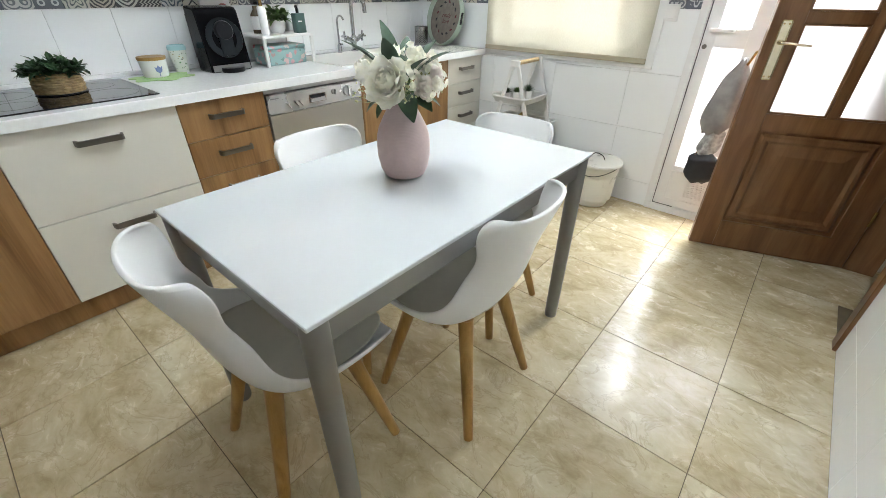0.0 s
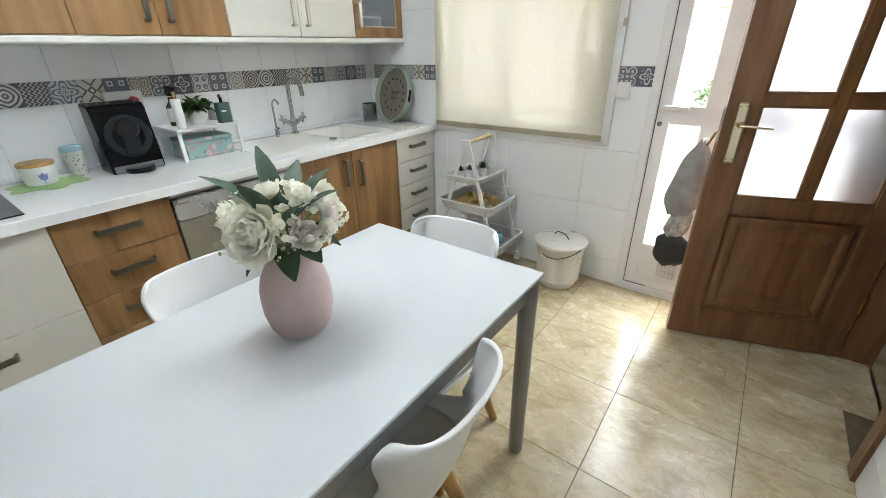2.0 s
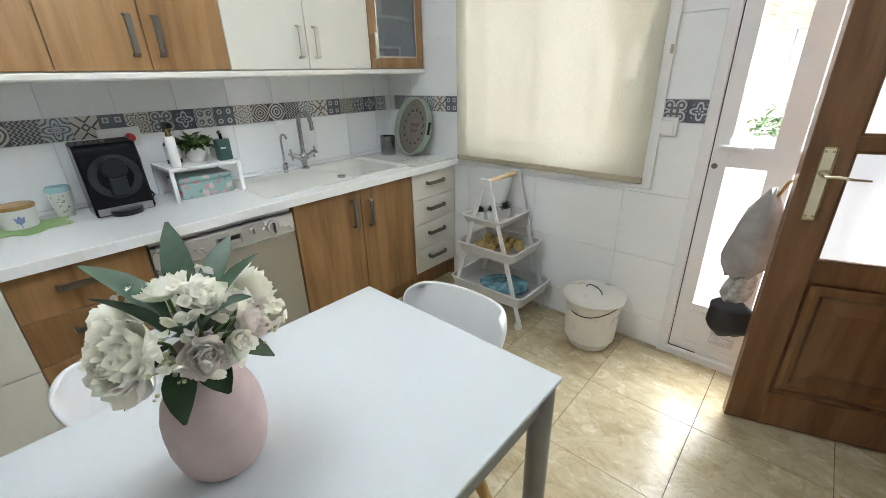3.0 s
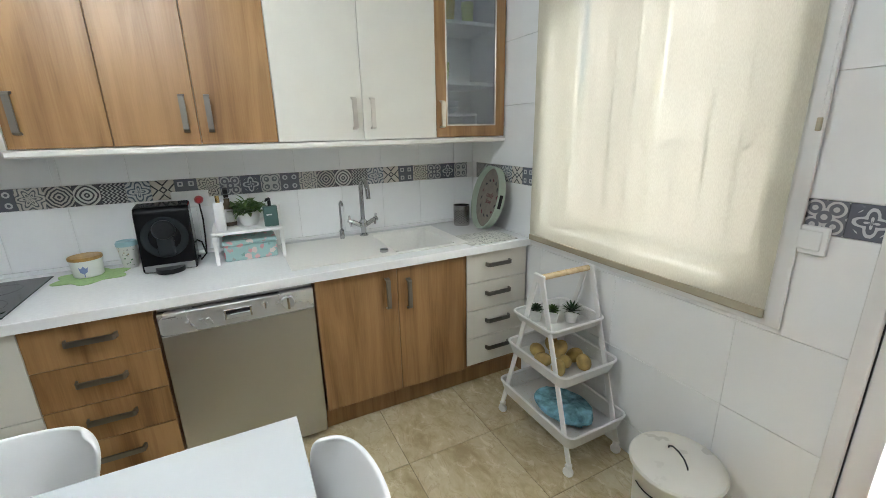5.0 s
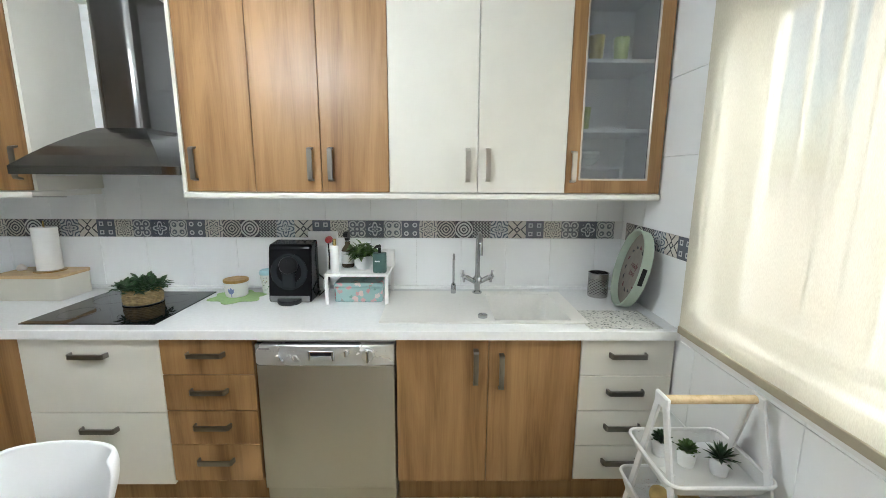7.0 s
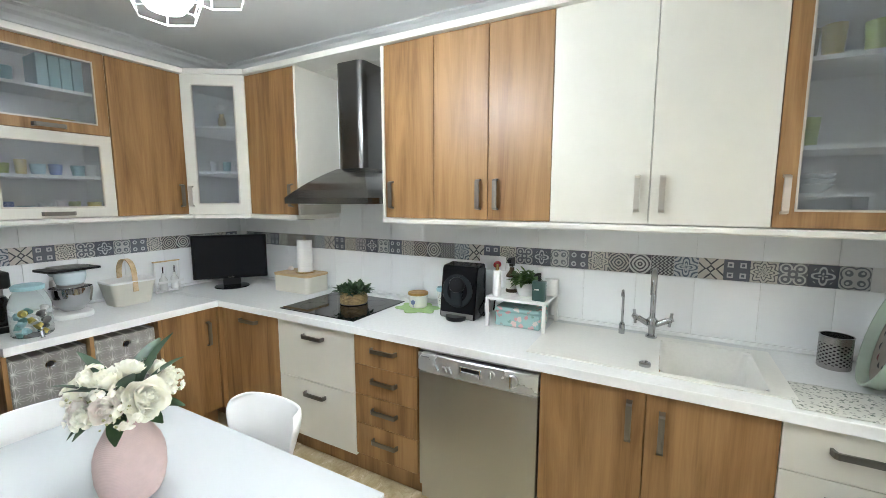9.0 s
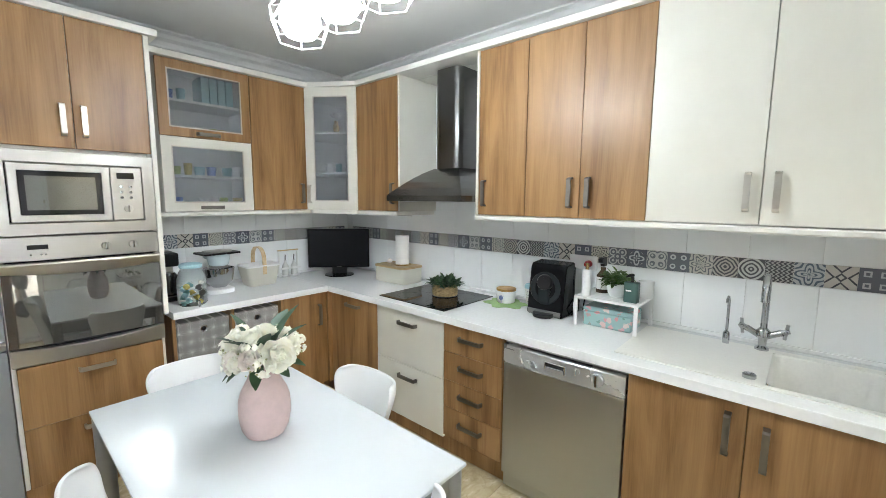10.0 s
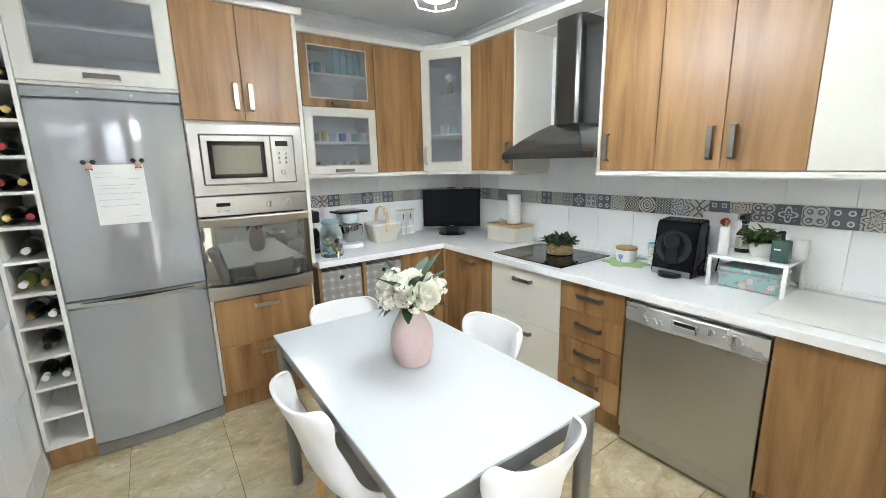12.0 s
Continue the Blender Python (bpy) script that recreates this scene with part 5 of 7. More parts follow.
# ---- ceiling lamp ----
LX = 1.475
lamp_ = thing("ceiling_lamp", pose(LX, -1.92, H), "white wire ceiling lamp with three shades", "ceiling lamp")
part("ceiling_plate", box(-0.04, 0.04, -0.36, 0.36, -0.03, -0.001, 0.008), "white", lamp_)
for dy in (-0.235, 0.0, 0.235):
    part("stem", tube([(0, dy, -0.03), (0, dy, -0.305)], 0.008, 8), "white", lamp_)
    part("bulb", lathe([(0, -0.45), (0.05, -0.442), (0.075, -0.405), (0.068, -0.355), (0.035, -0.30), (0.02, -0.275), (0, -0.275)], 16, at=(0, dy, -0.035)), "lamp", lamp_, "glowing frosted glass shade", smooth=True)
    tops = [(0.035 * math.cos(a), dy + 0.035 * math.sin(a), -0.30) for a in [math.pi * i / 3 for i in range(6)]]
    mids = [(0.118 * math.cos(a), dy + 0.118 * math.sin(a), -0.41) for a in [math.pi * i / 3 for i in range(6)]]
    lows = [(0.085 * math.cos(a), dy + 0.085 * math.sin(a), -0.495) for a in [math.pi * i / 3 for i in range(6)]]
    for i in range(6):
        j = (i + 1) % 6
        for p, q in ((tops[i], tops[j]), (tops[i], mids[i]), (mids[i], mids[j]), (mids[i], lows[i]), (lows[i], lows[j]), (tops[i], mids[j])):
            part("cage_wire", tube([p, q], 0.0022, 5), "white", lamp_, "white wire of the geometric cage")

# ---- trolley and bin ----
trolley = thing("storage_trolley", pose(1.125, -0.195, 0), "white metal three-tier trolley with a wooden grip by the window wall", "trolley")
for y in (-0.145, 0.145):
    for s_ in (-1, 1):
        fbm = bmesh.new()
        a_, b_ = Vector((s_ * 0.02, y, 0.83)), Vector((s_ * 0.245, y, 0.065))
        join(fbm, box(-0.013, 0.013, -0.005, 0.005, -(a_ - b_).length / 2, (a_ - b_).length / 2, 0.002), Matrix.Translation((a_ + b_) / 2) @ Matrix.Rotation(math.atan2((a_ - b_).x, (a_ - b_).z), 4, "Y"))
        part("leg", fbm, "white", trolley, "flat white metal leg")
        part("caster", lathe([(0, -0.009), (0.021, -0.009), (0.023, -0.004), (0.023, 0.004), (0.021, 0.009), (0, 0.009)], 18), "white", trolley, "small white caster", smooth=True, m=pose(s_ * 0.245, y, 0.0245, 90, 0, 25))
        part("fork", box(s_ * 0.245 - 0.010, s_ * 0.245 + 0.010, y - 0.014, y + 0.014, 0.045, 0.066, 0.002), "white", trolley)
    part("apex_plate", box(-0.034, 0.034, y - 0.007, y + 0.007, 0.82, 0.86, 0.004), "white", trolley)
part("grip", tube([(0, -0.138, 0.842), (0, 0.138, 0.842)], 0.0135, 16), "pine", trolley, "round pale wooden grip", smooth=True)
def basket(parent, x0, x1, y0, y1, z, h):
    rim = rr(x0, x1, y0, y1, 0.035, 4)
    part("rim", tube([(x, y, z + h) for x, y in rim + rim[:2]], 0.0055, 8), "white", parent, "white wire rim", smooth=True)
    tr = bmesh.new()
    inner = rr(x0 + 0.02, x1 - 0.02, y0 + 0.015, y1 - 0.015, 0.03, 4)
    a = [tr.verts.new((x, y, z + h)) for x, y in rim]
    b = [tr.verts.new((x, y, z + 0.001)) for x, y in inner]
    for i in range(len(a)):
        tr.faces.new((a[i], a[(i + 1) % len(a)], b[(i + 1) % len(b)], b[i]))
    tr.faces.new(b)
    tray_ = part("mesh_tray", tr, "mesh", parent, "white perforated metal tray")
    so = tray_.modifiers.new("thick", "SOLIDIFY")
    so.thickness = 0.0015
basket(trolley, -0.17, 0.11, -0.16, 0.16, 0.59, 0.04)
basket(trolley, -0.20, 0.20, -0.165, 0.165, 0.40, 0.06)
basket(trolley, -0.25, 0.27, -0.17, 0.17, 0.145, 0.07)

def succulent(m, kind_, label):
    t = thing("potted_succulent", m, label, "plant", "small succulents on the trolley")
    part("pot", lathe([(0, 0), (0.023, 0), (0.031, 0.056), (0.028, 0.056), (0.027, 0.048), (0, 0.048)], 20), "white", t, "white plastic pot", smooth=True)
    bm = bmesh.new()
    for i in range(34):
        pitch = 0.15 + 1.25 * i / 34
        join(bm, leaf_mesh(0.038 if kind_ else 0.055, 0.010 if kind_ else 0.005, 0.05, 3), turned(i * 2.4, pitch, (0, 0, 0.048)))
    part("leaves", bm, "leaf_dark" if kind_ != 2 else "leaf", t, "pointed fleshy leaves")
for i, (x, y) in enumerate(((-0.07, -0.10), (-0.02, -0.03), (0.02, 0.07))):
    succulent(pose(1.105 + x, -0.195 + y * 0.8, 0.5915), (1, 2, 0)[i], ("dark green rosette succulent in a white pot", "olive green rosette succulent in a white pot", "spiky dark green succulent in a white pot")[i])
for i, (x, y, z) in enumerate(((-0.10, -0.07, 0), (-0.02, -0.10, 0), (-0.05, 0.0, 0), (0.04, -0.03, 0), (0.02, 0.05, 0), (0.0, -0.02, 0.045), (-0.11, 0.03, 0), (0.09, 0.04, 0), (0.07, -0.09, 0))):
    b = bmesh.new()
    bmesh.ops.create_icosphere(b, subdivisions=3, radius=0.032)
    for v in b.verts:
        v.co *= 1 + 0.10 * noise.noise(v.co * 25 + Vector((i, 0, 0)))
        v.co.x *= 1.3
    t = thing("potato", pose(1.145 + x, -0.195 + y, 0.402 + 0.033 + z, 20 * i, 10 * i, 57 * i), "yellow-brown potato in the trolley tray", "potato", "potatoes on the trolley")
    part("skin", b, "potato", t, smooth=True)
bgm = cloth(24, 10, lambda u, v: (0.03 + (0.17 - 0.02 * v) * math.cos(2 * math.pi * u) * min(1, 0.5 + 2.5 * v * (1 - v) + 0.3 * noise.noise((u * 6, v * 5, 0))), 0.11 * math.sin(2 * math.pi * u) * min(1, 0.45 + 3 * v * (1 - v)), 0.008 + 0.045 * v + 0.03 * math.cos(2 * math.pi * u) * (v - 0.2) + 0.012 * noise.noise((u * 14, v * 9, 3)) * v))
bg_ = thing("plastic_bag", pose(1.135, -0.195, 0.152), "crumpled blue plastic bag on the lower tray", "bag")
part("film", bgm, "blue_film", bg_, smooth=True)
lbl = thing("plant_label", pose(1.125, -0.30, 0.593, 0, 0, 15), "small cream card on the trolley tray", "card")
part("card", box(-0.022, 0.022, -0.012, 0.012, 0, 0.002), "paper", lbl)

bin_ = thing("waste_bin", pose(1.72, -0.175, 0), "white round metal bin with a lid and wire handle", "bin")
part("bucket", lathe([(0, 0.002), (0.105, 0.002), (0.11, 0.012), (0.145, 0.27), (0.15, 0.275), (0.15, 0.283), (0.14, 0.283), (0.13, 0.05), (0, 0.05)], 40), "bin_white", bin_, smooth=True)
part("lid", lathe([(0.158, 0.284), (0.16, 0.292), (0.155, 0.300), (0.12, 0.305), (0.11, 0.311), (0, 0.314)], 40), "bin_white", bin_, "white domed lid", smooth=True)
part("lid_handle", tube([(-0.05, 0.02, 0.313), (-0.048, 0.02, 0.322), (-0.03, 0.012, 0.336), (0.0, 0, 0.341), (0.03, -0.012, 0.336), (0.048, -0.02, 0.322), (0.05, -0.02, 0.313)], 0.003, 8), "black", bin_, "dark wire lid handle", smooth=True)
part("carry_handle", tube([(0.155 * math.cos(a), 0.155 * math.sin(a), 0.262 - 0.03 * math.sin(2 * (a + 2.3)) ) for a in [-1.9 + 1.9 * i / 14 for i in range(15)]], 0.0025, 6), "black", bin_, "dark wire carrying handle")

# ---- vase with flowers ----
vase = thing("flower_vase", pose(1.752, -1.977, TZ), "matt pink ceramic vase of white flowers on the table", "vase")
part("vase", lathe([(0, 0.001), (0.045, 0.001), (0.06, 0.008), (0.071, 0.03), (0.078, 0.065), (0.079, 0.10), (0.077, 0.125), (0.070, 0.15), (0.058, 0.174), (0.046, 0.197), (0.038, 0.22), (0.037, 0.242), (0.033, 0.244), (0.030, 0.225), (0.03, 0.10), (0, 0.10)], 48), "pink_clay", vase, "matt pink ceramic vase", smooth=True)
def petal(l, w, cup, ruffle=0.0, seed=0.0):
    """A cupped petal along +x with a ruffled outer edge."""
    bm = bmesh.new()
    g = []
    for i in range(6):
        u = i / 5
        h = w * (0.30 + 0.70 * math.sin(math.pi * (0.10 + 0.66 * u)))
        row = []
        for k in (-1, -0.66, -0.33, 0, 0.33, 0.66, 1):
            wav = ruffle * u * u * (math.sin(k * 7 + seed) + 0.6 * math.sin(k * 13 + 2 * seed))
            row.append(bm.verts.new((l * math.sin(u * cup) / max(cup, 0.2) * 0.95 - 0.18 * l * k * k * u * u + 0.6 * wav, h * k, l * (1 - math.cos(u * cup)) / max(cup, 0.2) + 0.28 * h * k * k + wav)))
        g.append(row)
    for a, b in zip(g, g[1:]):
        for j in range(6):
            bm.faces.new((a[j], b[j], b[j + 1], a[j + 1]))
    return bm
def blossom(r, layers, seed):
    """Layers of cupped ruffled petals, the outer ones open, the inner ones closed."""
    bm = bmesh.new()
    rnd = random.Random(seed)
    for li in range(layers):
        f = li / max(1, layers - 1)
        n = int(5 + 5 * f)
        for i in range(n):
            a = 2 * math.pi * (i + 0.5 * li + rnd.uniform(-0.2, 0.2)) / n
            join(bm, petal(r * (0.42 + 0.6 * f) * rnd.uniform(0.82, 1.12), r * (0.22 + 0.18 * f), 1.25 - 0.35 * f, r * 0.045, rnd.uniform(0, 6.3)), turned(a, 1.35 - 1.30 * f + rnd.uniform(-0.16, 0.16), (0.012 * r * math.cos(a), 0.012 * r * math.sin(a), -r * 0.28 * f), rnd.uniform(-0.3, 0.3)))
    return bm
flowers = [(0.035, -0.085, 0.285, 0.074, 10, "petal_white"), (0.090, -0.010, 0.272, 0.040, 8, "petal_pink"), (0.066, 0.066, 0.285, 0.044, 9, "petal_pink"), (0.000, 0.100, 0.292, 0.066, 9, "petal_white"), (-0.070, 0.060, 0.30, 0.050, 8, "petal_white"), (0.040, 0.020, 0.335, 0.044, 8, "petal_white"), (-0.092, -0.015, 0.29, 0.054, 8, "petal_white"), (-0.050, -0.080, 0.30, 0.048, 8, "petal_white"), (-0.025, -0.01, 0.335, 0.045, 7, "petal_white"), (0.100, 0.036, 0.275, 0.030, 6, "petal_white")]
for a, rad, z in ((0.1, 0.10, 0.265), (0.75, 0.075, 0.315), (1.2, 0.115, 0.27), (-0.45, 0.095, 0.30), (2.4, 0.11, 0.30), (3.6, 0.10, 0.31), (-0.2, 0.06, 0.345)):
    cl = bmesh.new()
    for k in range(16):
        q = Vector((random.gauss(0, 1), random.gauss(0, 1), random.gauss(0, 1))).normalized() * 0.024
        out_ = (q + Vector((math.cos(a), math.sin(a), 0.4)) * 0.012).to_track_quat("Z", "Y").to_matrix().to_4x4()
        for p in range(4):
            join(cl, petal(0.012, 0.006, 0.6), Matrix.Translation(q) @ out_ @ turned(p * math.pi / 2, 0.3))
    part("flower_sprig", cl, "petal_white", vase, "sprig of tiny cream florets", smooth=True, m=pose(rad * math.cos(a), rad * math.sin(a), z))
for i, (x, y, z, r, ly, mt) in enumerate(flowers):
    d = Vector((x, y, max(0.03, z - 0.28)))
    m_ = Matrix.Translation((x, y, z)) @ d.to_track_quat("Z", "Y").to_matrix().to_4x4()
    f_ = part("blossom", blossom(r, ly, i), mt, vase, "open white peony blossom" if mt == "petal_white" else "pale pink rose blossom", smooth=True, m=m_)
    part("stem", tube([(x * 0.1, y * 0.1, 0.15), (x * 0.35, y * 0.35, 0.25), (x * 0.92, y * 0.92, z - 0.012)], 0.003, 6), "leaf", vase)
for i in range(15):
    a = i * 2.399
    p = random.uniform(-0.5, 0.15) if i < 8 else random.uniform(0.75, 1.3)
    zz = 0.245 if i < 8 else 0.285
    part("leaf", leaf_mesh(random.uniform(0.075, 0.10) if i < 8 else random.uniform(0.11, 0.15), random.uniform(0.018, 0.026), random.uniform(0.1, 0.4), 6), "leaf_dark" if i < 8 else "leaf_grey", vase, "green leaf", smooth=True, m=turned(a, p, (0.035 * math.cos(a), 0.035 * math.sin(a), zz), 0.2))
for a, z in ((0.9, 0.27), (2.6, 0.28), (4.2, 0.26), (5.6, 0.27)):
    sp_ = bmesh.new()
    for k in range(26):
        q = Vector((math.cos(a) * (0.05 + 0.09 * random.random()), math.sin(a) * (0.05 + 0.09 * random.random()), z + random.uniform(-0.03, 0.03)))
        bmesh.ops.create_icosphere(sp_, subdivisions=1, radius=random.uniform(0.002, 0.0045), matrix=Matrix.Translation(q))
        if k % 2:
            tube([(0.02 * math.cos(a), 0.02 * math.sin(a), z - 0.05), q], 0.0006, 4, sp_)
    part("filler_sprig", sp_, "sprig", vase, "fine cream and green filler sprig")

# ---- things on the worktop ----
def bottle_round(bm_profile, n=24):
    return lathe(bm_profile, n)
plant = thing("basket_plant", pose(0.28, -2.49, CT + 0.0065), "small green plant in a woven straw basket on the hob", "plant")
wv = bmesh.new()
for k in range(9):
    z = 0.006 + k * 0.0085
    rr_ = 0.068 + 0.003 * math.sin(k * 0.6)
    tube([((rr_ + 0.0018 * math.sin(14 * a + k * math.pi)) * math.cos(a) * 1.15, (rr_ + 0.0018 * math.sin(14 * a + k * math.pi)) * math.sin(a) * 1.15, z) for a in [2 * math.pi * i / 56 for i in range(57)]], 0.0048, 6, wv)
part("basket", wv, "straw", plant, "woven straw basket", smooth=True)
part("soil", lathe([(0, 0.06), (0.073, 0.058)], 20), "soil", plant)
part("foliage", bush(330, 0.095, 0.045, 0.012, 0.065, 0.05), "leaf_dark", plant, "dense small green leaves")
part("dish", lathe([(0, 0.0), (0.085, 0.0), (0.088, 0.004), (0, 0.003)], 30), "black", plant)

mat_ = thing("felt_mat", pose(0.175, -2.075, CT + 0.0005), "green flower-shaped felt mat under the pot", "mat")
part("felt", prism([((0.11 + 0.018 * math.cos(6 * a)) * math.cos(a), (0.13 + 0.018 * math.cos(6 * a)) * math.sin(a)) for a in [2 * math.pi * i / 60 for i in range(60)]], 0, 0.003), "green_felt", mat_)
pot = thing("lidded_jar", pose(0.15, -2.09, CT + 0.004), "white ceramic jar with a blue tulip and wooden lid", "jar")
part("jar", lathe([(0, 0), (0.05, 0), (0.054, 0.004), (0.06, 0.075), (0.056, 0.075), (0, 0.07)], 32), "white", pot, smooth=True)
part("lid", lathe([(0.06, 0.0755), (0.062, 0.079), (0.062, 0.088), (0.06, 0.09), (0, 0.09)], 32), "beech", pot, "wooden lid")
tul = prism([(-0.016, 0.050), (-0.008, 0.043), (0, 0.055), (0.008, 0.043), (0.016, 0.050), (0.012, 0.028), (0, 0.02), (-0.012, 0.028)], 0.0565, 0.0605, "x")
prism([(-0.0012, 0.006), (0.0012, 0.006), (0.0012, 0.022), (-0.0012, 0.022)], 0.0545, 0.0575, "x", bm=tul)
part("tulip_print", tul, "blue_print", pot, "blue tulip painted on the jar")
cup = thing("travel_cup", pose(0.09, -1.945, CT + 0.0005), "flowered travel cup with a pale blue lid", "cup")
part("cup", lathe([(0, 0), (0.03, 0), (0.041, 0.105), (0, 0.105)], 28), "print_floral", cup, smooth=True)
part("lid", lathe([(0.043, 0.1055), (0.044, 0.118), (0.038, 0.128), (0.036, 0.122), (0, 0.122)], 28), "pale_blue", cup, "pale blue lid", smooth=True)

cm = thing("coffee_machine", pose(0.075, -1.765, CT + 0.0005), "black coffee pod machine with a round ring front", "coffee machine")
prof = [(0.045, 0.0), (0.19, 0.0), (0.20, 0.012), (0.165, 0.27), (0.15, 0.292), (0.045, 0.30)]
part("body", prism(prof, -0.107, 0.107, "y", 0.010), "black_gloss", cm, "glossy black body")
m_ = Matrix.Translation((0.187, 0, 0.158)) @ Matrix.Rotation(radians(83), 4, "Y")
part("ring", lathe([(0.060, 0.0), (0.062, 0.006), (0.088, 0.007), (0.092, 0.003), (0.092, 0.0)], 48), "ring_grey", cm, "dark glossy ring", smooth=True, m=m_)
part("disc", lathe([(0, 0.002), (0.061, 0.002)], 40), "black_gloss", cm, "dark disc inside the ring", m=m_)
part("spout_block", box(0.168, 0.212, -0.034, 0.034, 0.075, 0.178, 0.010, seg=2), "ring_grey", cm, "dark grey rounded capsule holder")
part("spout_tip", box(0.178, 0.208, -0.006, 0.006, 0.178, 0.222, 0.003), "black", cm)
part("power_cord", tube([(0.0, 0.09, 0.10), (0.02, 0.125, 0.08), (0.06, 0.140, 0.03), (0.09, 0.115, 0.008), (0.05, 0.11, 0.02)], 0.004, 8), "black", cm, "black power cord", smooth=True)
part("brew_head", lathe([(0, 0.03), (0.04, 0.03), (0.045, 0.022), (0.045, 0.0)], 32), "black", cm, smooth=True, m=Matrix.Translation((0.18, 0, 0.19)) @ Matrix.Rotation(radians(83), 4, "Y"))
part("drip_tray", lathe([(0, 0), (0.056, 0), (0.06, 0.01), (0.058, 0.022), (0, 0.022)], 32), "black", cm, smooth=True, m=pose(0.20, 0, 0.002))
part("base_trim", box(0.195, 0.20, -0.098, 0.098, 0.006, 0.036, 0.001), "table_metal", cm)
part("tank", box(-0.02, 0.044, -0.085, 0.085, 0.05, 0.27, 0.01), "black", cm)

st = thing("counter_shelf", pose(0.165, -1.425, CT + 0.0005), "small white slatted shelf stand on the worktop", "shelf")
for y in (-0.148, 0.148):
    for x in (-0.13, 0.13):
        part("leg", box(x - 0.008, x + 0.008, y - 0.008, y + 0.008, 0, 0.142, 0.001), "white", st)
for i in range(9):
    x = -0.138 + i * 0.0308
    part("slat", box(x, x + 0.027, -0.156, 0.156, 0.1425, 0.156, 0.001), "white", st, "white shelf slat")
bx_ = thing("flowered_tin", pose(0.18, -1.425, CT + 0.0005), "turquoise tin box with a pink flower print under the shelf stand", "box")
part("tin", box(-0.08, 0.08, -0.12, 0.12, 0, 0.078, 0.006), "print_rose", bx_, "turquoise tin with pink flowers")
part("lid", box(-0.082, 0.082, -0.122, 0.122, 0.0785, 0.10, 0.006), "print_rose", bx_, "flowered hinged lid")
SZ = CT + 0.157
b1 = thing("white_bottle", pose(0.26, -1.535, SZ), "slim white bottle with a gold cap on the shelf stand", "bottle")
part("bottle", lathe([(0, 0), (0.02, 0), (0.0215, 0.004), (0.0215, 0.13), (0.018, 0.136), (0, 0.136)], 24), "white", b1, smooth=True)
part("cap", lathe([(0.009, 0.136), (0.009, 0.168), (0, 0.169)], 16), "gold", b1, "gold cap", smooth=True)
b2 = thing("spray_bottle", pose(0.13, -1.50, SZ), "amber glass spray bottle with a black trigger", "spray bottle")
part("bottle", lathe([(0, 0), (0.03, 0), (0.032, 0.006), (0.032, 0.09), (0.013, 0.118), (0.013, 0.135), (0, 0.135)], 24), "amber", b2, smooth=True)
part("label", lathe([(0.0325, 0.02), (0.0325, 0.085)], 24), "paper", b2)
part("trigger", prism([(-0.02, 0.14), (0.015, 0.14), (0.02, 0.155), (0.05, 0.165), (0.052, 0.182), (0.03, 0.19), (-0.02, 0.19), (-0.026, 0.165)], -0.011, 0.011, "y", 0.003), "black", b2, "black trigger head")
b3 = thing("potted_plant", pose(0.17, -1.41, SZ), "small green plant in a white pot on the shelf stand", "plant")
part("pot", lathe([(0, 0), (0.034, 0), (0.045, 0.02), (0.05, 0.055), (0.046, 0.068), (0.043, 0.068), (0.042, 0.06), (0, 0.06)], 28), "white", b3, smooth=True)
part("foliage", bush(200, 0.065, 0.038, 0.012, 0.06, 0.07, 0.5), "leaf", b3, "rounded green leaves")
b4 = thing("soap_dispenser", pose(0.25, -1.315, SZ), "dark green soap bottle with a black pump", "soap dispenser")
part("bottle", prism(rr(-0.025, 0.025, -0.033, 0.033, 0.012, 3), 0.0, 0.098, r=0.003), "green_bottle", b4, smooth=True)
part("pump", tube([(0, 0, 0.098), (0, 0, 0.125)], 0.008, 10), "black", b4)
part("nozzle", tube([(-0.008, 0, 0.130), (0.012, -0.01, 0.131), (0.03, -0.018, 0.127)], 0.006, 8, radii=[0.009, 0.008, 0.004]), "black", b4)
part("label_bars", box(0.0252, 0.0256, -0.02, 0.005, 0.055, 0.062), "paper", b4, "small pale print")
b5 = thing("white_mug", pose(0.10, -1.29, SZ), "plain white mug at the back of the shelf stand", "mug")
part("mug", lathe([(0, 0), (0.032, 0), (0.035, 0.004), (0.036, 0.085), (0.033, 0.085), (0.032, 0.01), (0, 0.01)], 28), "white", b5, smooth=True)

so_ = thing("wall_socket", pose(0.0, -1.66, 1.155), "white double wall socket with a red plug", "socket")
part("plate", box(0.0045, 0.014, -0.082, 0.082, -0.042, 0.042, 0.004), "white", so_)
part("plug", lathe([(0.02, 0), (0.02, 0.02), (0.013, 0.04), (0, 0.042)], 20), red, so_, "dark red plug", smooth=True, m=pose(0.014, 0.035, -0.004, 0, 90, 0))
part("cable", tube([(0.04, 0.035, -0.02), (0.05, 0.04, -0.10), (0.05, 0.035, -0.20), (0.06, 0.03, -0.27)], 0.004, 8), "black", so_, "black cable")
sw = thing("light_switch", pose(1.886, 0.0, 1.14), "white light switch beside the garden door", "switch")
part("plate", box(-0.042, 0.042, -0.013, -0.0045, -0.042, 0.042, 0.003), "white", sw)
part("rocker", box(-0.028, 0.028, -0.017, -0.0132, -0.028, 0.028, 0.002), "white", sw)

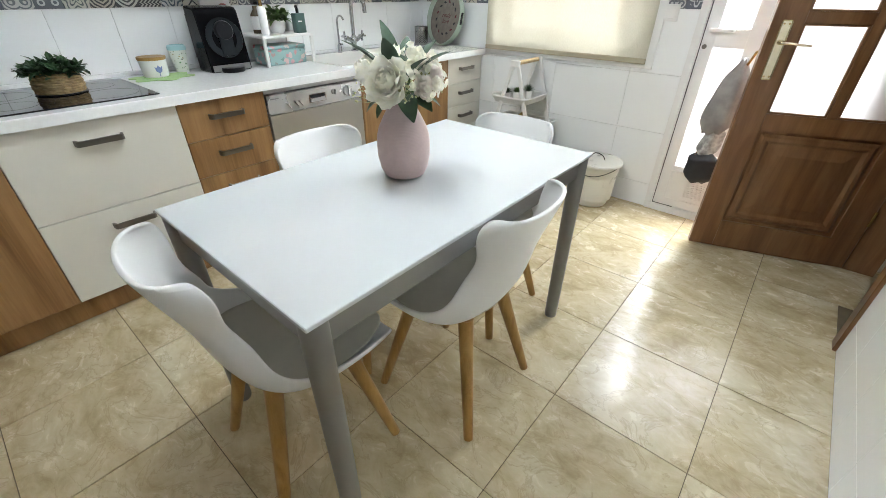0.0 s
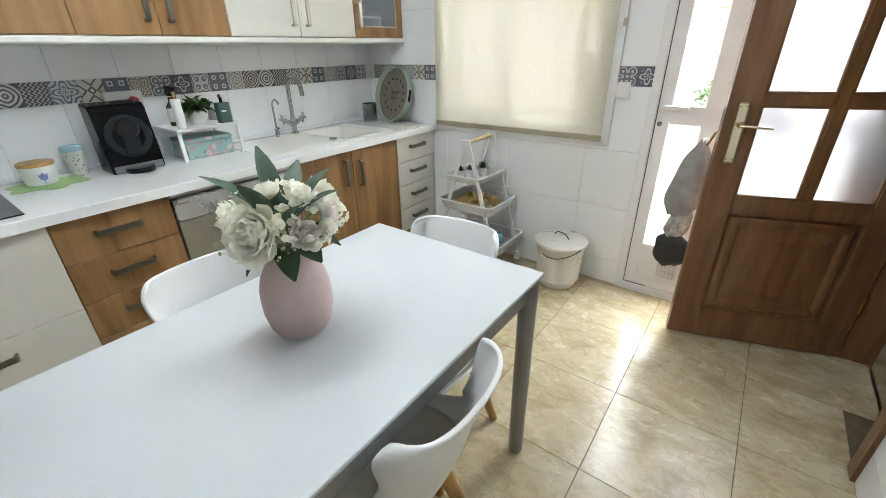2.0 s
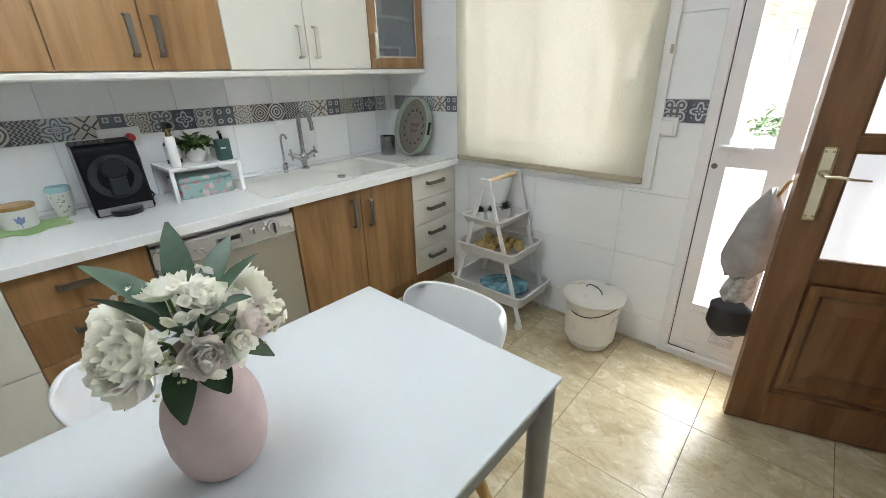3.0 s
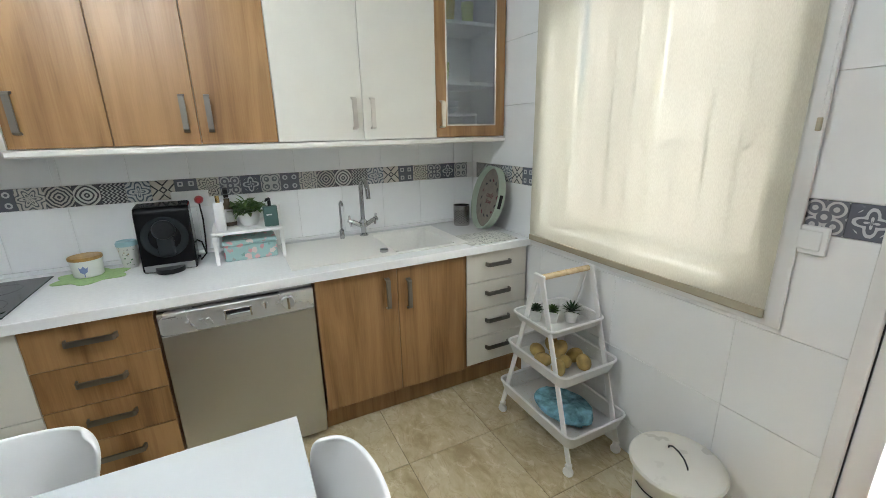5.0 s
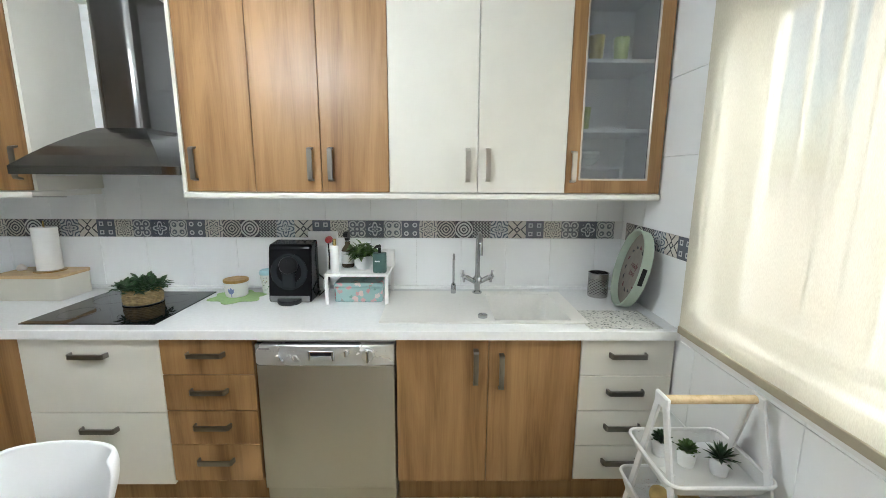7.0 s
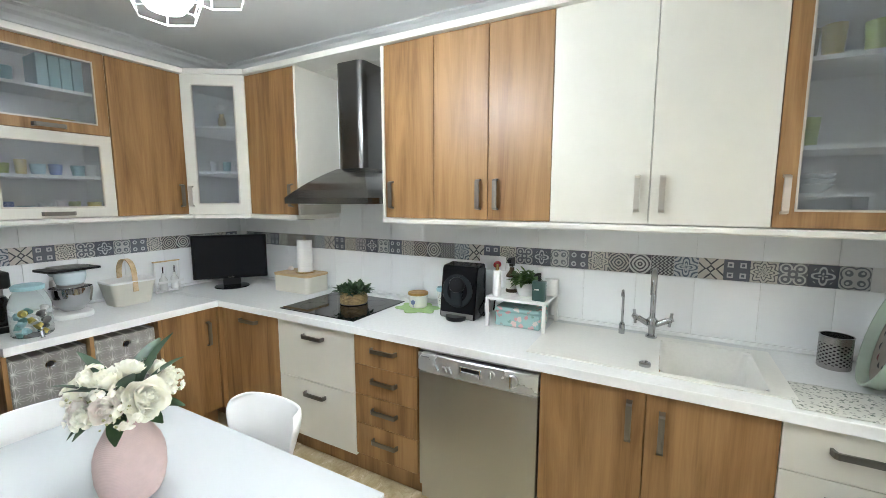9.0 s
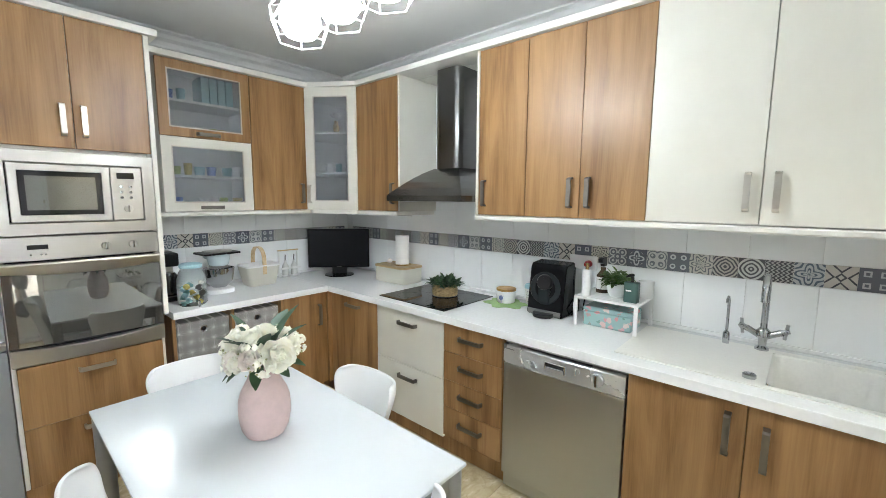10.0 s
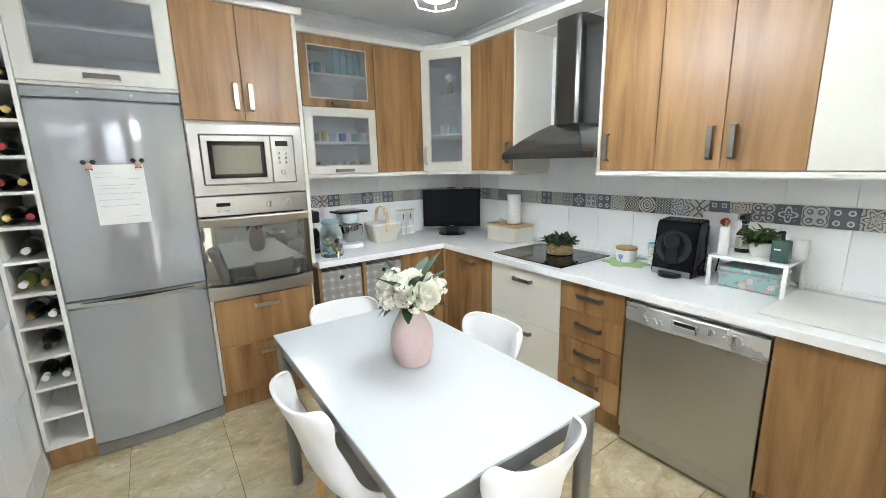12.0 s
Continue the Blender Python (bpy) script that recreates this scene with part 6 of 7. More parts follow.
can = thing("cutlery_pot", pose(0.135, -0.165, CT + 0.0005), "perforated stainless steel cutlery pot", "pot")
part("pot", lathe([(0, 0), (0.050, 0), (0.052, 0.003), (0.052, 0.128), (0.054, 0.13), (0.049, 0.13), (0.049, 0.01), (0, 0.01)], 36), "perforated", can, smooth=True)
tray = thing("round_tray", Matrix.Translation((0.30, -0.10, CT + 0.0015)) @ Matrix.Rotation(radians(-10), 4, "Z") @ Matrix.Rotation(radians(-14), 4, "X"), "round pale green tray with flower print leaning on the wall", "tray")
TR = 0.19
part("base", lathe([(0, 0.010), (TR - 0.006, 0.010), (TR - 0.006, 0.004), (0, 0.004)], 56), "tray_print", tray, "grey-brown tray base with a wreath print", smooth=False, m=Matrix.Translation((0, 0, TR)) @ pose(0, 0, 0, 90))
part("rim", lathe([(TR - 0.006, 0.0), (TR, 0.0), (TR + 0.004, 0.045), (TR - 0.004, 0.045), (TR - 0.006, 0.012)], 56), "tray_green", tray, "pale green rim", smooth=True, m=Matrix.Translation((0, 0, TR)) @ pose(0, 0, 0, 90))
for s_ in (-1, 1):
    # The rim stays whole; black strips draw the dark of the handle slots.
    part("handle_slot", box(-0.0015, 0.0015, -0.010, 0.010, -0.04, 0.04, 0.001), "black", tray, "handle slot, its dark opening drawn as a black strip", m=pose(s_ * (TR + 0.0032), -0.026, TR))
for k in range(14):
    a = k * 2 * math.pi / 14
    part("wreath_leaf", join(bmesh.new(), leaf_mesh(0.03, 0.008, 0.0, 3), pose(0, 0, 0, 90)), "black_cloth" if k % 3 else "maroon", tray, "printed wreath leaf", m=Matrix.Translation((0.105 * math.cos(a), -0.0125, TR + 0.105 * math.sin(a))) @ Matrix.Rotation(-a - 1.2, 4, "Y"))
for i, tx in enumerate(("ready", "love")):
    cu = bpy.data.curves.new("tray_word", "FONT")
    cu.body, cu.size, cu.align_x, cu.extrude, cu.shear = tx, 0.045, "CENTER", 0.0004, 0.3
    wo = new("lettering", cu)
    wo.data.materials.append(MAT["maroon"])
    wo.parent = tray
    wo.matrix_basis = pose(0, -0.0125, TR + 0.005 - 0.04 * i, 90)
clo = thing("dish_cloth", pose(0.505, -0.225, CT + 0.0008), "grey and white patterned cloth on the worktop", "cloth")
cb_ = bmesh.new()
g = [[cb_.verts.new((-0.115 + 0.23 * i / 16, -0.155 + 0.31 * j / 20, 0.004 + 0.003 * noise.noise((i * 0.5, j * 0.4, 1)))) for i in range(17)] for j in range(21)]
for j in range(20):
    for i in range(16):
        cb_.faces.new((g[j][i], g[j][i + 1], g[j + 1][i + 1], g[j + 1][i]))
co_ = part("cloth", cb_, "cloth_print", clo, smooth=True)
co_.modifiers.new("thick", "SOLIDIFY").thickness = 0.003

# corner: television, box, kitchen roll
tv = thing("television", Matrix.Translation((0.32, -3.65, CT + 0.0005)) @ Matrix.Rotation(radians(138), 4, "Z"), "small black flat television on the corner worktop", "television")
part("screen_frame", ring_frame(-0.252, 0.252, 0.066, 0.392, 0.016, -0.02, 0.02, 0.003), "black_gloss", tv)
part("screen", box(-0.237, 0.237, -0.014, 0.018, 0.081, 0.377), "screen", tv, "dark screen")
part("back", box(-0.20, 0.20, 0.02, 0.06, 0.11, 0.35, 0.01), "black", tv)
part("neck", box(-0.06, 0.06, -0.005, 0.03, 0.01, 0.09, 0.004), "black", tv)
part("foot", lathe([(0, 0), (0.12, 0), (0.118, 0.008), (0.05, 0.014), (0, 0.015)], 40), "black_gloss", tv, smooth=True)
part("mark_bars", box(-0.02, 0.02, -0.0215, -0.0202, 0.072, 0.076), "handle", tv)
bt_ = thing("bread_box", pose(0.155, -3.09, CT + 0.0005), "cream bread box with a bamboo lid", "box")
part("box", prism(rr(-0.105, 0.105, -0.17, 0.17, 0.03), 0, 0.115, r=0.004), "stone_white", bt_, smooth=True)
part("lid", prism(rr(-0.108, 0.108, -0.173, 0.173, 0.03), 0.1155, 0.131, r=0.002), "bamboo", bt_, "bamboo lid")
kr = thing("kitchen_roll", pose(0.14, -3.06, CT + 0.132), "white kitchen roll on a wire stand", "kitchen roll")
part("roll", lathe([(0.02, 0.008), (0.052, 0.008), (0.053, 0.012), (0.053, 0.226), (0.052, 0.23), (0.02, 0.23)], 36), "paper", kr, smooth=True)
part("stand", tube([(0, 0, 0.0), (0, 0, 0.262)], 0.004, 8), "gold", kr)
part("foot", lathe([(0, 0), (0.068, 0), (0.068, 0.005), (0, 0.006)], 30), "gold", kr)
or_ = thing("small_ornament", pose(0.14, -3.21, CT + 0.132), "small pink ornament on the bread box", "ornament")
part("ornament", lathe([(0, 0), (0.018, 0.002), (0.022, 0.015), (0.012, 0.03), (0, 0.034)], 14), "petal_pink", or_, smooth=True)

# south run: wire rack, basket, mixer, jar, coffee maker
wr = thing("bottle_rack", pose(0.655, -3.885, CT + 0.0005), "white wooden rack with two small bottles", "rack")
part("frame", ring_frame(-0.085, 0.085, 0.0, 0.215, 0.01, -0.008, 0.008, 0.001), "white", wr)
part("top_bar", box(-0.088, 0.088, -0.010, 0.010, 0.2155, 0.224, 0.001), "pine", wr, "pale wooden bar")
part("shelf", box(-0.075, 0.075, -0.008, 0.05, 0.012, 0.02), "white", wr)
part("front_rail", box(-0.085, 0.085, 0.045, 0.052, 0.07, 0.085), "white", wr)
for x in (-0.038, 0.038):
    bo = thing("oil_bottle", pose(0.655 + x, -3.862, CT + 0.021), "small clear bottle with a black pourer", "bottle", "bottles in the white rack")
    part("bottle", lathe([(0, 0), (0.024, 0), (0.025, 0.003), (0.025, 0.075), (0.010, 0.10), (0.009, 0.12), (0, 0.12)], 20), "porcelain", bo, smooth=True)
    part("pourer", tube([(0, 0, 0.12), (0, 0, 0.14), (0, 0.004, 0.165)], 0.004, 8), "black", bo)
bk = thing("storage_basket", pose(0.955, -3.76, CT + 0.0005, 0, 0, 180), "cream mesh basket with a bent wooden handle", "basket")
cb2 = bmesh.new()
rings = [[cb2.verts.new((x, y, z)) for x, y in rr(-w_, w_, -d_, d_, 0.03)] for w_, d_, z in ((0.095, 0.075, 0.0), (0.10, 0.08, 0.01), (0.125, 0.098, 0.14), (0.121, 0.094, 0.14), (0.095, 0.075, 0.012))]
for a, b in zip(rings, rings[1:]):
    for i in range(len(a)):
        cb2.faces.new((a[i], a[(i + 1) % len(a)], b[(i + 1) % len(a)], b[i]))
cb2.faces.new(rings[0][::-1])
cb2.faces.new(rings[-1])
part("body", cb2, "stone_white", bk, smooth=True)
part("rim", prism(rr(-0.128, 0.128, -0.10, 0.10, 0.03), 0.1405, 0.155, r=0.003), "white", bk, "white lid")
hn = bmesh.new()
pts = [(0, 0.10 * math.cos(a), 0.15 + 0.135 * math.sin(a) ** 0.6) for a in [math.pi * i / 16 for i in range(1, 16)]]
pts = [(0, 0.102, 0.09)] + pts + [(0, -0.102, 0.09)]
rw = []
for x, y, z in pts:
    rw.append([hn.verts.new(p) for p in ((-0.014, y, z), (0.014, y, z), (0.014, y * 0.94, z - 0.005), (-0.014, y * 0.94, z - 0.005))])
for a, b in zip(rw, rw[1:]):
    for i in range(4):
        hn.faces.new((a[i], a[(i + 1) % 4], b[(i + 1) % 4], b[i]))
part("handle", hn, "pine", bk, "bent pale wooden handle", smooth=True)
mi = thing("stand_mixer", pose(1.26, -3.73, CT + 0.0005, 0, 0, 180), "white stand mixer with a steel bowl", "mixer")
part("base", prism(rr(-0.085, 0.085, -0.12, 0.13, 0.06), 0, 0.03, r=0.006), "white", mi, smooth=True)
part("column", box(-0.045, 0.045, 0.06, 0.125, 0.03, 0.20, 0.015, seg=2), "white", mi)
part("head", box(-0.045, 0.045, -0.06, 0.13, 0.2205, 0.262, 0.015, seg=3), "mixer_blue", mi, smooth=True)
part("motor_housing", lathe([(0.050, 0.185), (0.062, 0.195), (0.066, 0.215), (0.070, 0.232), (0.070, 0.255), (0.060, 0.264), (0, 0.265)], 32, at=(0, -0.045, 0)), "mixer_blue", mi, "pale blue-white round motor housing", smooth=True)
part("bowl", lathe([(0, 0.0), (0.045, 0.0), (0.085, 0.045), (0.095, 0.10), (0.097, 0.13), (0.092, 0.13), (0.08, 0.05), (0, 0.01)], 36), "chrome", mi, "polished steel bowl", smooth=True, m=pose(0, -0.04, 0.04))
part("band", lathe([(0.058, 0.172), (0.058, 0.20), (0, 0.20)], 30), "table_metal", mi, m=pose(0, -0.04, 0))
sc = thing("kitchen_scale", pose(1.26, -3.70, CT + 0.2665, 0, 0, 186), "flat black and silver tray lying on the mixer", "scale")
part("plate", prism(rr(-0.12, 0.12, -0.09, 0.09, 0.015), 0, 0.012, r=0.002), "black", sc)
part("top", prism(rr(-0.075, 0.075, -0.06, 0.06, 0.01), 0.0125, 0.022, r=0.002), "steel", sc)
ja = thing("glass_jar", pose(1.495, -3.47, CT + 0.0005), "large glass drinks jar with a tap, filled with pods", "jar")
part("glass", lathe([(0, 0.001), (0.07, 0.001), (0.078, 0.012), (0.08, 0.15), (0.065, 0.20), (0.055, 0.215), (0.055, 0.225)], 36), "jar_glass", ja, smooth=True)
part("lid", lathe([(0.06, 0.226), (0.062, 0.245), (0.05, 0.252), (0, 0.254)], 30), "pale_blue", ja, smooth=True)
part("tap", tube([(0, 0.08, 0.035), (0, 0.115, 0.035), (0, 0.12, 0.005)], 0.008, 8), "chrome", ja)
cols = ["tin_lid", "gold_paper", "paper", "pale_blue", "table_metal"]
for i in range(18):
    a = i * 2.4
    pod = thing("coffee_pod", pose(1.495 + 0.045 * math.cos(a), -3.47 + 0.045 * math.sin(a), CT + 0.012 + 0.0065 * i, 30 * i, 50 * i, 20), "small coloured coffee pod in the glass jar", "pod", "pods in the glass jar")
    part("pod", lathe([(0, -0.012), (0.010, -0.012), (0.015, 0.010), (0.018, 0.011), (0, 0.012)], 12), cols[i % 5], pod)
fm = thing("filter_coffee_maker", pose(1.56, -3.74, CT + 0.0005, 0, 0, 180), "black drip coffee maker beside the tall cabinet", "coffee maker")
part("base", box(-0.055, 0.055, -0.13, 0.10, 0, 0.03, 0.006), "black", fm)
part("column", box(-0.055, 0.055, 0.03, 0.10, 0.03, 0.30, 0.006), "steel", fm)
part("head", box(-0.055, 0.055, -0.10, 0.03, 0.215, 0.30, 0.012, seg=2), "black", fm)
part("jug", lathe([(0, 0), (0.045, 0), (0.055, 0.04), (0.05, 0.12), (0.038, 0.145), (0, 0.145)], 24), "blackglass", fm, m=pose(0, -0.06, 0.031), smooth=True)

# ---- things behind glass doors ----
def tumbler(m, h, r, mat, label, cat="glass"):
    t = thing("tumbler", m, label, cat, "crockery behind glass")
    part("cup", lathe([(0, 0), (r * 0.8, 0), (r, h), (r * 0.92, h), (r * 0.75, 0.006), (0, 0.006)], 18), mat, t, smooth=True)
for x, y, z, h, mt in ((0.25, -0.30, 2.0165, 0.115, "mustard"), (0.26, -0.19, 2.0165, 0.105, "lime"), (0.24, -0.37, 2.0165, 0.11, "brown_glass"), (0.27, -0.35, 1.7165, 0.10, "lime")):
    tumbler(pose(x, y, z), h, 0.036, mt, "coloured cup on a shelf behind glass")
bo_ = thing("bowl_stack", pose(0.26, -0.32, UZ0 + 0.1265), "stack of white bowls on a small rack", "bowl")
for k in range(3):
    part("bowl", lathe([(0, 0), (0.03, 0), (0.065, 0.03), (0.062, 0.032), (0, 0.008)], 26), "porcelain", bo_, m=pose(0, 0, 0.018 * k), smooth=True)
ra_ = thing("plate_rack", pose(0.26, -0.27, UZ0 + 0.017), "small white shelf rack behind the glass door", "rack")
part("top", box(-0.07, 0.07, -0.13, 0.10, 0.095, 0.109, 0.001), "white", ra_)
for y in (-0.13, 0.086):
    part("leg", box(-0.07, 0.07, y, y + 0.014, 0, 0.0945), "white", ra_)
palette = ["mustard", "cobalt", "porcelain", "lime", "pale_blue", "tin_lid", "petal_pink"]
rnd = random.Random(5)
for z in (UZ0 + 0.017, 1.6565, 1.8915, 2.1165):
    for i in range(6):
        if z > 2.1 and i < 4:
            continue
        h = rnd.uniform(0.05, 0.08)
        mt = palette[(i * 3 + int(z * 10)) % 7]
        tumbler(pose(1.09 + 0.075 * i + rnd.uniform(-0.01, 0.01), D + 0.23 + rnd.uniform(-0.03, 0.02), z), h, rnd.uniform(0.024, 0.034), mt, "small %s cup behind the flap door" % {"mustard": "yellow", "cobalt": "blue", "porcelain": "white", "lime": "green", "pale_blue": "pale blue", "tin_lid": "turquoise", "petal_pink": "pink"}[mt])
for i in range(4):
    bk_ = thing("folder_box", pose(1.12 + 0.05 * i, D + 0.18, 2.1168), "turquoise box file behind the flap door", "box", "box files behind glass")
    part("box", box(-0.023, 0.023, -0.08, 0.08, 0, 0.17, 0.002), "tin_lid", bk_)
cz = [UZ0 + 0.017, 1.7145, 2.0145]
fv = thing("dried_flower_vase", pose(0.40, D + 0.44, cz[2]), "gold vase with cream dried flowers in the corner cabinet", "vase")
part("vase", lathe([(0, 0), (0.02, 0), (0.026, 0.05), (0.014, 0.08), (0.018, 0.095), (0, 0.095)], 20), "gold", fv, smooth=True)
part("flowers", blossom(0.055, 5, 77), "petal_white", fv, smooth=True, m=pose(0, 0, 0.13))
for i in range(3):
    tumbler(pose(0.33 + 0.06 * i, D + 0.50 - 0.05 * i, cz[1]), 0.07, 0.027, ("porcelain", "tin_lid", "porcelain")[i], "small cup in the corner cabinet")
for i in range(4):
    tumbler(pose(0.31 + 0.05 * i, D + 0.52 - 0.05 * i, cz[0]), 0.06, 0.024, ("cobalt", "petal_pink", "mustard", "porcelain")[i], "small coloured ornament cup in the corner cabinet")


# ---- pieces of walls and floor ----
def tile_mesh(w, h, name, mat, t=0.006, b=0.0012):
    return mesh_of(box(-w / 2, w / 2, -t, 0, -h / 2, h / 2, b), name, mat)

def place(name, me, m, parent):
    ob = new(name, me)
    ob.parent = parent
    ob.matrix_basis = m
    return ob

G, TW, TH = 0.0012, 0.25, 0.335
DB0, DB1, DP = 1.160, 1.256, 0.09867
ROWS_Z = [(0.0, 0.153), (0.155, 0.488), (0.49, 0.823), (0.825, DB0 - 0.001), (DB1 + 0.001, 1.590), (1.592, 1.925), (1.927, 2.26), (2.262, H - 0.02)]
cache = {}
def tiles(parent, u0, u1, z0, z1, to_world, joint, holes=(), mat="tile", rows=None, name="tile", TW=TW):
    """Wall tiles between u0 and u1; joint is the u of one joint; holes are (u0, u1, z0, z1)."""
    k0 = math.floor((u0 - joint) / TW)
    us = [joint + TW * k for k in range(k0, k0 + 80)]
    cuts = sorted({c for h in holes for c in h[:2]})
    for za, zb in rows or ROWS_Z:
        for ua in us:
            a, b = max(ua + G / 2, u0), min(ua + TW - G / 2, u1)
            if b - a < 0.004 or a >= u1:
                continue
            spans = [(a, b, max(za, z0), min(zb, z1))]
            for h0, h1, hz0, hz1 in holes:
                nxt = []
                for s0, s1, t0, t1 in spans:
                    if s1 <= h0 or s0 >= h1 or t1 <= hz0 or t0 >= hz1:
                        nxt.append((s0, s1, t0, t1))
                        continue
                    if s0 < h0:
                        nxt.append((s0, h0, t0, t1))
                    if s1 > h1:
                        nxt.append((h1, s1, t0, t1))
                    m0, m1 = max(s0, h0), min(s1, h1)
                    if t0 < hz0:
                        nxt.append((m0, m1, t0, hz0))
                    if t1 > hz1:
                        nxt.append((m0, m1, hz1, t1))
                spans = nxt
            for s0, s1, t0, t1 in spans:
                if s1 - s0 < 0.004 or t1 - t0 < 0.004:
                    continue
                key = (round(s1 - s0, 4), round(t1 - t0, 4), mat)
                if key not in cache:
                    cache[key] = tile_mesh(key[0], key[1], "tile", mat)
                place(name, cache[key], to_world((s0 + s1) / 2, (t0 + t1) / 2), parent)
def on_west(u, z): return pose(0.0, u, z, 0, 0, 90)
def on_north(u, z): return pose(u, 0.0, z, 0, 0, 0)
def on_south(u, z): return pose(u, D, z, 0, 0, 180)
def on_east(u, z): return pose(W, u, z, 0, 0, -90)
# a tile's face lies at local y = -0.006 and its back at 0: shift back by the thickness
def sunk(f):
    return lambda u, z: f(u, z) @ pose(0, 0.006, 0)
tiles(wall_west, -2.84, -2.17, 1.2, 2.30, sunk(on_west), -0.395, rows=ROWS_Z[4:7])
tiles(wall_west, D, 0.0, 0.8, UZ0 + 0.02, sunk(on_west), -0.395, rows=ROWS_Z[3:5], holes=((-2.84, -2.17, 1.2565, 3.0),))
tiles(wall_south, 0.0, 1.66, 0.8, UZ0 + 0.02, sunk(on_south), 0.12, rows=ROWS_Z[3:5])
win_hole, door_hole = (WX0, WX1, WZ0, WZ1), (DX0 - 0.04, DX1 + 0.025, -0.1, DZ1 + 0.03)
tiles(wall_north, 0.0, W, 0.0, H - 0.02, sunk(on_north), 1.735, TW=0.5, holes=(win_hole, door_hole))
tiles(wall_north, DX1 + 0.025, W, 0.0, 3.0, sunk(on_north), 1.735, rows=[(DB0 + 0.001, DB1 - 0.001)])
tiles(wall_east, D, EY0 - 0.002, 0.0, H - 0.02, sunk(on_east), -1.35)
tiles(wall_east, D, EY0 - 0.002, 0.0, 3.0, sunk(on_east), -1.35, rows=[(DB0 + 0.001, DB1 - 0.001)])

# patterned border
def border(k):
    """One of twelve glazed patterns in greys and blues, drawn on the tile's own x and z."""
    m = material("border tile", (0.5, 0.5, 0.5), 0.15)
    sep = node(m, "SeparateXYZ", {0: node(m, "TexCoord").outputs["Object"]})
    def M(op, *v):
        n = node(m, "Math", dict(enumerate(v)), operation=op)
        return n.outputs[0]
    half = DP / 2
    x, z = M("DIVIDE", sep.outputs[0], half), M("DIVIDE", sep.outputs[2], half)
    ax, az = M("ABSOLUTE", x), M("ABSOLUTE", z)
    r = M("SQRT", M("ADD", M("MULTIPLY", x, x), M("MULTIPLY", z, z)))
    th = M("ARCTAN2", z, x)
    dia = M("ADD", ax, az)
    sq = M("MAXIMUM", ax, az)
    qx, qz = M("SUBTRACT", ax, 0.48), M("SUBTRACT", az, 0.48)
    qr = M("SQRT", M("ADD", M("MULTIPLY", qx, qx), M("MULTIPLY", qz, qz)))
    qs = M("MAXIMUM", M("ABSOLUTE", qx), M("ABSOLUTE", qz))
    def flower(n_, amp, base=0.55):
        return M("SUBTRACT", r, M("MULTIPLY_ADD", M("COSINE", M("MULTIPLY", th, float(n_))), amp, base))
    wave = [
        lambda: M("MAXIMUM", M("MULTIPLY", M("SUBTRACT", M("ABSOLUTE", M("SUBTRACT", M("FRACT", M("MULTIPLY", M("MULTIPLY_ADD", r, 0.7, M("MULTIPLY", dia, 0.22)), 3.2)), 0.5)), 0.22), -5.0), M("MULTIPLY", M("SUBTRACT", dia, 1.5), 8.0)),
        lambda: M("ADD", M("SINE", M("ADD", M("MULTIPLY", x, 18.0), M("MULTIPLY", M("SINE", M("MULTIPLY", z, 19.0)), 1.8))), 0.25),
        lambda: M("SUBTRACT", M("SINE", M("MULTIPLY", flower(4, 0.24), 15.0)), 0.3),
        lambda: M("MULTIPLY", M("SUBTRACT", M("MINIMUM", M("ABSOLUTE", M("SUBTRACT", M("ABSOLUTE", M("SUBTRACT", ax, az)), 0.45)), M("ABSOLUTE", M("SUBTRACT", dia, 0.30))), 0.09), -9.0),
        lambda: M("SUBTRACT", M("MULTIPLY", M("LESS_THAN", qs, 0.24), 2.0), M("MULTIPLY_ADD", M("LESS_THAN", qs, 0.12), 2.0, 1.0)),
        lambda: M("SUBTRACT", M("SINE", M("MULTIPLY", flower(8, 0.14, 0.5), 18.0)), 0.45),
        lambda: M("SUBTRACT", M("SINE", M("MULTIPLY", M("MINIMUM", qr, M("MULTIPLY", r, 0.9)), 20.0)), 0.25),
        lambda: M("SUBTRACT", M("MULTIPLY", M("SINE", M("MULTIPLY", flower(4, 0.18, 0.42), 13.0)), M("LESS_THAN", r, 0.8)), 0.3),
        lambda: M("SUBTRACT", M("SINE", M("ADD", M("MULTIPLY", qr, 18.0), M("MULTIPLY", dia, 5.0))), 0.35),
        lambda: M("SUBTRACT", M("MULTIPLY", M("LESS_THAN", M("ABSOLUTE", M("SUBTRACT", qr, 0.2)), 0.07), 2.0), 1.0),
        lambda: M("SUBTRACT", M("SINE", M("MULTIPLY", flower(6, 0.20, 0.5), 16.0)), 0.4),
        lambda: M("SUBTRACT", M("SINE", M("MULTIPLY", M("ADD", dia, M("MULTIPLY", sq, 0.6)), 12.0)), 0.1),
    ][k]()
    grounds = [(0.60, 0.60, 0.58), (0.5, 0.5, 0.49), (0.55, 0.57, 0.58), (0.60, 0.57, 0.52), (0.14, 0.15, 0.18), (0.60, 0.58, 0.52), (0.17, 0.175, 0.20), (0.13, 0.14, 0.17), (0.55, 0.56, 0.55), (0.16, 0.17, 0.20), (0.58, 0.56, 0.51), (0.5, 0.47, 0.43)]
    inks = [(0.10, 0.10, 0.11), (0.09, 0.09, 0.10), (0.13, 0.16, 0.20), (0.08, 0.08, 0.09), (0.55, 0.56, 0.58), (0.15, 0.15, 0.15), (0.55, 0.55, 0.55), (0.55, 0.57, 0.60), (0.18, 0.20, 0.22), (0.58, 0.60, 0.62), (0.17, 0.18, 0.19), (0.10, 0.10, 0.11)]
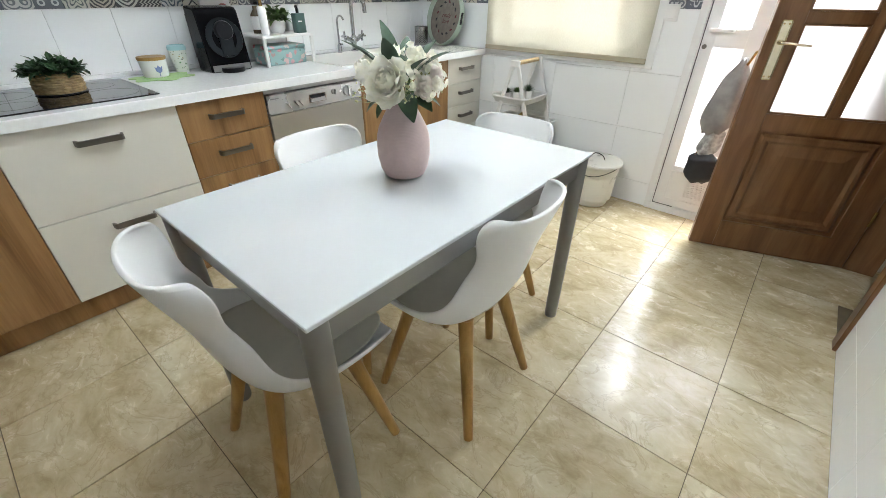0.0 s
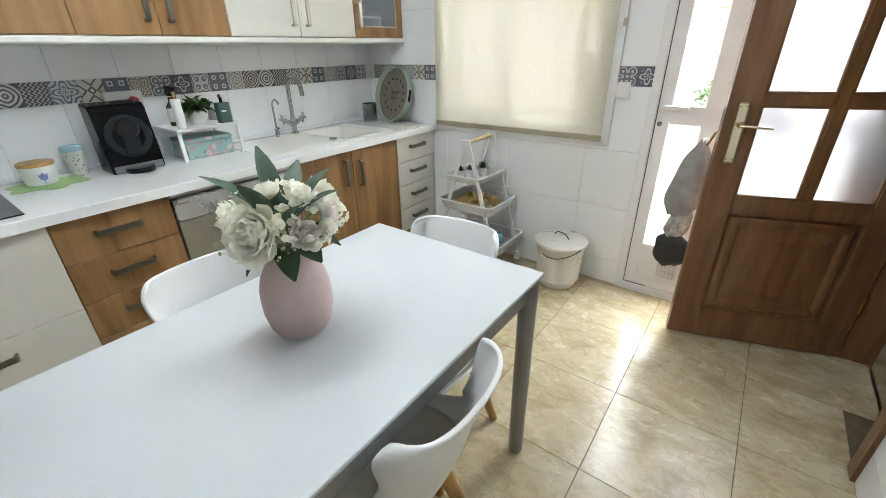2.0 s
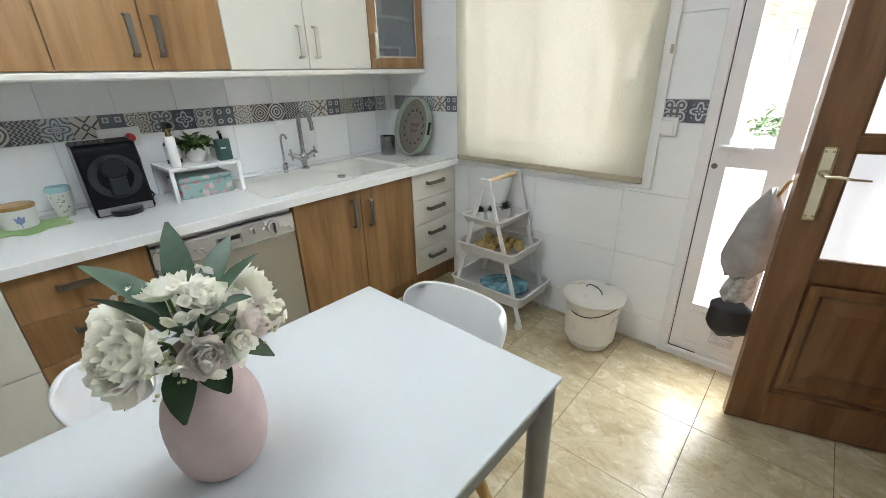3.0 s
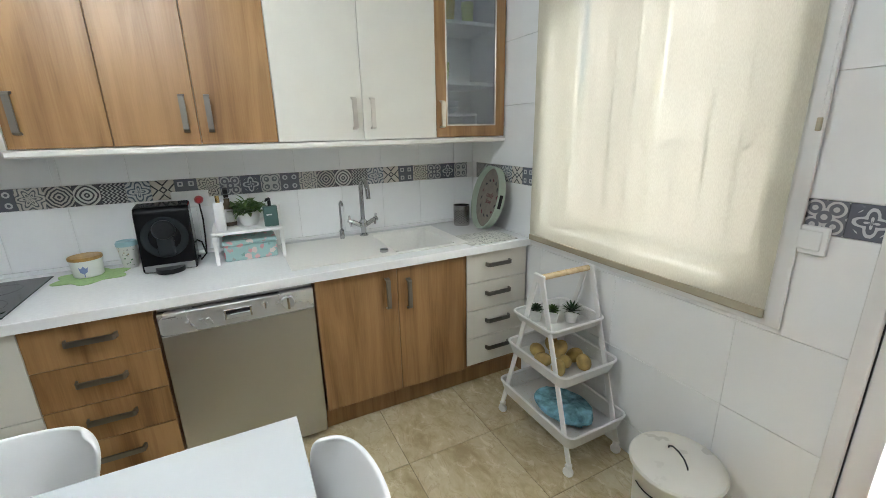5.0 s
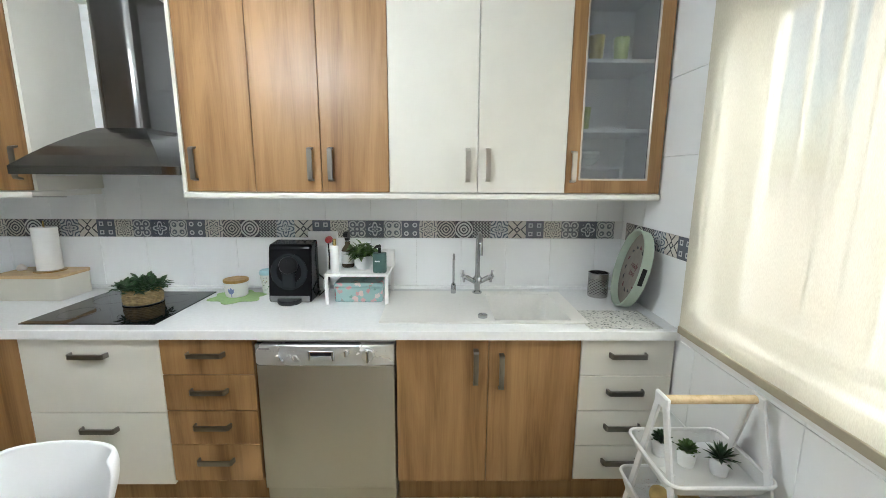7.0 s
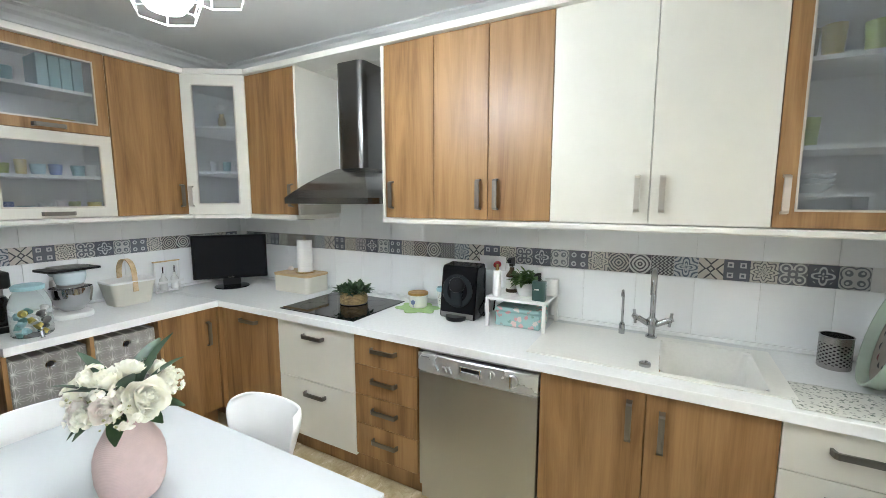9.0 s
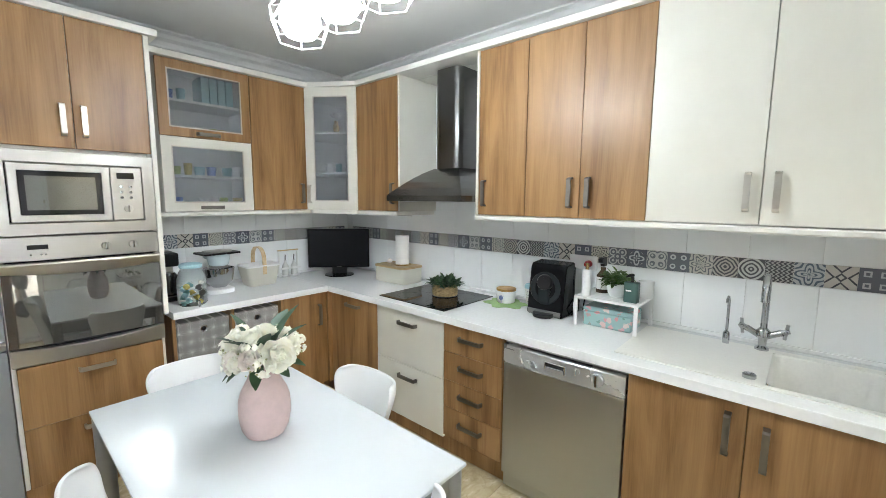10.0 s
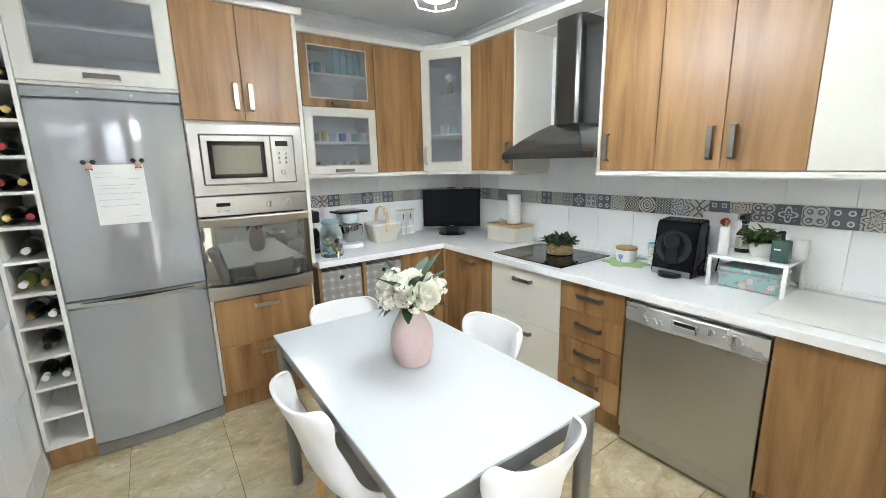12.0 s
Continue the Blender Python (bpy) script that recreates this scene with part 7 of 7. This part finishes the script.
    dirt = node(m, "TexNoise", {"Vector": coords(m, shuffle=1.0), "Scale": 60.0, "Detail": 4.0}).outputs["Fac"]
    fac = M("ADD", wave, M("MULTIPLY", M("SUBTRACT", dirt, 0.5), 0.9))
    wire(m, ramp(m, M("MULTIPLY_ADD", fac, 0.5, 0.5), [(0.42, grounds[k]), (0.58, inks[k])]), "Base Color")
    return mesh_of(box(-DP / 2 + 0.0004, DP / 2 - 0.0004, -0.0065, 0, (DB0 - DB1) / 2 + 0.0004, (DB1 - DB0) / 2 - 0.0004, 0.0006), "border_tile", m)
BT = [border(k) for k in range(12)]
def band(parent, u0, u1, f, phase, sign=1):
    """phase: the u at which pattern 0 is centred."""
    k0 = math.ceil((u0 - phase) / DP + 0.3)
    k = k0
    while phase + k * DP + DP * 0.3 < u1:
        place("border_tile", BT[(sign * k) % 12], sunk(f)(phase + k * DP, (DB0 + DB1) / 2), parent)
        k += 1
band(wall_west, D + 0.02, 0.0, on_west, -0.881)
band(wall_south, 0.0, 1.66, on_south, 0.48, -1)
band(wall_north, 0.0, 0.66, on_north, 0.10 + DP)
band(wall_north, 1.77, 2.04, on_north, 2.0 - 7 * DP)

# floor tiles
FP, FX, FY = 0.4437, 2.75, -1.81
fme = {}
for i in range(-7, 5):
    for j in range(-5, 6):
        x0, x1 = FX + FP * i + 0.0013, FX + FP * (i + 1) - 0.0013
        y0, y1 = FY + FP * j + 0.0013, FY + FP * (j + 1) - 0.0013
        x0, x1, y0, y1 = max(x0, 0.0), min(x1, 4.3), max(y0, D), min(y1, -0.001)
        if x1 - x0 < 0.01 or y1 - y0 < 0.01:
            continue
        if x0 < W < x1:
            x1 = W + 0.13 if y0 > -0.9 else W
        elif x0 > W and y1 > 0:
            continue
        key = (round(x1 - x0, 3), round(y1 - y0, 3))
        if key not in fme:
            fme[key] = mesh_of(box(-key[0] / 2, key[0] / 2, -key[1] / 2, key[1] / 2, -0.01, 0, 0.0008), "floor_tile", "floor")
        place("floor_tile", fme[key], pose((x0 + x1) / 2, (y0 + y1) / 2, 0), floor)
